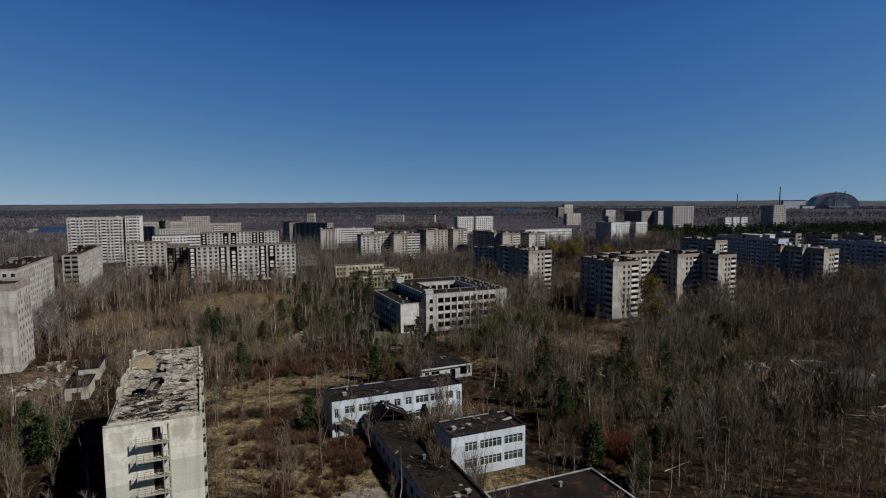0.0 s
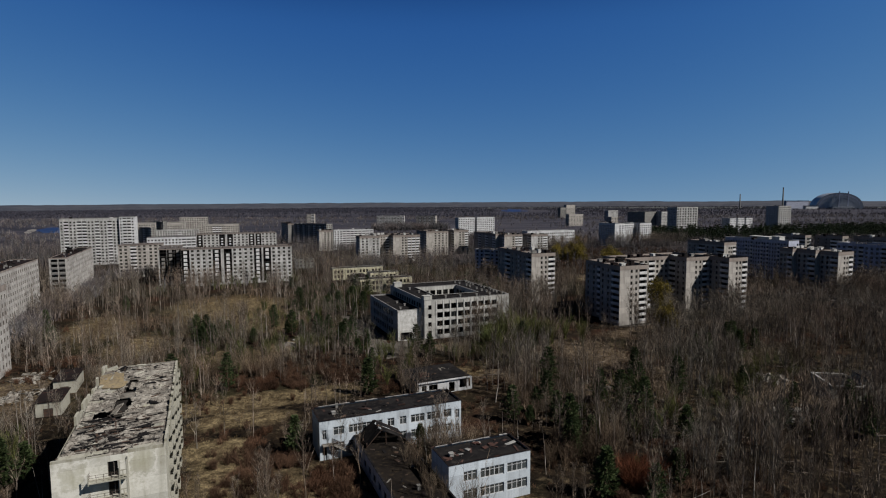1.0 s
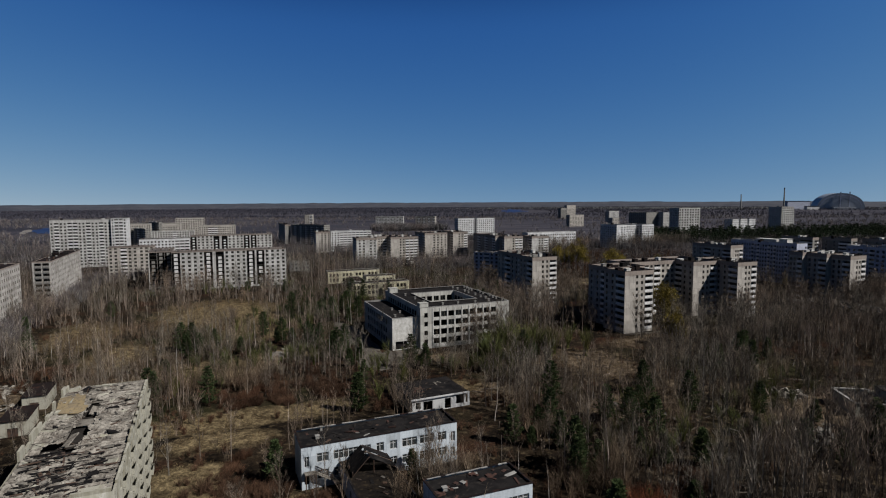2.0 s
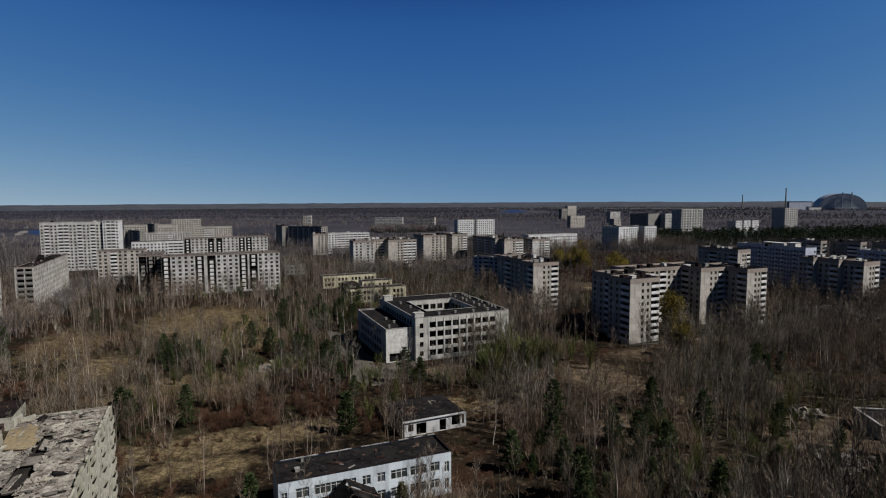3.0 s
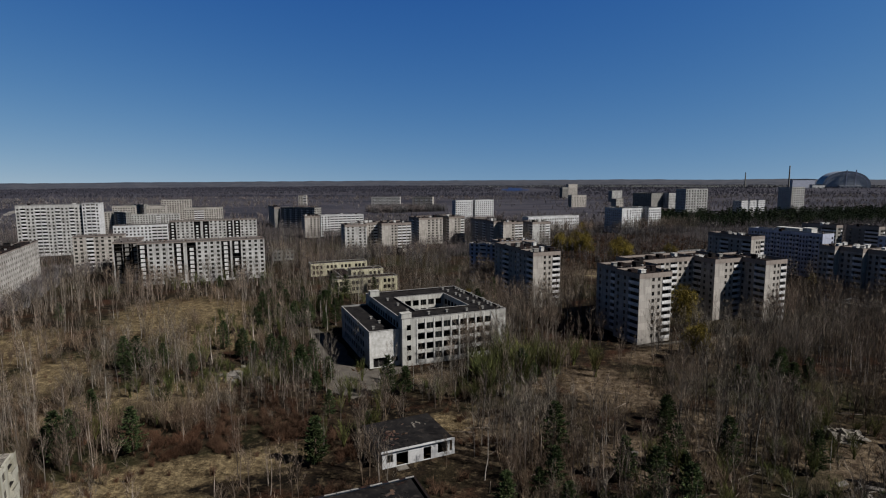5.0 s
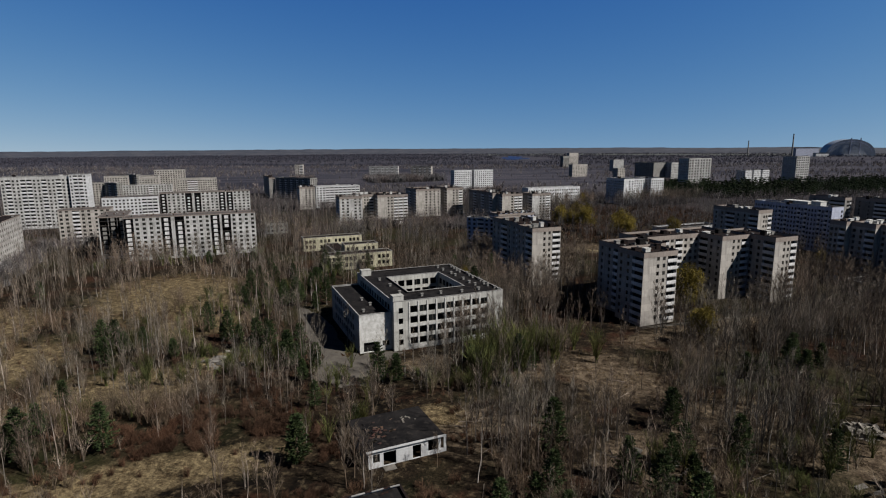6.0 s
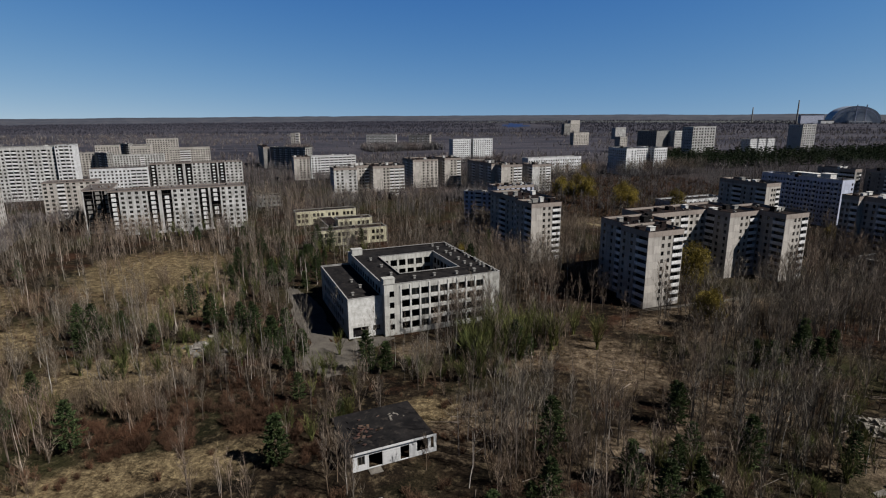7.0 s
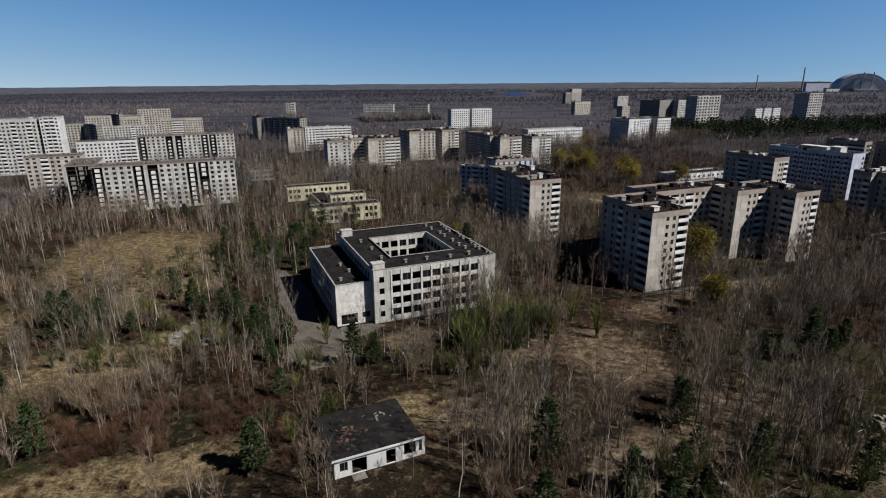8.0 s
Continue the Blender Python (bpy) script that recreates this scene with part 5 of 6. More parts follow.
    for k in range(150):
        x, y = rnd.uniform(0.8, L - 0.8), rnd.uniform(0.8, D - 0.8)
        if over_hole(x, y):
            continue
        s = Shape()
        long = rnd.random() < 0.45
        m = Matrix.Translation((x, y, h - 0.62)) @ Euler((rnd.gauss(0, 0.12), rnd.gauss(0, 0.07), rnd.gauss(0.1, 0.25) if long else rnd.uniform(0, 3))).to_matrix().to_4x4()
        if long:
            s.tilted(m, rnd.uniform(1.2, 3.8), rnd.uniform(0.08, 0.2), rnd.uniform(0.05, 0.12))
        else:
            s.tilted(m, rnd.uniform(0.3, 1.5), rnd.uniform(0.2, 0.8), rnd.uniform(0.05, 0.28))
        part("rubble_piece", s, th, rnd.choice((M_OLDSLAB, M_OLDSLAB, M_ROOF, M_METAL)) if long else rnd.choice((M_OLDSLAB, M_OLDSLAB, M_CRUST, M_ROOF)))
    for k in range(70):
        s = Shape()
        a = Vector((rnd.uniform(1, L - 1), rnd.uniform(2, D - 3), h - 0.6))
        b = a + Vector((rnd.uniform(-2.4, 2.4), rnd.uniform(-1.2, 1.2), rnd.uniform(0.05, 0.7)))
        s.beam(a, b, rnd.uniform(0.025, 0.06))
        part("bent_bar", s, th, rnd.choice((M_METAL, M_ROOF)))
    # dark strips of felt and laths across the fore part
    for k in range(64):
        s = Shape()
        x, y = rnd.uniform(1.6, L - 1.8), rnd.uniform(1.5, 17.5)
        m = Matrix.Translation((x, y, h - 0.56 + rnd.uniform(-0.05, 0.15))) @ Euler((rnd.gauss(0, 0.06), rnd.gauss(0, 0.05), rnd.gauss(0.12, 0.16) + (1.57 if k % 6 == 0 else 0))).to_matrix().to_4x4()
        s.tilted(m, rnd.uniform(1.2, 4.6), rnd.uniform(0.1, 0.5), 0.07)
        part("roof_strip", s, th, M_ROOF if k % 3 else M_METAL, "dark torn strip of roofing felt")
    # pale slabs heaved up and tipped over one another
    for k in range(85):
        x, y = rnd.uniform(1.0, L - 1.0), rnd.uniform(1.5, D - 1.2)
        if over_hole(x, y):
            continue
        s = Shape()
        m = Matrix.Translation((x, y, h - 0.7)) @ Euler((rnd.gauss(0, 0.22), rnd.gauss(0, 0.2), rnd.gauss(0, 0.5))).to_matrix().to_4x4()
        s.tilted(m, rnd.uniform(0.8, 2.6), rnd.uniform(0.5, 1.5), rnd.uniform(0.12, 0.3))
        part("tipped_slab", s, th, rnd.choice((M_NEAR, M_OLDSLAB, M_OLDSLAB, M_CRUST, M_ROOF)))
    # ochre moss-grown sheets beside the trench
    for x, y, sx, sy, rx, ry, rz in ((2.6, 41, 4.4, 6.4, 0.06, -0.10, 0.08), (3.6, 37.4, 3.8, 3.2, 0.12, 0.06, -0.2), (1.8, 45.0, 3.2, 2.6, -0.05, -0.08, 0.3)):
        s = Shape()
        s.tilted(Matrix.Translation((x, y, h - 0.42)) @ Euler((rx, ry, rz)).to_matrix().to_4x4(), sx, sy, 0.16)
        part("roof_sheet", s, th, M_OCHRE, "ochre mossy roof sheet")


def slab_mesh():
    """A landing slab with a frame of posts at one end, open to the next storey."""
    if "balcony_slab" not in SHARED:
        s = Shape()
        s.box(-2.5, 2.5, -1.35, 0.0, -0.18, 0.0)
        s.box(-2.5, -2.36, -1.3, 0.0, -0.42, -0.18)
        s.box(2.36, 2.5, -1.35, -1.18, 0.0, 2.67)
        s.box(2.36, 2.5, -0.2, -0.02, 0.0, 2.67)
        s.box(1.42, 1.56, -1.35, -1.2, 0.0, 2.67)
        s.box(1.56, 2.36, -1.33, -1.22, 1.15, 1.27)
        s.box(1.86, 1.98, -1.32, -1.23, 0.0, 1.15)
        s.box(-2.48, -2.36, -1.32, -1.18, 0.0, 1.2)
        SHARED["balcony_slab"] = s.mesh("balcony", M_NEAR)
    return SHARED["balcony_slab"]


def rail_mesh():
    if "rail" not in SHARED:
        s = Shape()
        for z in (0.35, 0.7, 1.05):
            s.beam((-2.4, -1.28, z), (1.42, -1.28, z), 0.025)
            s.beam((-2.42, -1.28, z), (-2.42, 0, z), 0.025)
        for k in range(5):
            s.beam((-2.4 + k * 0.95, -1.28, 0), (-2.4 + k * 0.95, -1.28, 1.08), 0.03)
        SHARED["rail"] = s.mesh("railing", M_METAL)
    return SHARED["rail"]


build_ruined_block()


def shed(u, v, l, d, h, turn, label):
    FOOT.append((u, u + l, v, v + d))
    th = thing("shed", label, "shed", town_pose(u, v, 0, turn), "sheds")
    s = Shape()
    s.box(0, l, 0, d, -0.05, h)
    part("wall", s, th, M_NEAR)
    s = Shape()
    s.v += [(-0.3, -0.3, h), (l + 0.3, -0.3, h), (l + 0.3, d + 0.3, h + 0.2), (-0.3, d + 0.3, h + 0.2), (-0.3, -0.3, h + 0.2), (l + 0.3, -0.3, h + 0.2), (l + 0.3, d + 0.3, h + 0.4), (-0.3, d + 0.3, h + 0.4)]
    s.f += [(3, 2, 1, 0), (4, 5, 6, 7), (0, 1, 5, 4), (1, 2, 6, 5), (2, 3, 7, 6), (3, 0, 4, 7)]
    s.m += [0] * 6
    part("roof", s, th, M_REDROOF)
    s = Shape()
    s.box(l * 0.3, l * 0.3 + 2.2, -0.05, -0.003, 0, 2.2)
    part("door", s, th, M_METAL)


shed(-37.0, 191.3, 6, 10.4, 4.0, 0, "grey concrete shed with a dark lean-to roof")
shed(-37.0, 211, 5.8, 12, 4.0, 0, "grey concrete shed with a dark lean-to roof")


def heap(u, v, r, n, seed, mat=M_RUBBLE, name="rubble_heap", label="heap of broken concrete slabs", big=2.0):
    rnd = random.Random(seed)
    s = Shape()
    for k in range(n):
        m = Matrix.Translation((rnd.gauss(0, r * 0.5), rnd.gauss(0, r * 0.5), rnd.uniform(-0.05, 0.4))) @ Euler((rnd.gauss(0, 0.35), rnd.gauss(0, 0.35), rnd.uniform(0, 3))).to_matrix().to_4x4()
        s.tilted(m, rnd.uniform(0.6, big * 1.6), rnd.uniform(0.4, big), rnd.uniform(0.1, 0.35))
    ob = new(name, s.mesh(name, mat))
    ob.matrix_basis = town_pose(u, v)
    tagged(ob, label, "rubble", kind="stuff")


heap(-48, 212, 8, 46, 1, M_CRUST, big=2.2)
heap(-46, 232, 7, 34, 2, M_CRUST)
heap(38, 240, 6, 36, 3)
heap(172, 136, 4, 60, 4, M_CRUST, big=3.0)
heap(150, 112, 7, 40, 5, big=2.6)
heap(124, 142, 8, 24, 6)


def sunken_ruin():
    FOOT.append((173, 189, 108, 125))
    th = thing("roofless_ruin", "low half-roofless ruin with pale wall tops", "ruin", town_pose(171.8, 116.5, 0, -33))
    for x0, x1, y0, y1, h in ((0, 1.4, 0, 0.4, 3.8), (1.4, 3.4, 0, 0.4, 1.0), (3.4, 6.0, 0, 0.4, 3.8), (6.0, 8.2, 0, 0.4, 1.1), (8.2, 10.6, 0, 0.4, 3.8), (10.6, 12.8, 0, 0.4, 1.1), (12.8, 19, 0, 0.4, 3.6),
                              (0, 19, 12.6, 13, 3.6), (0, 0.4, 0.4, 12.6, 3.8), (18.6, 19, 0.4, 12.6, 3.4), (9, 9.3, 0.4, 12.6, 3.5)):
        s = Shape()
        s.box(x0, x1, y0, y1, -0.05, h)
        part("wall", s, th, M_NEAR)
    for x0, x1, y0, y1 in ((-0.2, 13.0, -0.2, 0.5), (-0.2, 0.5, 0.51, 13.2), (8.8, 9.5, 0.51, 13.2), (0.51, 8.79, 12.5, 13.2)):
        s = Shape()
        s.box(x0, x1, y0, y1, 3.81, 4.0)
        part("coping", s, th, M_COPING)
    s = Shape()
    s.box(0.5, 8.9, 0.5, 12.5, 3.2, 3.4)
    part("roof", s, th, M_ROOF)
    s = Shape()
    s.box(10.2, 17.6, 3.0, 11.0, -0.05, 5.6)
    part("upper_room", s, th, M_NEAR, "taller room with a dark flat roof")
    s = Shape()
    s.box(10.0, 17.8, 2.8, 11.2, 5.6, 5.8)
    part("roof", s, th, M_ROOF)


sunken_ruin()

# ---- power station on the skyline ----


def build_station():
    th = thing("arch_shelter", "huge grey-blue steel arch shelter on the skyline", "arch", Matrix.Translation((2012, 2990, 0)) @ Matrix.Rotation(radians(-18), 4, "Z"))
    s, n, R, Hh, dep = Shape(), 40, 106.0, 84.0, 120.0
    prof = [(R * math.cos(math.pi * k / n), Hh * math.sin(math.pi * k / n) ** 0.86) for k in range(n + 1)]
    for (x0, z0), (x1, z1) in zip(prof, prof[1:]):
        s.quad((x0, 0, z0), (x1, 0, z1), (x1, dep, z1), (x0, dep, z0))
    for (x0, z0), (x1, z1) in zip(prof, prof[1:]):
        s.quad((x0, 0, 0), (x0, 0, z0), (x1, 0, z1), (x1, 0, 0))
        s.quad((x1, dep, 0), (x1, dep, z1), (x0, dep, z0), (x0, dep, 0))
    part("shell", s, th, M_STEEL)
    s = Shape()
    for (x0, z0), (x1, z1) in zip(prof[3:-3], prof[4:-3]):
        s.quad((x0 * 0.86, -1, z0 * 0.84), (x1 * 0.86, -1, z1 * 0.84), (x1 * 0.9, -1, z1 * 0.9), (x0 * 0.9, -1, z0 * 0.9))
    part("rim", s, th, M_BLUEWALL)
    s = Shape()
    s.box(-38, 60, -30, -1.5, 0, 11)
    part("annexe", s, th, M_BRIGHT)
    for x in (-6, 34):
        s = Shape()
        s.box(x, x + 4, -6, -2, 0, Hh + 6)
        part("mast", s, th, M_BLUEWALL)
    for x, y, h, r in ((1706, 2965, 112, 4.2), (1520, 3030, 80, 3.6)):
        s = Shape()
        s.beam((0, 0, 0), (0, 0, h), r, 12, r * 0.62)
        s.beam((0, 0, h * 0.97), (0, 0, h * 0.99), r * 0.85, 12)
        ch = thing("chimney", "tall slim ventilation chimney on the skyline", "chimney", Matrix.Translation((x, y, 0)), "chimneys")
        part("shaft", s, ch, M_GREY)
    for x, y, l, d, h, m in ((1722, 2960, 112, 40, 42, M_BLUEWALL), (1800, 2925, 62, 24, 16, M_BRIGHT), (2250, 2900, 160, 40, 34, M_BRIGHT), (2050, 2300, 50, 20, 30, M_BRIGHT), (1700, 2200, 60, 25, 28, M_GREY)):
        hall = thing("station_hall", "far industrial hall of the power station", "building", Matrix.Translation((x, y, 0)), "station halls")
        s = Shape()
        s.box(0, l, 0, d, -0.5, h)
        part("body", s, hall, m)
        s = Shape()
        s.box(-1, l + 1, -1, d + 1, h, h + 2)
        part("roof", s, hall, M_ROOF)


build_station()

# ---- plants ----


def frustum(out, a, b, r0, r1, sides):
    a, b = np.array(a, float), np.array(b, float)
    d = (b - a) / max(np.linalg.norm(b - a), 1e-6)
    p = np.cross(d, (0.3, 0.9, 0.2))
    p /= np.linalg.norm(p)
    q = np.cross(d, p)
    i = len(out[0])
    for c, r in ((a, r0), (b, r1)):
        for k in range(sides):
            t = 2 * math.pi * k / sides
            out[0].append(c + r * (p * math.cos(t) + q * math.sin(t)))
    for k in range(sides):
        j = (k + 1) % sides
        out[1].extend([(i + k, i + j, i + sides + j), (i + k, i + sides + j, i + sides + k)])


def sliver(out, a, b, w, rnd):
    """A twig: one thin three-cornered blade from a to b."""
    a, b = np.array(a, float), np.array(b, float)
    d = b - a
    p = np.cross(d, (rnd.uniform(-1, 1), rnd.uniform(-1, 1), rnd.uniform(-1, 1)))
    p *= w / max(np.linalg.norm(p), 1e-6)
    i = len(out[0])
    out[0].extend([a - p / 2, a + p / 2, b])
    out[1].append((i, i + 1, i + 2))


def bare_tree(seed, h, limbs, twigs, spread=0.5, sides=5, twig_w=0.05, twig_l=1.3, lim_sides=3):
    """A leafless tree: bent tapered trunk, rising limbs and fine twigs. Returns trunk and crown as (points, triangles)."""
    rnd = random.Random(seed)
    trunk, crown = ([], []), ([], [])
    pts, n = [np.zeros(3)], 5
    for k in range(n):
        pts.append(pts[-1] + np.array((rnd.gauss(0, 0.011) * h, rnd.gauss(0, 0.011) * h, h / n)))
    r = h * 0.0075 + 0.035
    for k in range(n):
        frustum(trunk, pts[k], pts[k + 1], r * (1 - 0.93 * k / n), r * (1 - 0.93 * (k + 1) / n), sides)

    def on_trunk(t):
        f = min(t * n, n - 0.001)
        return pts[int(f)] * (1 - f % 1) + pts[int(f) + 1] * (f % 1)

    for k in range(limbs):
        t = 0.22 + 0.74 * (k + rnd.random()) / limbs
        az, up = rnd.uniform(0, 6.283), rnd.uniform(0.75, 1.6)
        ln = h * (0.33 * (1 - t) + 0.09) * rnd.uniform(0.7, 1.25)
        d = np.array((math.cos(az) * spread, math.sin(az) * spread, up * 0.75))
        d /= np.linalg.norm(d)
        a = on_trunk(t)
        m = a + d * ln * 0.5
        e = m + (d + np.array((rnd.gauss(0, 0.12), rnd.gauss(0, 0.12), 0.25))) * ln * 0.5
        rr = r * (1 - 0.9 * t) * 0.55
        frustum(crown, a, m, rr, rr * 0.6, lim_sides)
        frustum(crown, m, e, rr * 0.6, 0.01, lim_sides)
        for j in range(twigs):
            f = rnd.uniform(0.25, 1.0)
            s = (a * (1 - 2 * f) + m * 2 * f) if f < 0.5 else (m * (2 - 2 * f) + e * (2 * f - 1))
            w = 0.8 * d + np.array((rnd.gauss(0, 0.36), rnd.gauss(0, 0.36), rnd.gauss(0.45, 0.3)))
            sliver(crown, s, s + w / np.linalg.norm(w) * twig_l * rnd.uniform(0.5, 1.2), twig_w, rnd)
    return trunk, crown


def light_tree(seed, h, limbs, twigs, twig_w, twig_l, spread=0.4, stem=0.2):
    """A leafless tree of few triangles for the crowd: stem, and a crown of limbs and twigs, as thin blades. Returns stem and crown."""
    rnd = random.Random(seed)
    trunk, out = ([], []), ([], [])
    lean = np.array((rnd.gauss(0, 0.03), rnd.gauss(0, 0.03), 1.0)) * h
    bend = lean * 0.5 + np.array((rnd.gauss(0, 0.02), rnd.gauss(0, 0.02), 0)) * h
    for k in range(2):
        i = len(trunk[0])
        a = np.array((stem / 2, 0, 0) if k else (0, stem / 2, 0))
        trunk[0].extend([-a, a, bend + a * 0.6, bend - a * 0.6, lean])
        trunk[1].extend([(i, i + 1, i + 2), (i, i + 2, i + 3), (i + 3, i + 2, i + 4)])
    for k in range(limbs):
        t = 0.18 + 0.77 * (k + rnd.random()) / limbs
        az = rnd.uniform(0, 6.283)
        ln = h * (0.34 * (1 - t) + 0.1) * rnd.uniform(0.7, 1.3)
        d = np.array((math.cos(az) * spread, math.sin(az) * spread, rnd.uniform(0.6, 1.2)))
        d /= np.linalg.norm(d)
        a = bend * 2 * t if t < 0.5 else bend * (2 - 2 * t) + lean * (2 * t - 1)
        sliver(out, a, a + d * ln, stem * 0.3 * (1.2 - t) + 0.02, rnd)
        for j in range(twigs):
            p = a + d * ln * rnd.uniform(0.2, 1.0)
            w = 0.7 * d + np.array((rnd.gauss(0, 0.32), rnd.gauss(0, 0.32), rnd.gauss(0.5, 0.3)))
            sliver(out, p, p + w / np.linalg.norm(w) * twig_l * rnd.uniform(0.5, 1.2), twig_w, rnd)
    return trunk, out


def pine(seed, h, levels=14, arms=7, clumps=5, blades=7, wide=0.3, size=0.85):
    rnd = random.Random(seed)
    trunk, crown = ([], []), ([], [])
    r = h * 0.014 + 0.04
    frustum(trunk, (0, 0, 0), (rnd.gauss(0, 0.1), rnd.gauss(0, 0.1), h * 0.55), r, r * 0.5, 6)
    frustum(trunk, trunk[0][-1] * 0 + np.array((0, 0, h * 0.54)), (0, 0, h * 0.98), r * 0.5, 0.02, 6)
    for k in range(levels):
        t = 0.1 + 0.88 * k / (levels - 1)
        reach = h * wide * (1 - t) ** 0.6 * min(1.0, 0.45 + 2.2 * t) * rnd.uniform(0.75, 1.2) + 0.25
        for j in range(arms):
            az = 6.283 * (j + rnd.random() * 0.8) / arms + k
            d = np.array((math.cos(az), math.sin(az), rnd.uniform(0.05, 0.4)))
            a = np.array((0, 0, h * t))
            e = a + d * reach * rnd.uniform(0.7, 1.2)
            sliver(trunk, a, e, 0.07, rnd)
            for c in range(clumps):
                f = 0.25 + 0.75 * (c + rnd.random() * 0.6) / clumps
                p = a * (1 - f) + e * f
                for b in range(blades):
                    w = d + np.array((rnd.gauss(0, 0.7), rnd.gauss(0, 0.7), rnd.gauss(0.35, 0.5)))
                    sliver(crown, p, p + w / np.linalg.norm(w) * rnd.uniform(0.45, 0.95) * size, rnd.uniform(0.2, 0.4) * size, rnd)
    return trunk, crown


def leafy_tree(seed, h, leaves=4200):
    rnd = random.Random(seed)
    trunk, crown = bare_tree(seed, h, 16, 5, 0.75, twig_w=0.06)
    out = ([], [])
    lobes = [np.array((rnd.gauss(0, h * 0.14), rnd.gauss(0, h * 0.14), h * rnd.uniform(0.35, 0.95))) for k in range(16)]
    for k in range(leaves):
        c = rnd.choice(lobes)
        p = c + np.array((rnd.gauss(0, h * 0.075), rnd.gauss(0, h * 0.075), rnd.gauss(0, h * 0.07)))
        w = np.array((rnd.gauss(0, 1), rnd.gauss(0, 1), rnd.gauss(-0.7, 0.6)))
        sliver(out, p, p + w / np.linalg.norm(w) * rnd.uniform(0.4, 0.9), rnd.uniform(0.14, 0.3), rnd)
    return trunk, crown, out


def shrub(seed, h, n=34, w=0.035, wide=0.45):
    rnd = random.Random(seed)
    out = ([], [])
    for k in range(n):
        az, s = rnd.uniform(0, 6.283), rnd.uniform(0.05, wide)
        d = np.array((math.cos(az) * s, math.sin(az) * s, rnd.uniform(0.5, 1.0))) * h
        a = np.array((rnd.gauss(0, 0.2), rnd.gauss(0, 0.2), 0))
        sliver(out, a, a + d * rnd.uniform(0.5, 1.0), w * rnd.uniform(0.7, 2.0), rnd)
        b = a + d * rnd.uniform(0.3, 0.6)
        sliver(out, b, b + d * 0.3 + np.array((rnd.gauss(0, 0.3), rnd.gauss(0, 0.3), 0.1)) * h * 0.5, w, rnd)
    return out


def vase(seed, h, n, w):
    """A many-stemmed tree: fine twigs fanning up from one foot into a round hazy crown."""
    rnd = random.Random(seed)
    out = ([], [])
    for k in range(n // 6):
        az, s = rnd.uniform(0, 6.283), rnd.uniform(0.05, 0.4)
        d = np.array((math.cos(az) * s, math.sin(az) * s, 1.0)) * h * rnd.uniform(0.6, 1.0)
        sliver(out, np.array((rnd.gauss(0, 0.15), rnd.gauss(0, 0.15), 0)), d, w * 2.0, rnd)
        for j in range(9):
            p = d * rnd.uniform(0.3, 0.95)
            e = p + (d / np.linalg.norm(d) + np.array((rnd.gauss(0, 0.4), rnd.gauss(0, 0.4), 0.1))) * rnd.uniform(0.8, 2.0)
            sliver(out, p, e, w, rnd)
    return out


def tri_mesh(name, v, f, mat):
    """A mesh from arrays of points and triangles."""
    v, f = np.asarray(v, dtype=np.float32), np.asarray(f, dtype=np.int32)
    me = bpy.data.meshes.new(name)
    me.vertices.add(len(v))
    me.vertices.foreach_set("co", v.ravel())
    me.loops.add(f.size)
    me.loops.foreach_set("vertex_index", f.ravel())
    me.polygons.add(len(f))
    me.polygons.foreach_set("loop_start", np.arange(0, f.size, 3, dtype=np.int32))
    me.update(calc_edges=True)
    me.materials.append(mat)
    return me


def scatter_mesh(name, kinds, places, mat):
    """One mesh of many plants: kinds are (points, triangles), places rows of x, y, z, turn, scale, height factor, kind."""
    vs, fs, base = [], [], 0
    packed = [(np.asarray(k[0], dtype=np.float32), np.asarray(k[1], dtype=np.int32)) for k in kinds]
    for x, y, z, turn, sc, hf, k in places:
        v, f = packed[int(k)]
        c, s = math.cos(turn) * sc, math.sin(turn) * sc
        w = np.empty_like(v)
        w[:, 0] = v[:, 0] * c - v[:, 1] * s + x
        w[:, 1] = v[:, 0] * s + v[:, 1] * c + y
        w[:, 2] = v[:, 2] * sc * hf + z
        vs.append(w)
        fs.append(f + base)
        base += len(v)
    return tri_mesh(name, np.concatenate(vs), np.concatenate(fs), mat)


def to_grid(x, y):
    return x * CU + y * SU, -x * SU + y * CU


def free(x, y, margin):
    u, v = to_grid(x, y)
    along, across = (x + 815) * -0.559 + (y - 1165) * 0.829, (x + 815) * 0.829 + (y - 1165) * 0.559
    if ((across + 10) / 58) ** 2 + ((along + 20) / 190) ** 2 < 1 or ((x - 345) / 120) ** 2 + ((y - 2900) / 480) ** 2 < 1:
        return False
    return not any(a - margin < u < b + margin and c - margin < v < d + margin for a, b, c, d in FOOT)


def share(x, y):
    """How thickly plants stand here: clumps, and few in the clearings."""
    u, v = to_grid(x, y)
    k = 0.5 + 1.1 * noise.noise((x * 0.03, y * 0.03, 1.7)) + 0.8 * noise.noise((x * 0.085, y * 0.085, 5.1))
    if y > 1000:                                            # long open strips between the far woods
        k *= min(1.0, max(0.08, 0.75 + 2.4 * noise.noise((x * 0.0011 + 4.0, y * 0.0042, 3.3))))
    for cu, cv, ru, rv in PAVED:
        if ((u - cu) / ru) ** 2 + ((v - cv) / rv) ** 2 < 1.1:
            return 0.03
    for cu, cv, ru, rv, keep, kind in CLEAR:
        q = ((u - cu) / ru) ** 2 + ((v - cv) / rv) ** 2
        if q < 1:
            k *= keep + (1 - keep) * q ** 3
    return k


rnd = random.Random(2024)


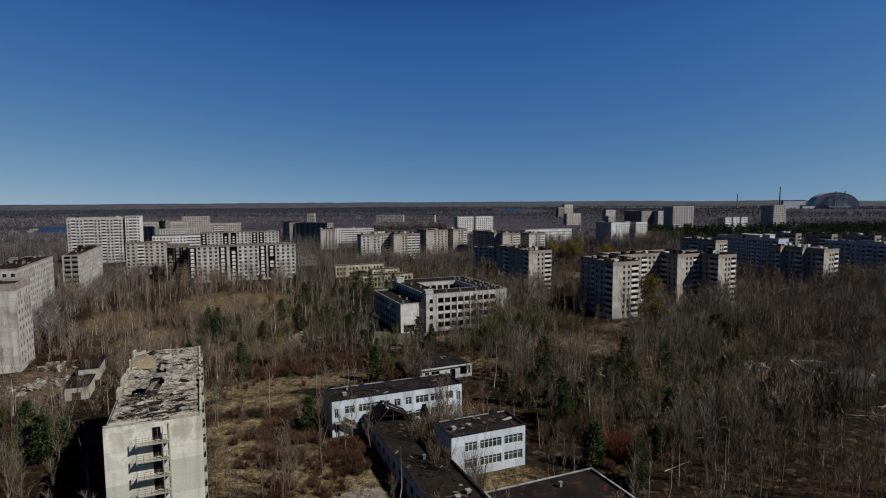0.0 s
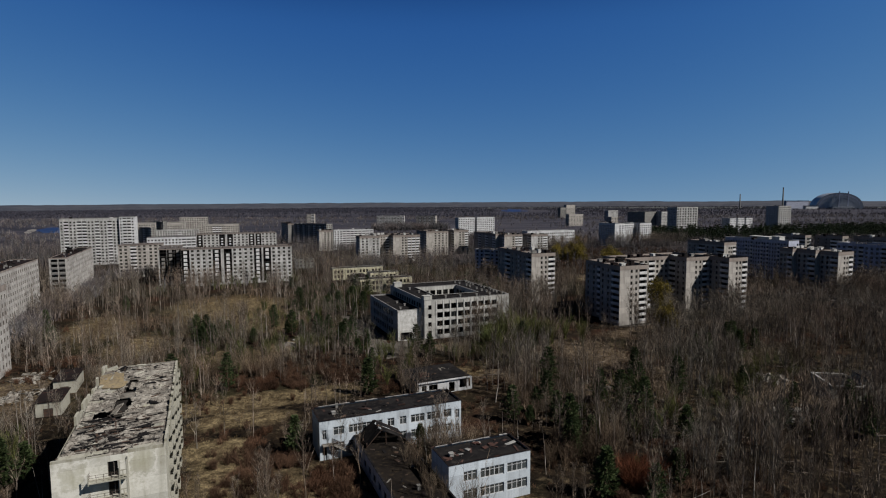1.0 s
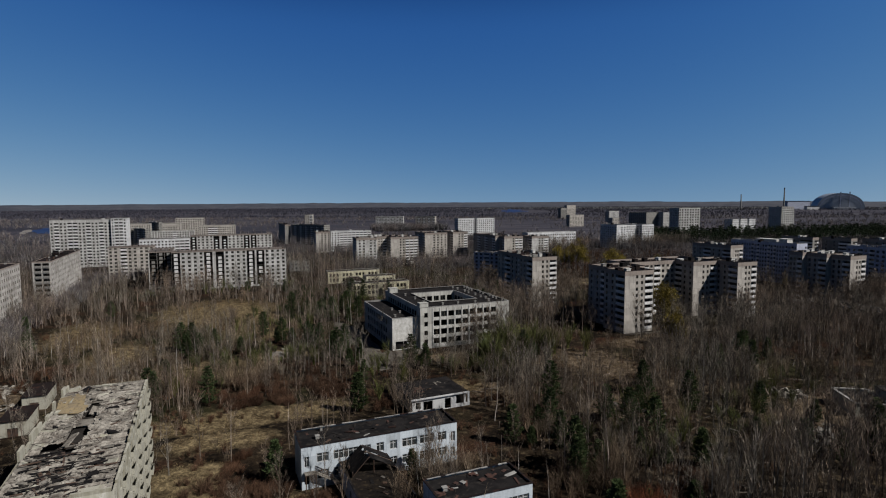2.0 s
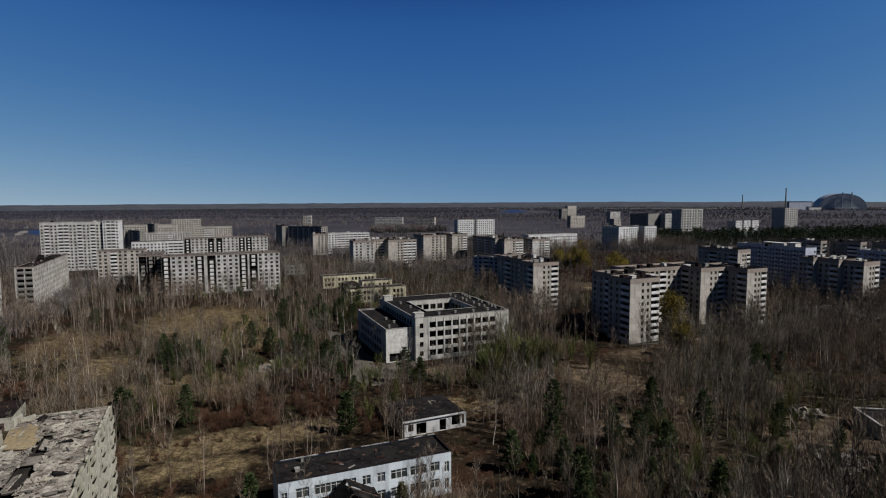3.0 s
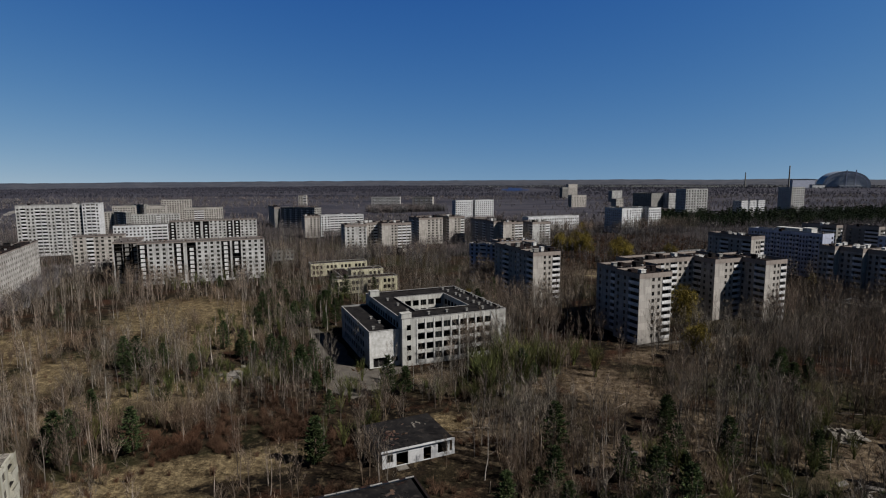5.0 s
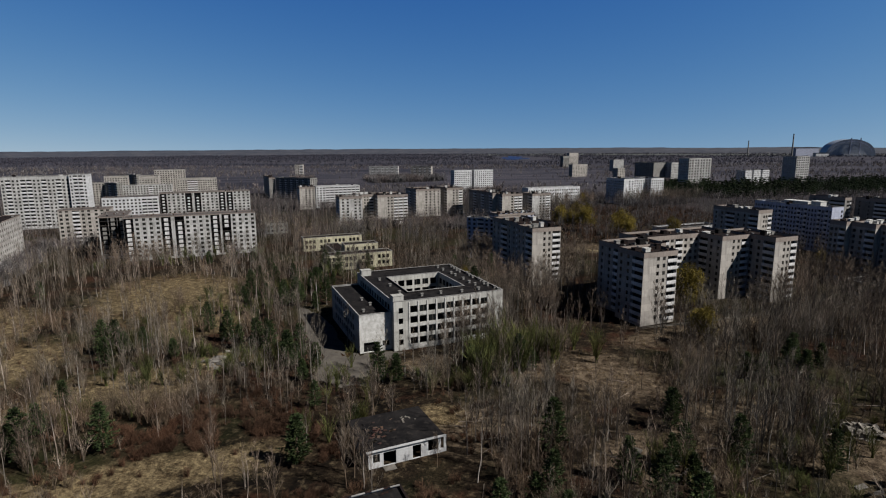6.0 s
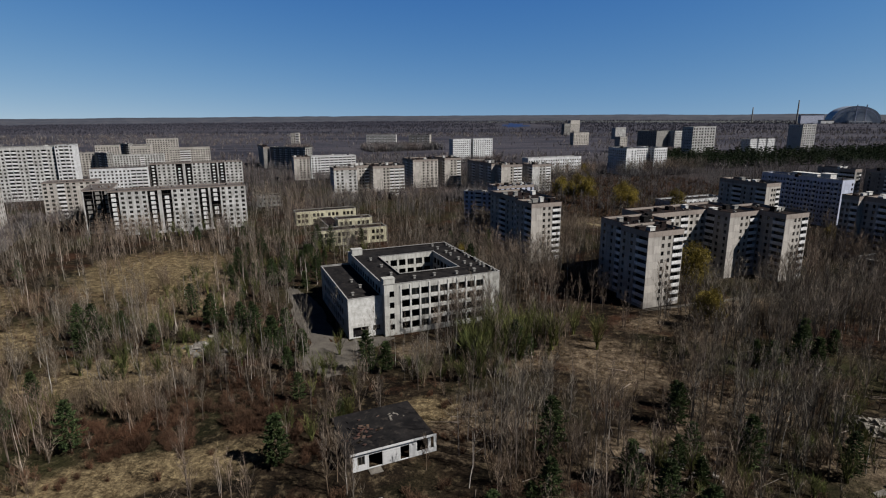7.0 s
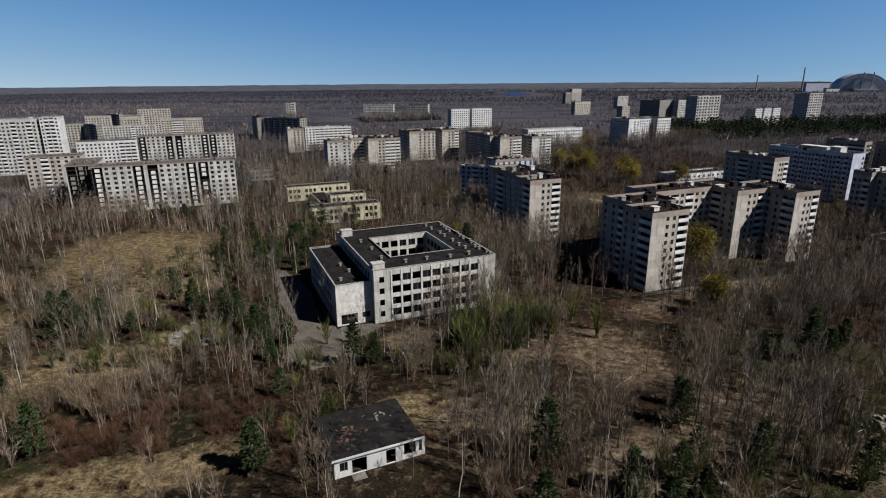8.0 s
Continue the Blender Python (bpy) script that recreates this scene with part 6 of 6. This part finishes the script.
def spots(y0, y1, per, margin, reach=0.82, extra=25):
    """Free places between two distances, one for each per square metres, before thinning."""
    out = []
    area = reach * (y1 * y1 - y0 * y0) + 2 * extra * (y1 - y0)
    for k in range(int(area / per)):
        y = math.sqrt(rnd.uniform(y0 * y0, y1 * y1))
        x = rnd.uniform(-1, 1) * (reach * y + extra)
        if rnd.random() < share(x, y) and free(x, y, margin):
            out.append((x, y))
    return out


BELTS = [(116, 219, 14, 4, 34), (131.5, 234, 2, 12, 12), (180, 344, 16, 9, 80), (196, 302, 14, 8, 46), (104, 350, 22, 4, 16), (190, 206, 14, 5, 26), (246, 210, 20, 6, 44), (152, 260, 12, 26, 90), (140, 300, 26, 14, 70), (170, 268, 14, 14, 50), (112, 214, 18, 6, 22), (205, 330, 20, 40, 90), (-15, 398, 40, 22, 60),
         (40, 412, 34, 8, 14), (-66, 360, 10, 40, 60), (140, 450, 60, 40, 160), (100, 158, 18, 14, 40), (150, 146, 20, 14, 50), (140, 98, 40, 14, 110), (190, 176, 26, 10, 40), (250, 170, 40, 24, 110), (300, 240, 30, 30, 120), (500, 548, 60, 14, 260), (365, 548, 50, 9, 240), (300, 470, 40, 14, 70), (86, 490, 16, 9, 44), (215, 185, 35, 12, 90), (335, 203, 44, 10, 300), (322, 200, 16, 8, 70), (372, 226, 18, 16, 80), (420, 255, 40, 14, 110), (302, 169, 12, 5, 40), (290, 196, 5, 22, 50)]


def belt_spots():
    """Places in the thickest belts of tall trees: u, v, half sizes and how many."""
    out = []
    for u, v, ru, rv, n in BELTS:
        for k in range(n):
            t, q = rnd.uniform(0, 6.283), math.sqrt(rnd.random())
            p = town(u + ru * q * math.cos(t), v + rv * q * math.sin(t))
            if free(p.x, p.y, 1.5):
                out.append((p.x, p.y))
    return out


def grow():
    # trees near the flight: each a thing with trunk and crown
    kinds = []
    for k in range(8):
        h = (13, 15, 11, 16, 12, 14, 9, 17)[k]
        kinds.append(bare_tree(100 + k, h, 20, 22, 0.32 if k % 2 else 0.5, twig_w=0.04, twig_l=1.6))
    makers = []
    for k, (trunk, crown) in enumerate(kinds):
        pale = k in (1, 4, 6)
        th = thing("birch" if pale else "bare_tree", "leafless birch with a white trunk" if pale else "leafless grey-brown tree with rising branches", "tree", Matrix.Translation((0, -400 - 20 * k, 0)),
                   "birches in the overgrown town" if pale else "bare trees in the overgrown town")
        part("trunk", tri_mesh("trunk", *trunk, M_BIRCH if pale else M_BARK), th)
        part("crown", tri_mesh("crown", *crown, M_TWIG), th)
        makers.append(th)
    near = sorted(spots(60, 250, 14.5, 1.5), key=lambda p: (p[1] - 60) + 0.3 * abs(p[0]))
    beside = [town(u, v) for u, v in ((60.6, 159.5), (59.8, 164), (61, 169.5), (60.2, 174), (63.5, 182), (69, 182.6), (74, 183), (58.5, 167), (76.5, 160.8), (52.5, 124.5), (55, 125.5), (57.5, 161))]
    singles, crowd = [(p.x, p.y) for p in beside] + near[:268], near[268:]
    used = set()
    for x, y in singles:
        k = rnd.choice((0, 0, 1, 2, 3, 3, 4, 5, 5, 6, 7))
        size = rnd.uniform(0.55, 1.0)
        m = Matrix.Translation((x, y, 0)) @ Matrix.Rotation(rnd.uniform(0, 6.28), 4, "Z")
        if k in used:
            copy_thing(makers[k], m @ Matrix.Scale(size, 4))
        else:
            makers[k].matrix_basis = m
            used.add(k)
    trees = [light_tree(200 + k, (13, 15, 12, 14)[k], 11, 17, 0.042, 2.1, (0.45, 0.34, 0.52, 0.4)[k], 0.22) for k in range(4)]
    mid = [crown for stem, crown in trees] + [vase(220 + k, 7.5, 60, 0.05) for k in range(3)]
    rows = [(x, y, 0, rnd.uniform(0, 6.28), rnd.uniform(0.55, 1.1), 1, rnd.randrange(7)) for x, y in crowd]
    rows += [(x, y, 0, rnd.uniform(0, 6.28), rnd.uniform(0.6, 1.15), 1, rnd.randrange(7)) for x, y in spots(250, 430, 22, 1.5)]
    rows += [(x, y, 0, rnd.uniform(0, 6.28), rnd.uniform(0.85, 1.3), 1, rnd.randrange(4)) for x, y in belt_spots()]
    tagged(new("bare_woodland", scatter_mesh("bare_woodland", mid, rows, M_TWIG)),
           "leafless grey-brown woodland grown between the buildings", "woodland", kind="stuff")
    stems = [row for row in rows if row[6] < 4]
    tagged(new("woodland_stems", scatter_mesh("woodland_stems", [stem for stem, crown in trees], stems, M_STEM)),
           "pale grey stems of the leafless woodland", "woodland", kind="stuff")
    white = [bare_tree(300 + k, 14, 3, 2, 0.35, 4, 0.06, 1.2)[0] for k in range(4)]
    rows = [(x, y, 0, rnd.uniform(0, 6.28), rnd.uniform(0.6, 1.0), 1, rnd.randrange(4)) for x, y in spots(90, 420, 120, 1.5)]
    tagged(new("birch_stems", scatter_mesh("birch_stems", white, rows, M_BIRCH)), "white birch stems in the woodland", "woodland", kind="stuff")
    far = [light_tree(400 + k, 13.5, 9, 4, 0.11, 2.2, 0.4, 0.34) for k in range(5)]
    rows = [(x, y, 0, rnd.uniform(0, 6.28), rnd.uniform(0.6, 1.1), 1, rnd.randrange(5)) for x, y in spots(430, 760, 29, 2)]
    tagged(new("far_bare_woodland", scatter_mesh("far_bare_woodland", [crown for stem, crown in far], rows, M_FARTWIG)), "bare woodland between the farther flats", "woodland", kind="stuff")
    tagged(new("far_woodland_stems", scatter_mesh("far_woodland_stems", [stem for stem, crown in far], rows, M_STEM)), "pale stems of the woodland between the farther flats", "woodland", kind="stuff")
    tiny = [shrub(500 + k, 12, 7, 0.5, 0.4) for k in range(5)]
    rows = [(x, y, 0, rnd.uniform(0, 6.28), rnd.uniform(0.6, 1.1), 1, rnd.randrange(5)) for x, y in spots(760, 1900, 110, 2, 0.84)]
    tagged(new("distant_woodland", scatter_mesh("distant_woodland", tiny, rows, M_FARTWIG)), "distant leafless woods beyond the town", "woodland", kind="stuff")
    clump = [shrub(520 + k, 14, 5, 0.8, 0.5) for k in range(4)]
    rows = [(x, y, 0, rnd.uniform(0, 6.28), rnd.uniform(0.8, 1.4), 0.7, rnd.randrange(4)) for x, y in spots(1900, 4250, 250, 2, 0.84)]
    tagged(new("horizon_woodland", scatter_mesh("horizon_woodland", clump, rows, M_HAZEWOOD)), "woods towards the horizon, haze blue put into their colour", "woodland", kind="stuff")
    logs, lr = Shape(), random.Random(55)
    while len(logs.f) < 5 * 210:
        u, v = lr.uniform(82, 205), lr.uniform(88, 180)
        p = town(u, v)
        if free(p.x, p.y, 5):
            a, ln = lr.uniform(0, 6.28), lr.uniform(3.5, 8.5)
            e = p + Vector((math.cos(a) * ln, math.sin(a) * ln, lr.uniform(0.1, 0.7)))
            logs.beam(p + Vector((0, 0, 0.1)), e, lr.uniform(0.08, 0.15), 4, 0.05)
    tagged(new("fallen_logs", logs.mesh("fallen_logs", M_STEM)), "pale fallen trunks on the woodland floor", "logs", kind="stuff")
    # scrub and grass
    bush = [shrub(600 + k, 2.4, 30) for k in range(6)]
    rows = [(x, y, 0, rnd.uniform(0, 6.28), rnd.uniform(0.5, 1.4), rnd.uniform(0.6, 1.1), rnd.randrange(6)) for x, y in spots(70, 300, 12, 0.6)]
    tagged(new("scrub", scatter_mesh("scrub", bush, rows, M_SCRUB)), "red-brown leafless scrub", "scrub", kind="stuff")
    far_rows = []
    thick = [shrub(650 + k, 2.6, 70, 0.05, 0.6) for k in range(5)]
    rows = []
    for u, v, ru, rv, k in ((16, 122, 12, 20, 240), (12, 152, 10, 12, 50), (32, 118, 6, 14, 60), (52, 156, 14, 7, 90), (34, 196, 24, 10, 150), (56, 178, 8, 7, 50), (96, 170, 14, 14, 80), (-45, 240, 14, 16, 80), (100, 100, 16, 12, 100), (91, 109, 8, 6, 70), (30, 196, 16, 10, 70), (18, 184, 26, 8, 26), (70, 153, 12, 4, 50), (48, 186, 12, 6, 50), (84, 96, 6, 6, 40), (-2, 180, 10, 16, 70), (33, 190, 16, 5, 110), (15, 203, 12, 8, 90), (34, 208, 18, 10, 130), (50, 198, 12, 8, 60), (-4, 214, 10, 10, 50), (8, 250, 20, 8, 50), (30, 124, 5, 9, 130), (33, 111, 3.5, 8, 80), (24, 137, 5, 5, 60), (13, 140, 7, 5, 60), (22, 151, 8, 5, 70)):
        for j in range(k):
            t, q = rnd.uniform(0, 6.283), math.sqrt(rnd.random())
            p = town(u + ru * q * math.cos(t), v + rv * q * math.sin(t))
            if free(p.x, p.y, 0.8) and noise.noise((p.x * 0.11, p.y * 0.11, 2.0)) > -0.08:
                rows.append((p.x, p.y, 0, rnd.uniform(0, 6.28), rnd.uniform(0.6, 1.3), rnd.uniform(0.7, 1.1), rnd.randrange(5)))
    tall = [shrub(670 + k, 5.0, 18, 0.14, 0.6) for k in range(4)]
    for j in range(1300):
        p = town(rnd.uniform(270, 480), rnd.uniform(345, 545))
        if free(p.x, p.y, 1.0):
            far_rows.append((p.x, p.y, 0, rnd.uniform(0, 6.28), rnd.uniform(0.7, 1.4), rnd.uniform(0.7, 1.1), rnd.randrange(4)))
    grove = [shrub(690 + k, 11.0, 16, 0.22, 0.34) for k in range(4)]
    groves = []
    for a, b, c, d, n in ((130, 200, 494, 509, 150), (205, 295, 468, 486, 200), (145, 195, 650, 668, 90), (-60, 75, 580, 597, 160), (-25, 65, 412, 424, 22), (335, 408, 540, 557, 300), (450, 530, 536, 557, 300), (350, 425, 770, 787, 130),
                          (-60, 60, 800, 828, 160), (560, 800, 700, 718, 260), (730, 800, 800, 818, 120), (380, 560, 590, 640, 260), (-75, -20, 480, 497, 90), (-78, -58, 364, 381, 90), (-64, -55, 382, 460, 130), (-92, -58, 282, 295, 80), (-72, -62, 296, 362, 120), (310, 450, 1030, 1110, 640), (180, 230, 1130, 1170, 90)):
        for j in range(n):
            p = town(rnd.uniform(a, b), rnd.uniform(c, d))
            if free(p.x, p.y, 0.5):
                groves.append((p.x, p.y, 0, rnd.uniform(0, 6.28), rnd.uniform(0.7, 1.25) * (1.55 if c > 1000 else 1), 1, rnd.randrange(4)))
    tagged(new("bare_grove", scatter_mesh("bare_grove", grove, groves, M_FARTWIG)), "bare young woods at the foot of the flats", "woodland", kind="stuff")
    tagged(new("far_thicket", scatter_mesh("far_thicket", tall, far_rows, M_SCRUB)), "dark red-brown thicket between the farther flats", "scrub", kind="stuff")
    tagged(new("thicket", scatter_mesh("thicket", thick, rows, M_SCRUB)), "dense rusty-brown leafless thicket", "scrub", kind="stuff")
    # round, hazy, many-stemmed young trees over the old lawns
    young = [vase(750 + k, (5.5, 7.0, 8.5, 6.0, 10.0)[k], (84, 96, 110, 84, 120)[k], 0.045) for k in range(5)]
    rows = []
    for u, v, ru, rv, n in ((10, 230, 44, 40, 330), (30, 206, 26, 12, 150), (2, 205, 14, 14, 70), (24, 268, 30, 16, 90), (15, 195, 30, 14, 70), (-20, 300, 34, 34, 170), (30, 340, 36, 40, 160), (44, 236, 14, 22, 60), (95, 185, 18, 30, 90), (150, 178, 34, 16, 90),
                            (57, 129, 7, 4, 40), (51, 117, 3.5, 3, 20), (49, 99, 2, 3, 8), (98, 150, 12, 10, 50), (110, 125, 34, 24, 110), (150, 140, 26, 12, 60), (185, 186, 24, 10, 40), (205, 190, 30, 14, 60), (84, 132, 8, 12, 24), (104, 120, 26, 22, 240), (140, 112, 22, 16, 120), (84, 108, 12, 12, 60), (176, 150, 26, 16, 90)):
        for j in range(n):
            t, q = rnd.uniform(0, 6.283), math.sqrt(rnd.random())
            p = town(u + ru * q * math.cos(t), v + rv * q * math.sin(t))
            if free(p.x, p.y, 1.0) and noise.noise((p.x * 0.06, p.y * 0.06, 9.3)) > 0.0 and share(p.x, p.y) > 0.05:
                rows.append((p.x, p.y, 0, rnd.uniform(0, 6.28), rnd.uniform(0.5, 1.15), rnd.uniform(0.85, 1.1), rnd.randrange(5)))
    for u, v, size in ((52, 123, 1.25), (54.5, 124.5, 1.1), (49.5, 100.5, 1.2), (50.5, 98, 1.0), (61, 161, 0.9), (60.5, 172, 1.0)):
        p = town(u, v)
        rows.append((p.x, p.y, 0, rnd.uniform(0, 6.28), size, 1.0, 4))
    for j in range(14):
        p = town(rnd.uniform(42.5, 46), rnd.uniform(98, 121))
        rows.append((p.x, p.y, 4.29, rnd.uniform(0, 6.28), rnd.uniform(0.45, 0.8), 1, rnd.randrange(5)))
    tagged(new("young_growth", scatter_mesh("young_growth", young, rows, M_TAN)), "tan leafless many-stemmed young trees", "woodland", kind="stuff")
    budding = [vase(780 + k, (4.0, 5.5, 7.0)[k], (96, 120, 132)[k], 0.075) for k in range(3)]
    rows = []
    for u, v, ru, rv, n in ((25, 238, 20, 12, 34), (46, 236, 10, 12, 22), (18, 262, 14, 8, 20), (6, 214, 10, 8, 10), (108, 199, 24, 9, 26), (70, 210, 14, 14, 16), (34, 290, 24, 16, 30), (120, 128, 30, 18, 44), (165, 134, 16, 8, 22), (60, 184, 10, 6, 10), (-40, 160, 12, 20, 14),
                            (60, 320, 30, 12, 40), (20, 420, 50, 12, 50), (100, 345, 20, 14, 20)):
        for j in range(n):
            t, q = rnd.uniform(0, 6.283), math.sqrt(rnd.random())
            p = town(u + ru * q * math.cos(t), v + rv * q * math.sin(t))
            if free(p.x, p.y, 1.0):
                rows.append((p.x, p.y, 0, rnd.uniform(0, 6.28), rnd.uniform(0.6, 1.2), rnd.uniform(0.8, 1.1), rnd.randrange(3)))
    for j in range(38):
        p = town(rnd.gauss(117, 12), rnd.gauss(204, 5))
        if free(p.x, p.y, 1.0):
            rows.append((p.x, p.y, 0, rnd.uniform(0, 6.28), rnd.uniform(1.4, 1.9), rnd.uniform(0.9, 1.2), 1 + rnd.randrange(2)))
    tagged(new("budding_bushes", scatter_mesh("budding_bushes", budding, rows, M_OLIVE)), "olive-green bushes coming into bud", "bush", kind="stuff")
    tuft = [shrub(700 + k, 0.7, 10, 0.05, 0.9) for k in range(5)]
    rows = []
    for cu, cv, ru, rv, keep, kind in CLEAR:
        for k in range(int(ru * rv * 1.1)):
            t, q = rnd.uniform(0, 6.283), math.sqrt(rnd.random()) * 1.05
            p = town(cu + ru * q * math.cos(t), cv + rv * q * math.sin(t))
            if free(p.x, p.y, 0.3):
                rows.append((p.x, p.y, 0, rnd.uniform(0, 6.28), rnd.uniform(0.5, 1.6), rnd.uniform(0.6, 1.2), rnd.randrange(5)))
    tagged(new("dry_grass", scatter_mesh("dry_grass", tuft, rows, M_PALEGRASS)), "tufts of pale dry grass", "grass", kind="stuff")


grow()


def lone_shrub(name, label, u, v, mesh, mat):
    th = thing(name, label, "shrub", Matrix.Translation(town(u, v)))
    part("crown", tri_mesh("crown", *mesh, mat), th)


for k, (u, v, h) in enumerate(((83.5, 97.5, 9.4), (86.8, 96, 8.2), (84.5, 100.5, 7.6))):
    lone_shrub("shrub", "dense rust-red leafless shrub", u, v, shrub(1500 + k, h, 560, 0.05, 0.55), M_RUSTBUSH)
for k, (u, v, h) in enumerate(((48.2, 99.5, 9.0), (49.4, 96.5, 7.5), (53.5, 121.5, 9.5), (57, 124, 8.5))):
    lone_shrub("bare_shrub", "large pale grey many-stemmed leafless shrub", u, v, vase(1520 + k, h, 260, 0.042), M_STEM)


def conifers():
    makers, used = [], set()
    for k in range(4):
        trunk, crown = pine(800 + k, (9, 11, 8, 12)[k])
        th = thing("pine", "dense green young pine", "tree", Matrix.Translation((0, -700 - 20 * k, 0)), "pines in the overgrown town")
        part("trunk", tri_mesh("trunk", *trunk, M_BARK), th)
        part("crown", tri_mesh("crown", *crown, M_NEEDLE), th)
        makers.append(th)
    spotsuv = [(4.2, 252), (12.9, 189.3), (50, 173.5), (77.0, 206), (55.4, 227), (63, 224), (52.9, 306), (74.4, 289.1), (80, 294), (110.2, 201.5), (123.8, 141.5), (109, 141),
               (184, 162.9), (33.7, 274), (23.2, 250.4), (158.2, 317.3), (162.1, 309.8), (-32.7, 147.4), (-36, 151), (-29.5, 151), (13.8, 198.4), (24.2, 141.1), (5.9, 263.2), (90.7, 126.7), (127.7, 110.8),
               (76.7, 97.6), (78.9, 86.4), (152.9, 119.7), (116.2, 120.3), (39.8, 260.2), (50.2, 282.9), (-55.8, 290.2), (155.5, 103.3), (81.7, 140), (156.9, 112.6),
               (57, 300), (68, 297), (64, 311), (48, 312), (155, 330), (35, 400), (58, 395), (187, 160), (135, 108), (146, 115), (106, 206), (118, 199), (86, 138), (95, 122),
               (57.8, 316), (42.9, 253), (9.2, 191.6), (122, 198), (177.5, 165.7), (57.9, 217), (-62, 318), (-52, 283), (-38, 159), (48.7, 299), (89.8, 328), (79.2, 138.6), (82.4, 135), (100.4, 154.3),
               (121.4, 120.4), (137.4, 113.5), (157.6, 117.7), (152.9, 95.6), (155.7, 90.3), (119.7, 109.9), (73.5, 96.2), (81.4, 114.6), (141, 109.5), (114.8, 136.2), (-3.7, 209), (8.4, 261), (56.5, 345), (64, 358),
               (82, 205), (119.3, 128.8), (91.8, 145.8), (138.1, 160), (132.9, 136), (139.9, 121.9), (166, 131), (87.5, 124), (101.6, 119.6), (51.6, 133.2), (160, 133), (171, 130), (96, 112), (88, 117), (149, 127), (130, 122), (-1.2, 223.2), (12, 204), (51.9, 321.3), (-33, 346), (58, 198), (65, 184), (99.7, 136), (84, 120), (80.9, 89), (134, 118), (145.6, 107), (168, 109.6), (108.8, 123), (88.5, 131.7), (151.3, 94), (74, 118), (79, 108), (87, 101), (93, 96), (99, 108), (106, 101), (113, 95), (104, 115), (112, 112), (126, 101), (120, 96), (96, 128), (108, 131), (140, 99), (72, 127)]
    sizes = {(50, 173.5): 1.22, (77, 100): 0.6, (82, 116): 0.8, (84.5, 118): 0.65, (91, 140): 0.95, (-36, 151): 1.0, (-29.5, 151): 1.0, (11.5, 195): 0.95, (-4, 197): 1.1, (-6.5, 200): 0.95, (51.6, 133.2): 0.7, (123.8, 141.5): 0.8, (4.2, 252): 1.0, (-32.7, 147.4): 1.2, (-38, 159): 0.9, (24.2, 141.1): 1.0, (184, 162.9): 1.0}
    kinds = {(50, 173.5): 0, (4.2, 252): 0}
    spotsuv = [p for k, p in enumerate(spotsuv) if p not in ((12.9, 189.3), (9.2, 191.6), (13.8, 198.4), (12, 204)) and ( k % 5 < 2 or not (70 < p[0] < 172 and 84 < p[1] < 150))]
    spotsuv += [(91, 140), (88, 141), (82, 116), (84.5, 118), (77, 100), (120, 141), (130, 113), (142, 109), (139, 112), (151, 99), (154, 101), (166, 108), (75, 324), (78, 320), (81, 324), (85, 318), (83, 327), (57, 337), (61, 330), (64, 335), (71, 313), (79, 311), (56, 236), (60, 234), (58, 230), (52, 256), (151, 307), (156, 301), (160, 298), (154, 295), (148, 300), (163, 304), (144, 283), (72, 330), (91, 351), (98, 352), (114, 353), (121, 136), (110, 143), (175, 169), (201, 165), (195, 170), (52, 242), (48, 246), (38, 263), (2, 264), (14, 261), (11.5, 195), (-4, 197), (-6.5, 200), (86, 123), (133, 154), (125, 206), (63, 296), (71, 301)]
    for u, v in spotsuv:
        k = kinds.get((u, v), rnd.randrange(4))
        size = sizes.get((u, v), rnd.uniform(0.6, 1.15))
        m = Matrix.Translation(town(u, v)) @ Matrix.Rotation(rnd.uniform(0, 6.28), 4, "Z")
        if k in used:
            copy_thing(makers[k], m @ Matrix.Scale(size, 4))
        else:
            makers[k].matrix_basis = m
            used.add(k)
    low = [pine(850 + k, 15, 6, 5, 2, 2, 0.26, 2.6)[1] for k in range(4)]
    wide = [(np.asarray(c[0]), c[1]) for c in low]
    rows = []
    for k in range(1350):
        u = rnd.uniform(540, 1150)
        v = 636 - 0.2 * (u - 560) + rnd.uniform(-60, 50) * min(1, (u - 520) / 90)
        p = town(u, v)
        if free(p.x, p.y, 2):
            rows.append((p.x, p.y, 0, rnd.uniform(0, 6.28), rnd.uniform(0.8, 1.25), 1, rnd.randrange(4)))
    tagged(new("pine_belt", scatter_mesh("pine_belt", wide, rows, M_FARNEEDLE)), "dark green belt of pine wood", "woodland", kind="stuff")
    done = None
    for u, v, h in ((211, 225, 19), (190, 200, 9), (303, 419, 17), (311, 389, 16), (297, 445, 15), (333, 468, 14), (345, 369, 12), (300, 430, 13), (318, 384, 12), (184, 194.5, 11), (330, 400, 10), (340, 260, 8), (146, 300, 8), (397, 551, 13)):
        p = town(u, v)
        if done is None:
            trunk, crown, leaf = leafy_tree(900, 11)
            done = thing("willow", "willow in fresh yellow-green leaf", "tree", Matrix.Translation(p) @ Matrix.Scale(h / 11, 4), "willows in young leaf")
            part("trunk", tri_mesh("trunk", *trunk, M_BARK), done)
            part("crown", tri_mesh("crown", *crown, M_TWIG), done)
            part("leaves", tri_mesh("leaves", *leaf, M_LEAF), done)
        else:
            copy_thing(done, Matrix.Translation(p) @ Matrix.Rotation(u, 4, "Z") @ Matrix.Scale(h / 16, 4))


conifers()
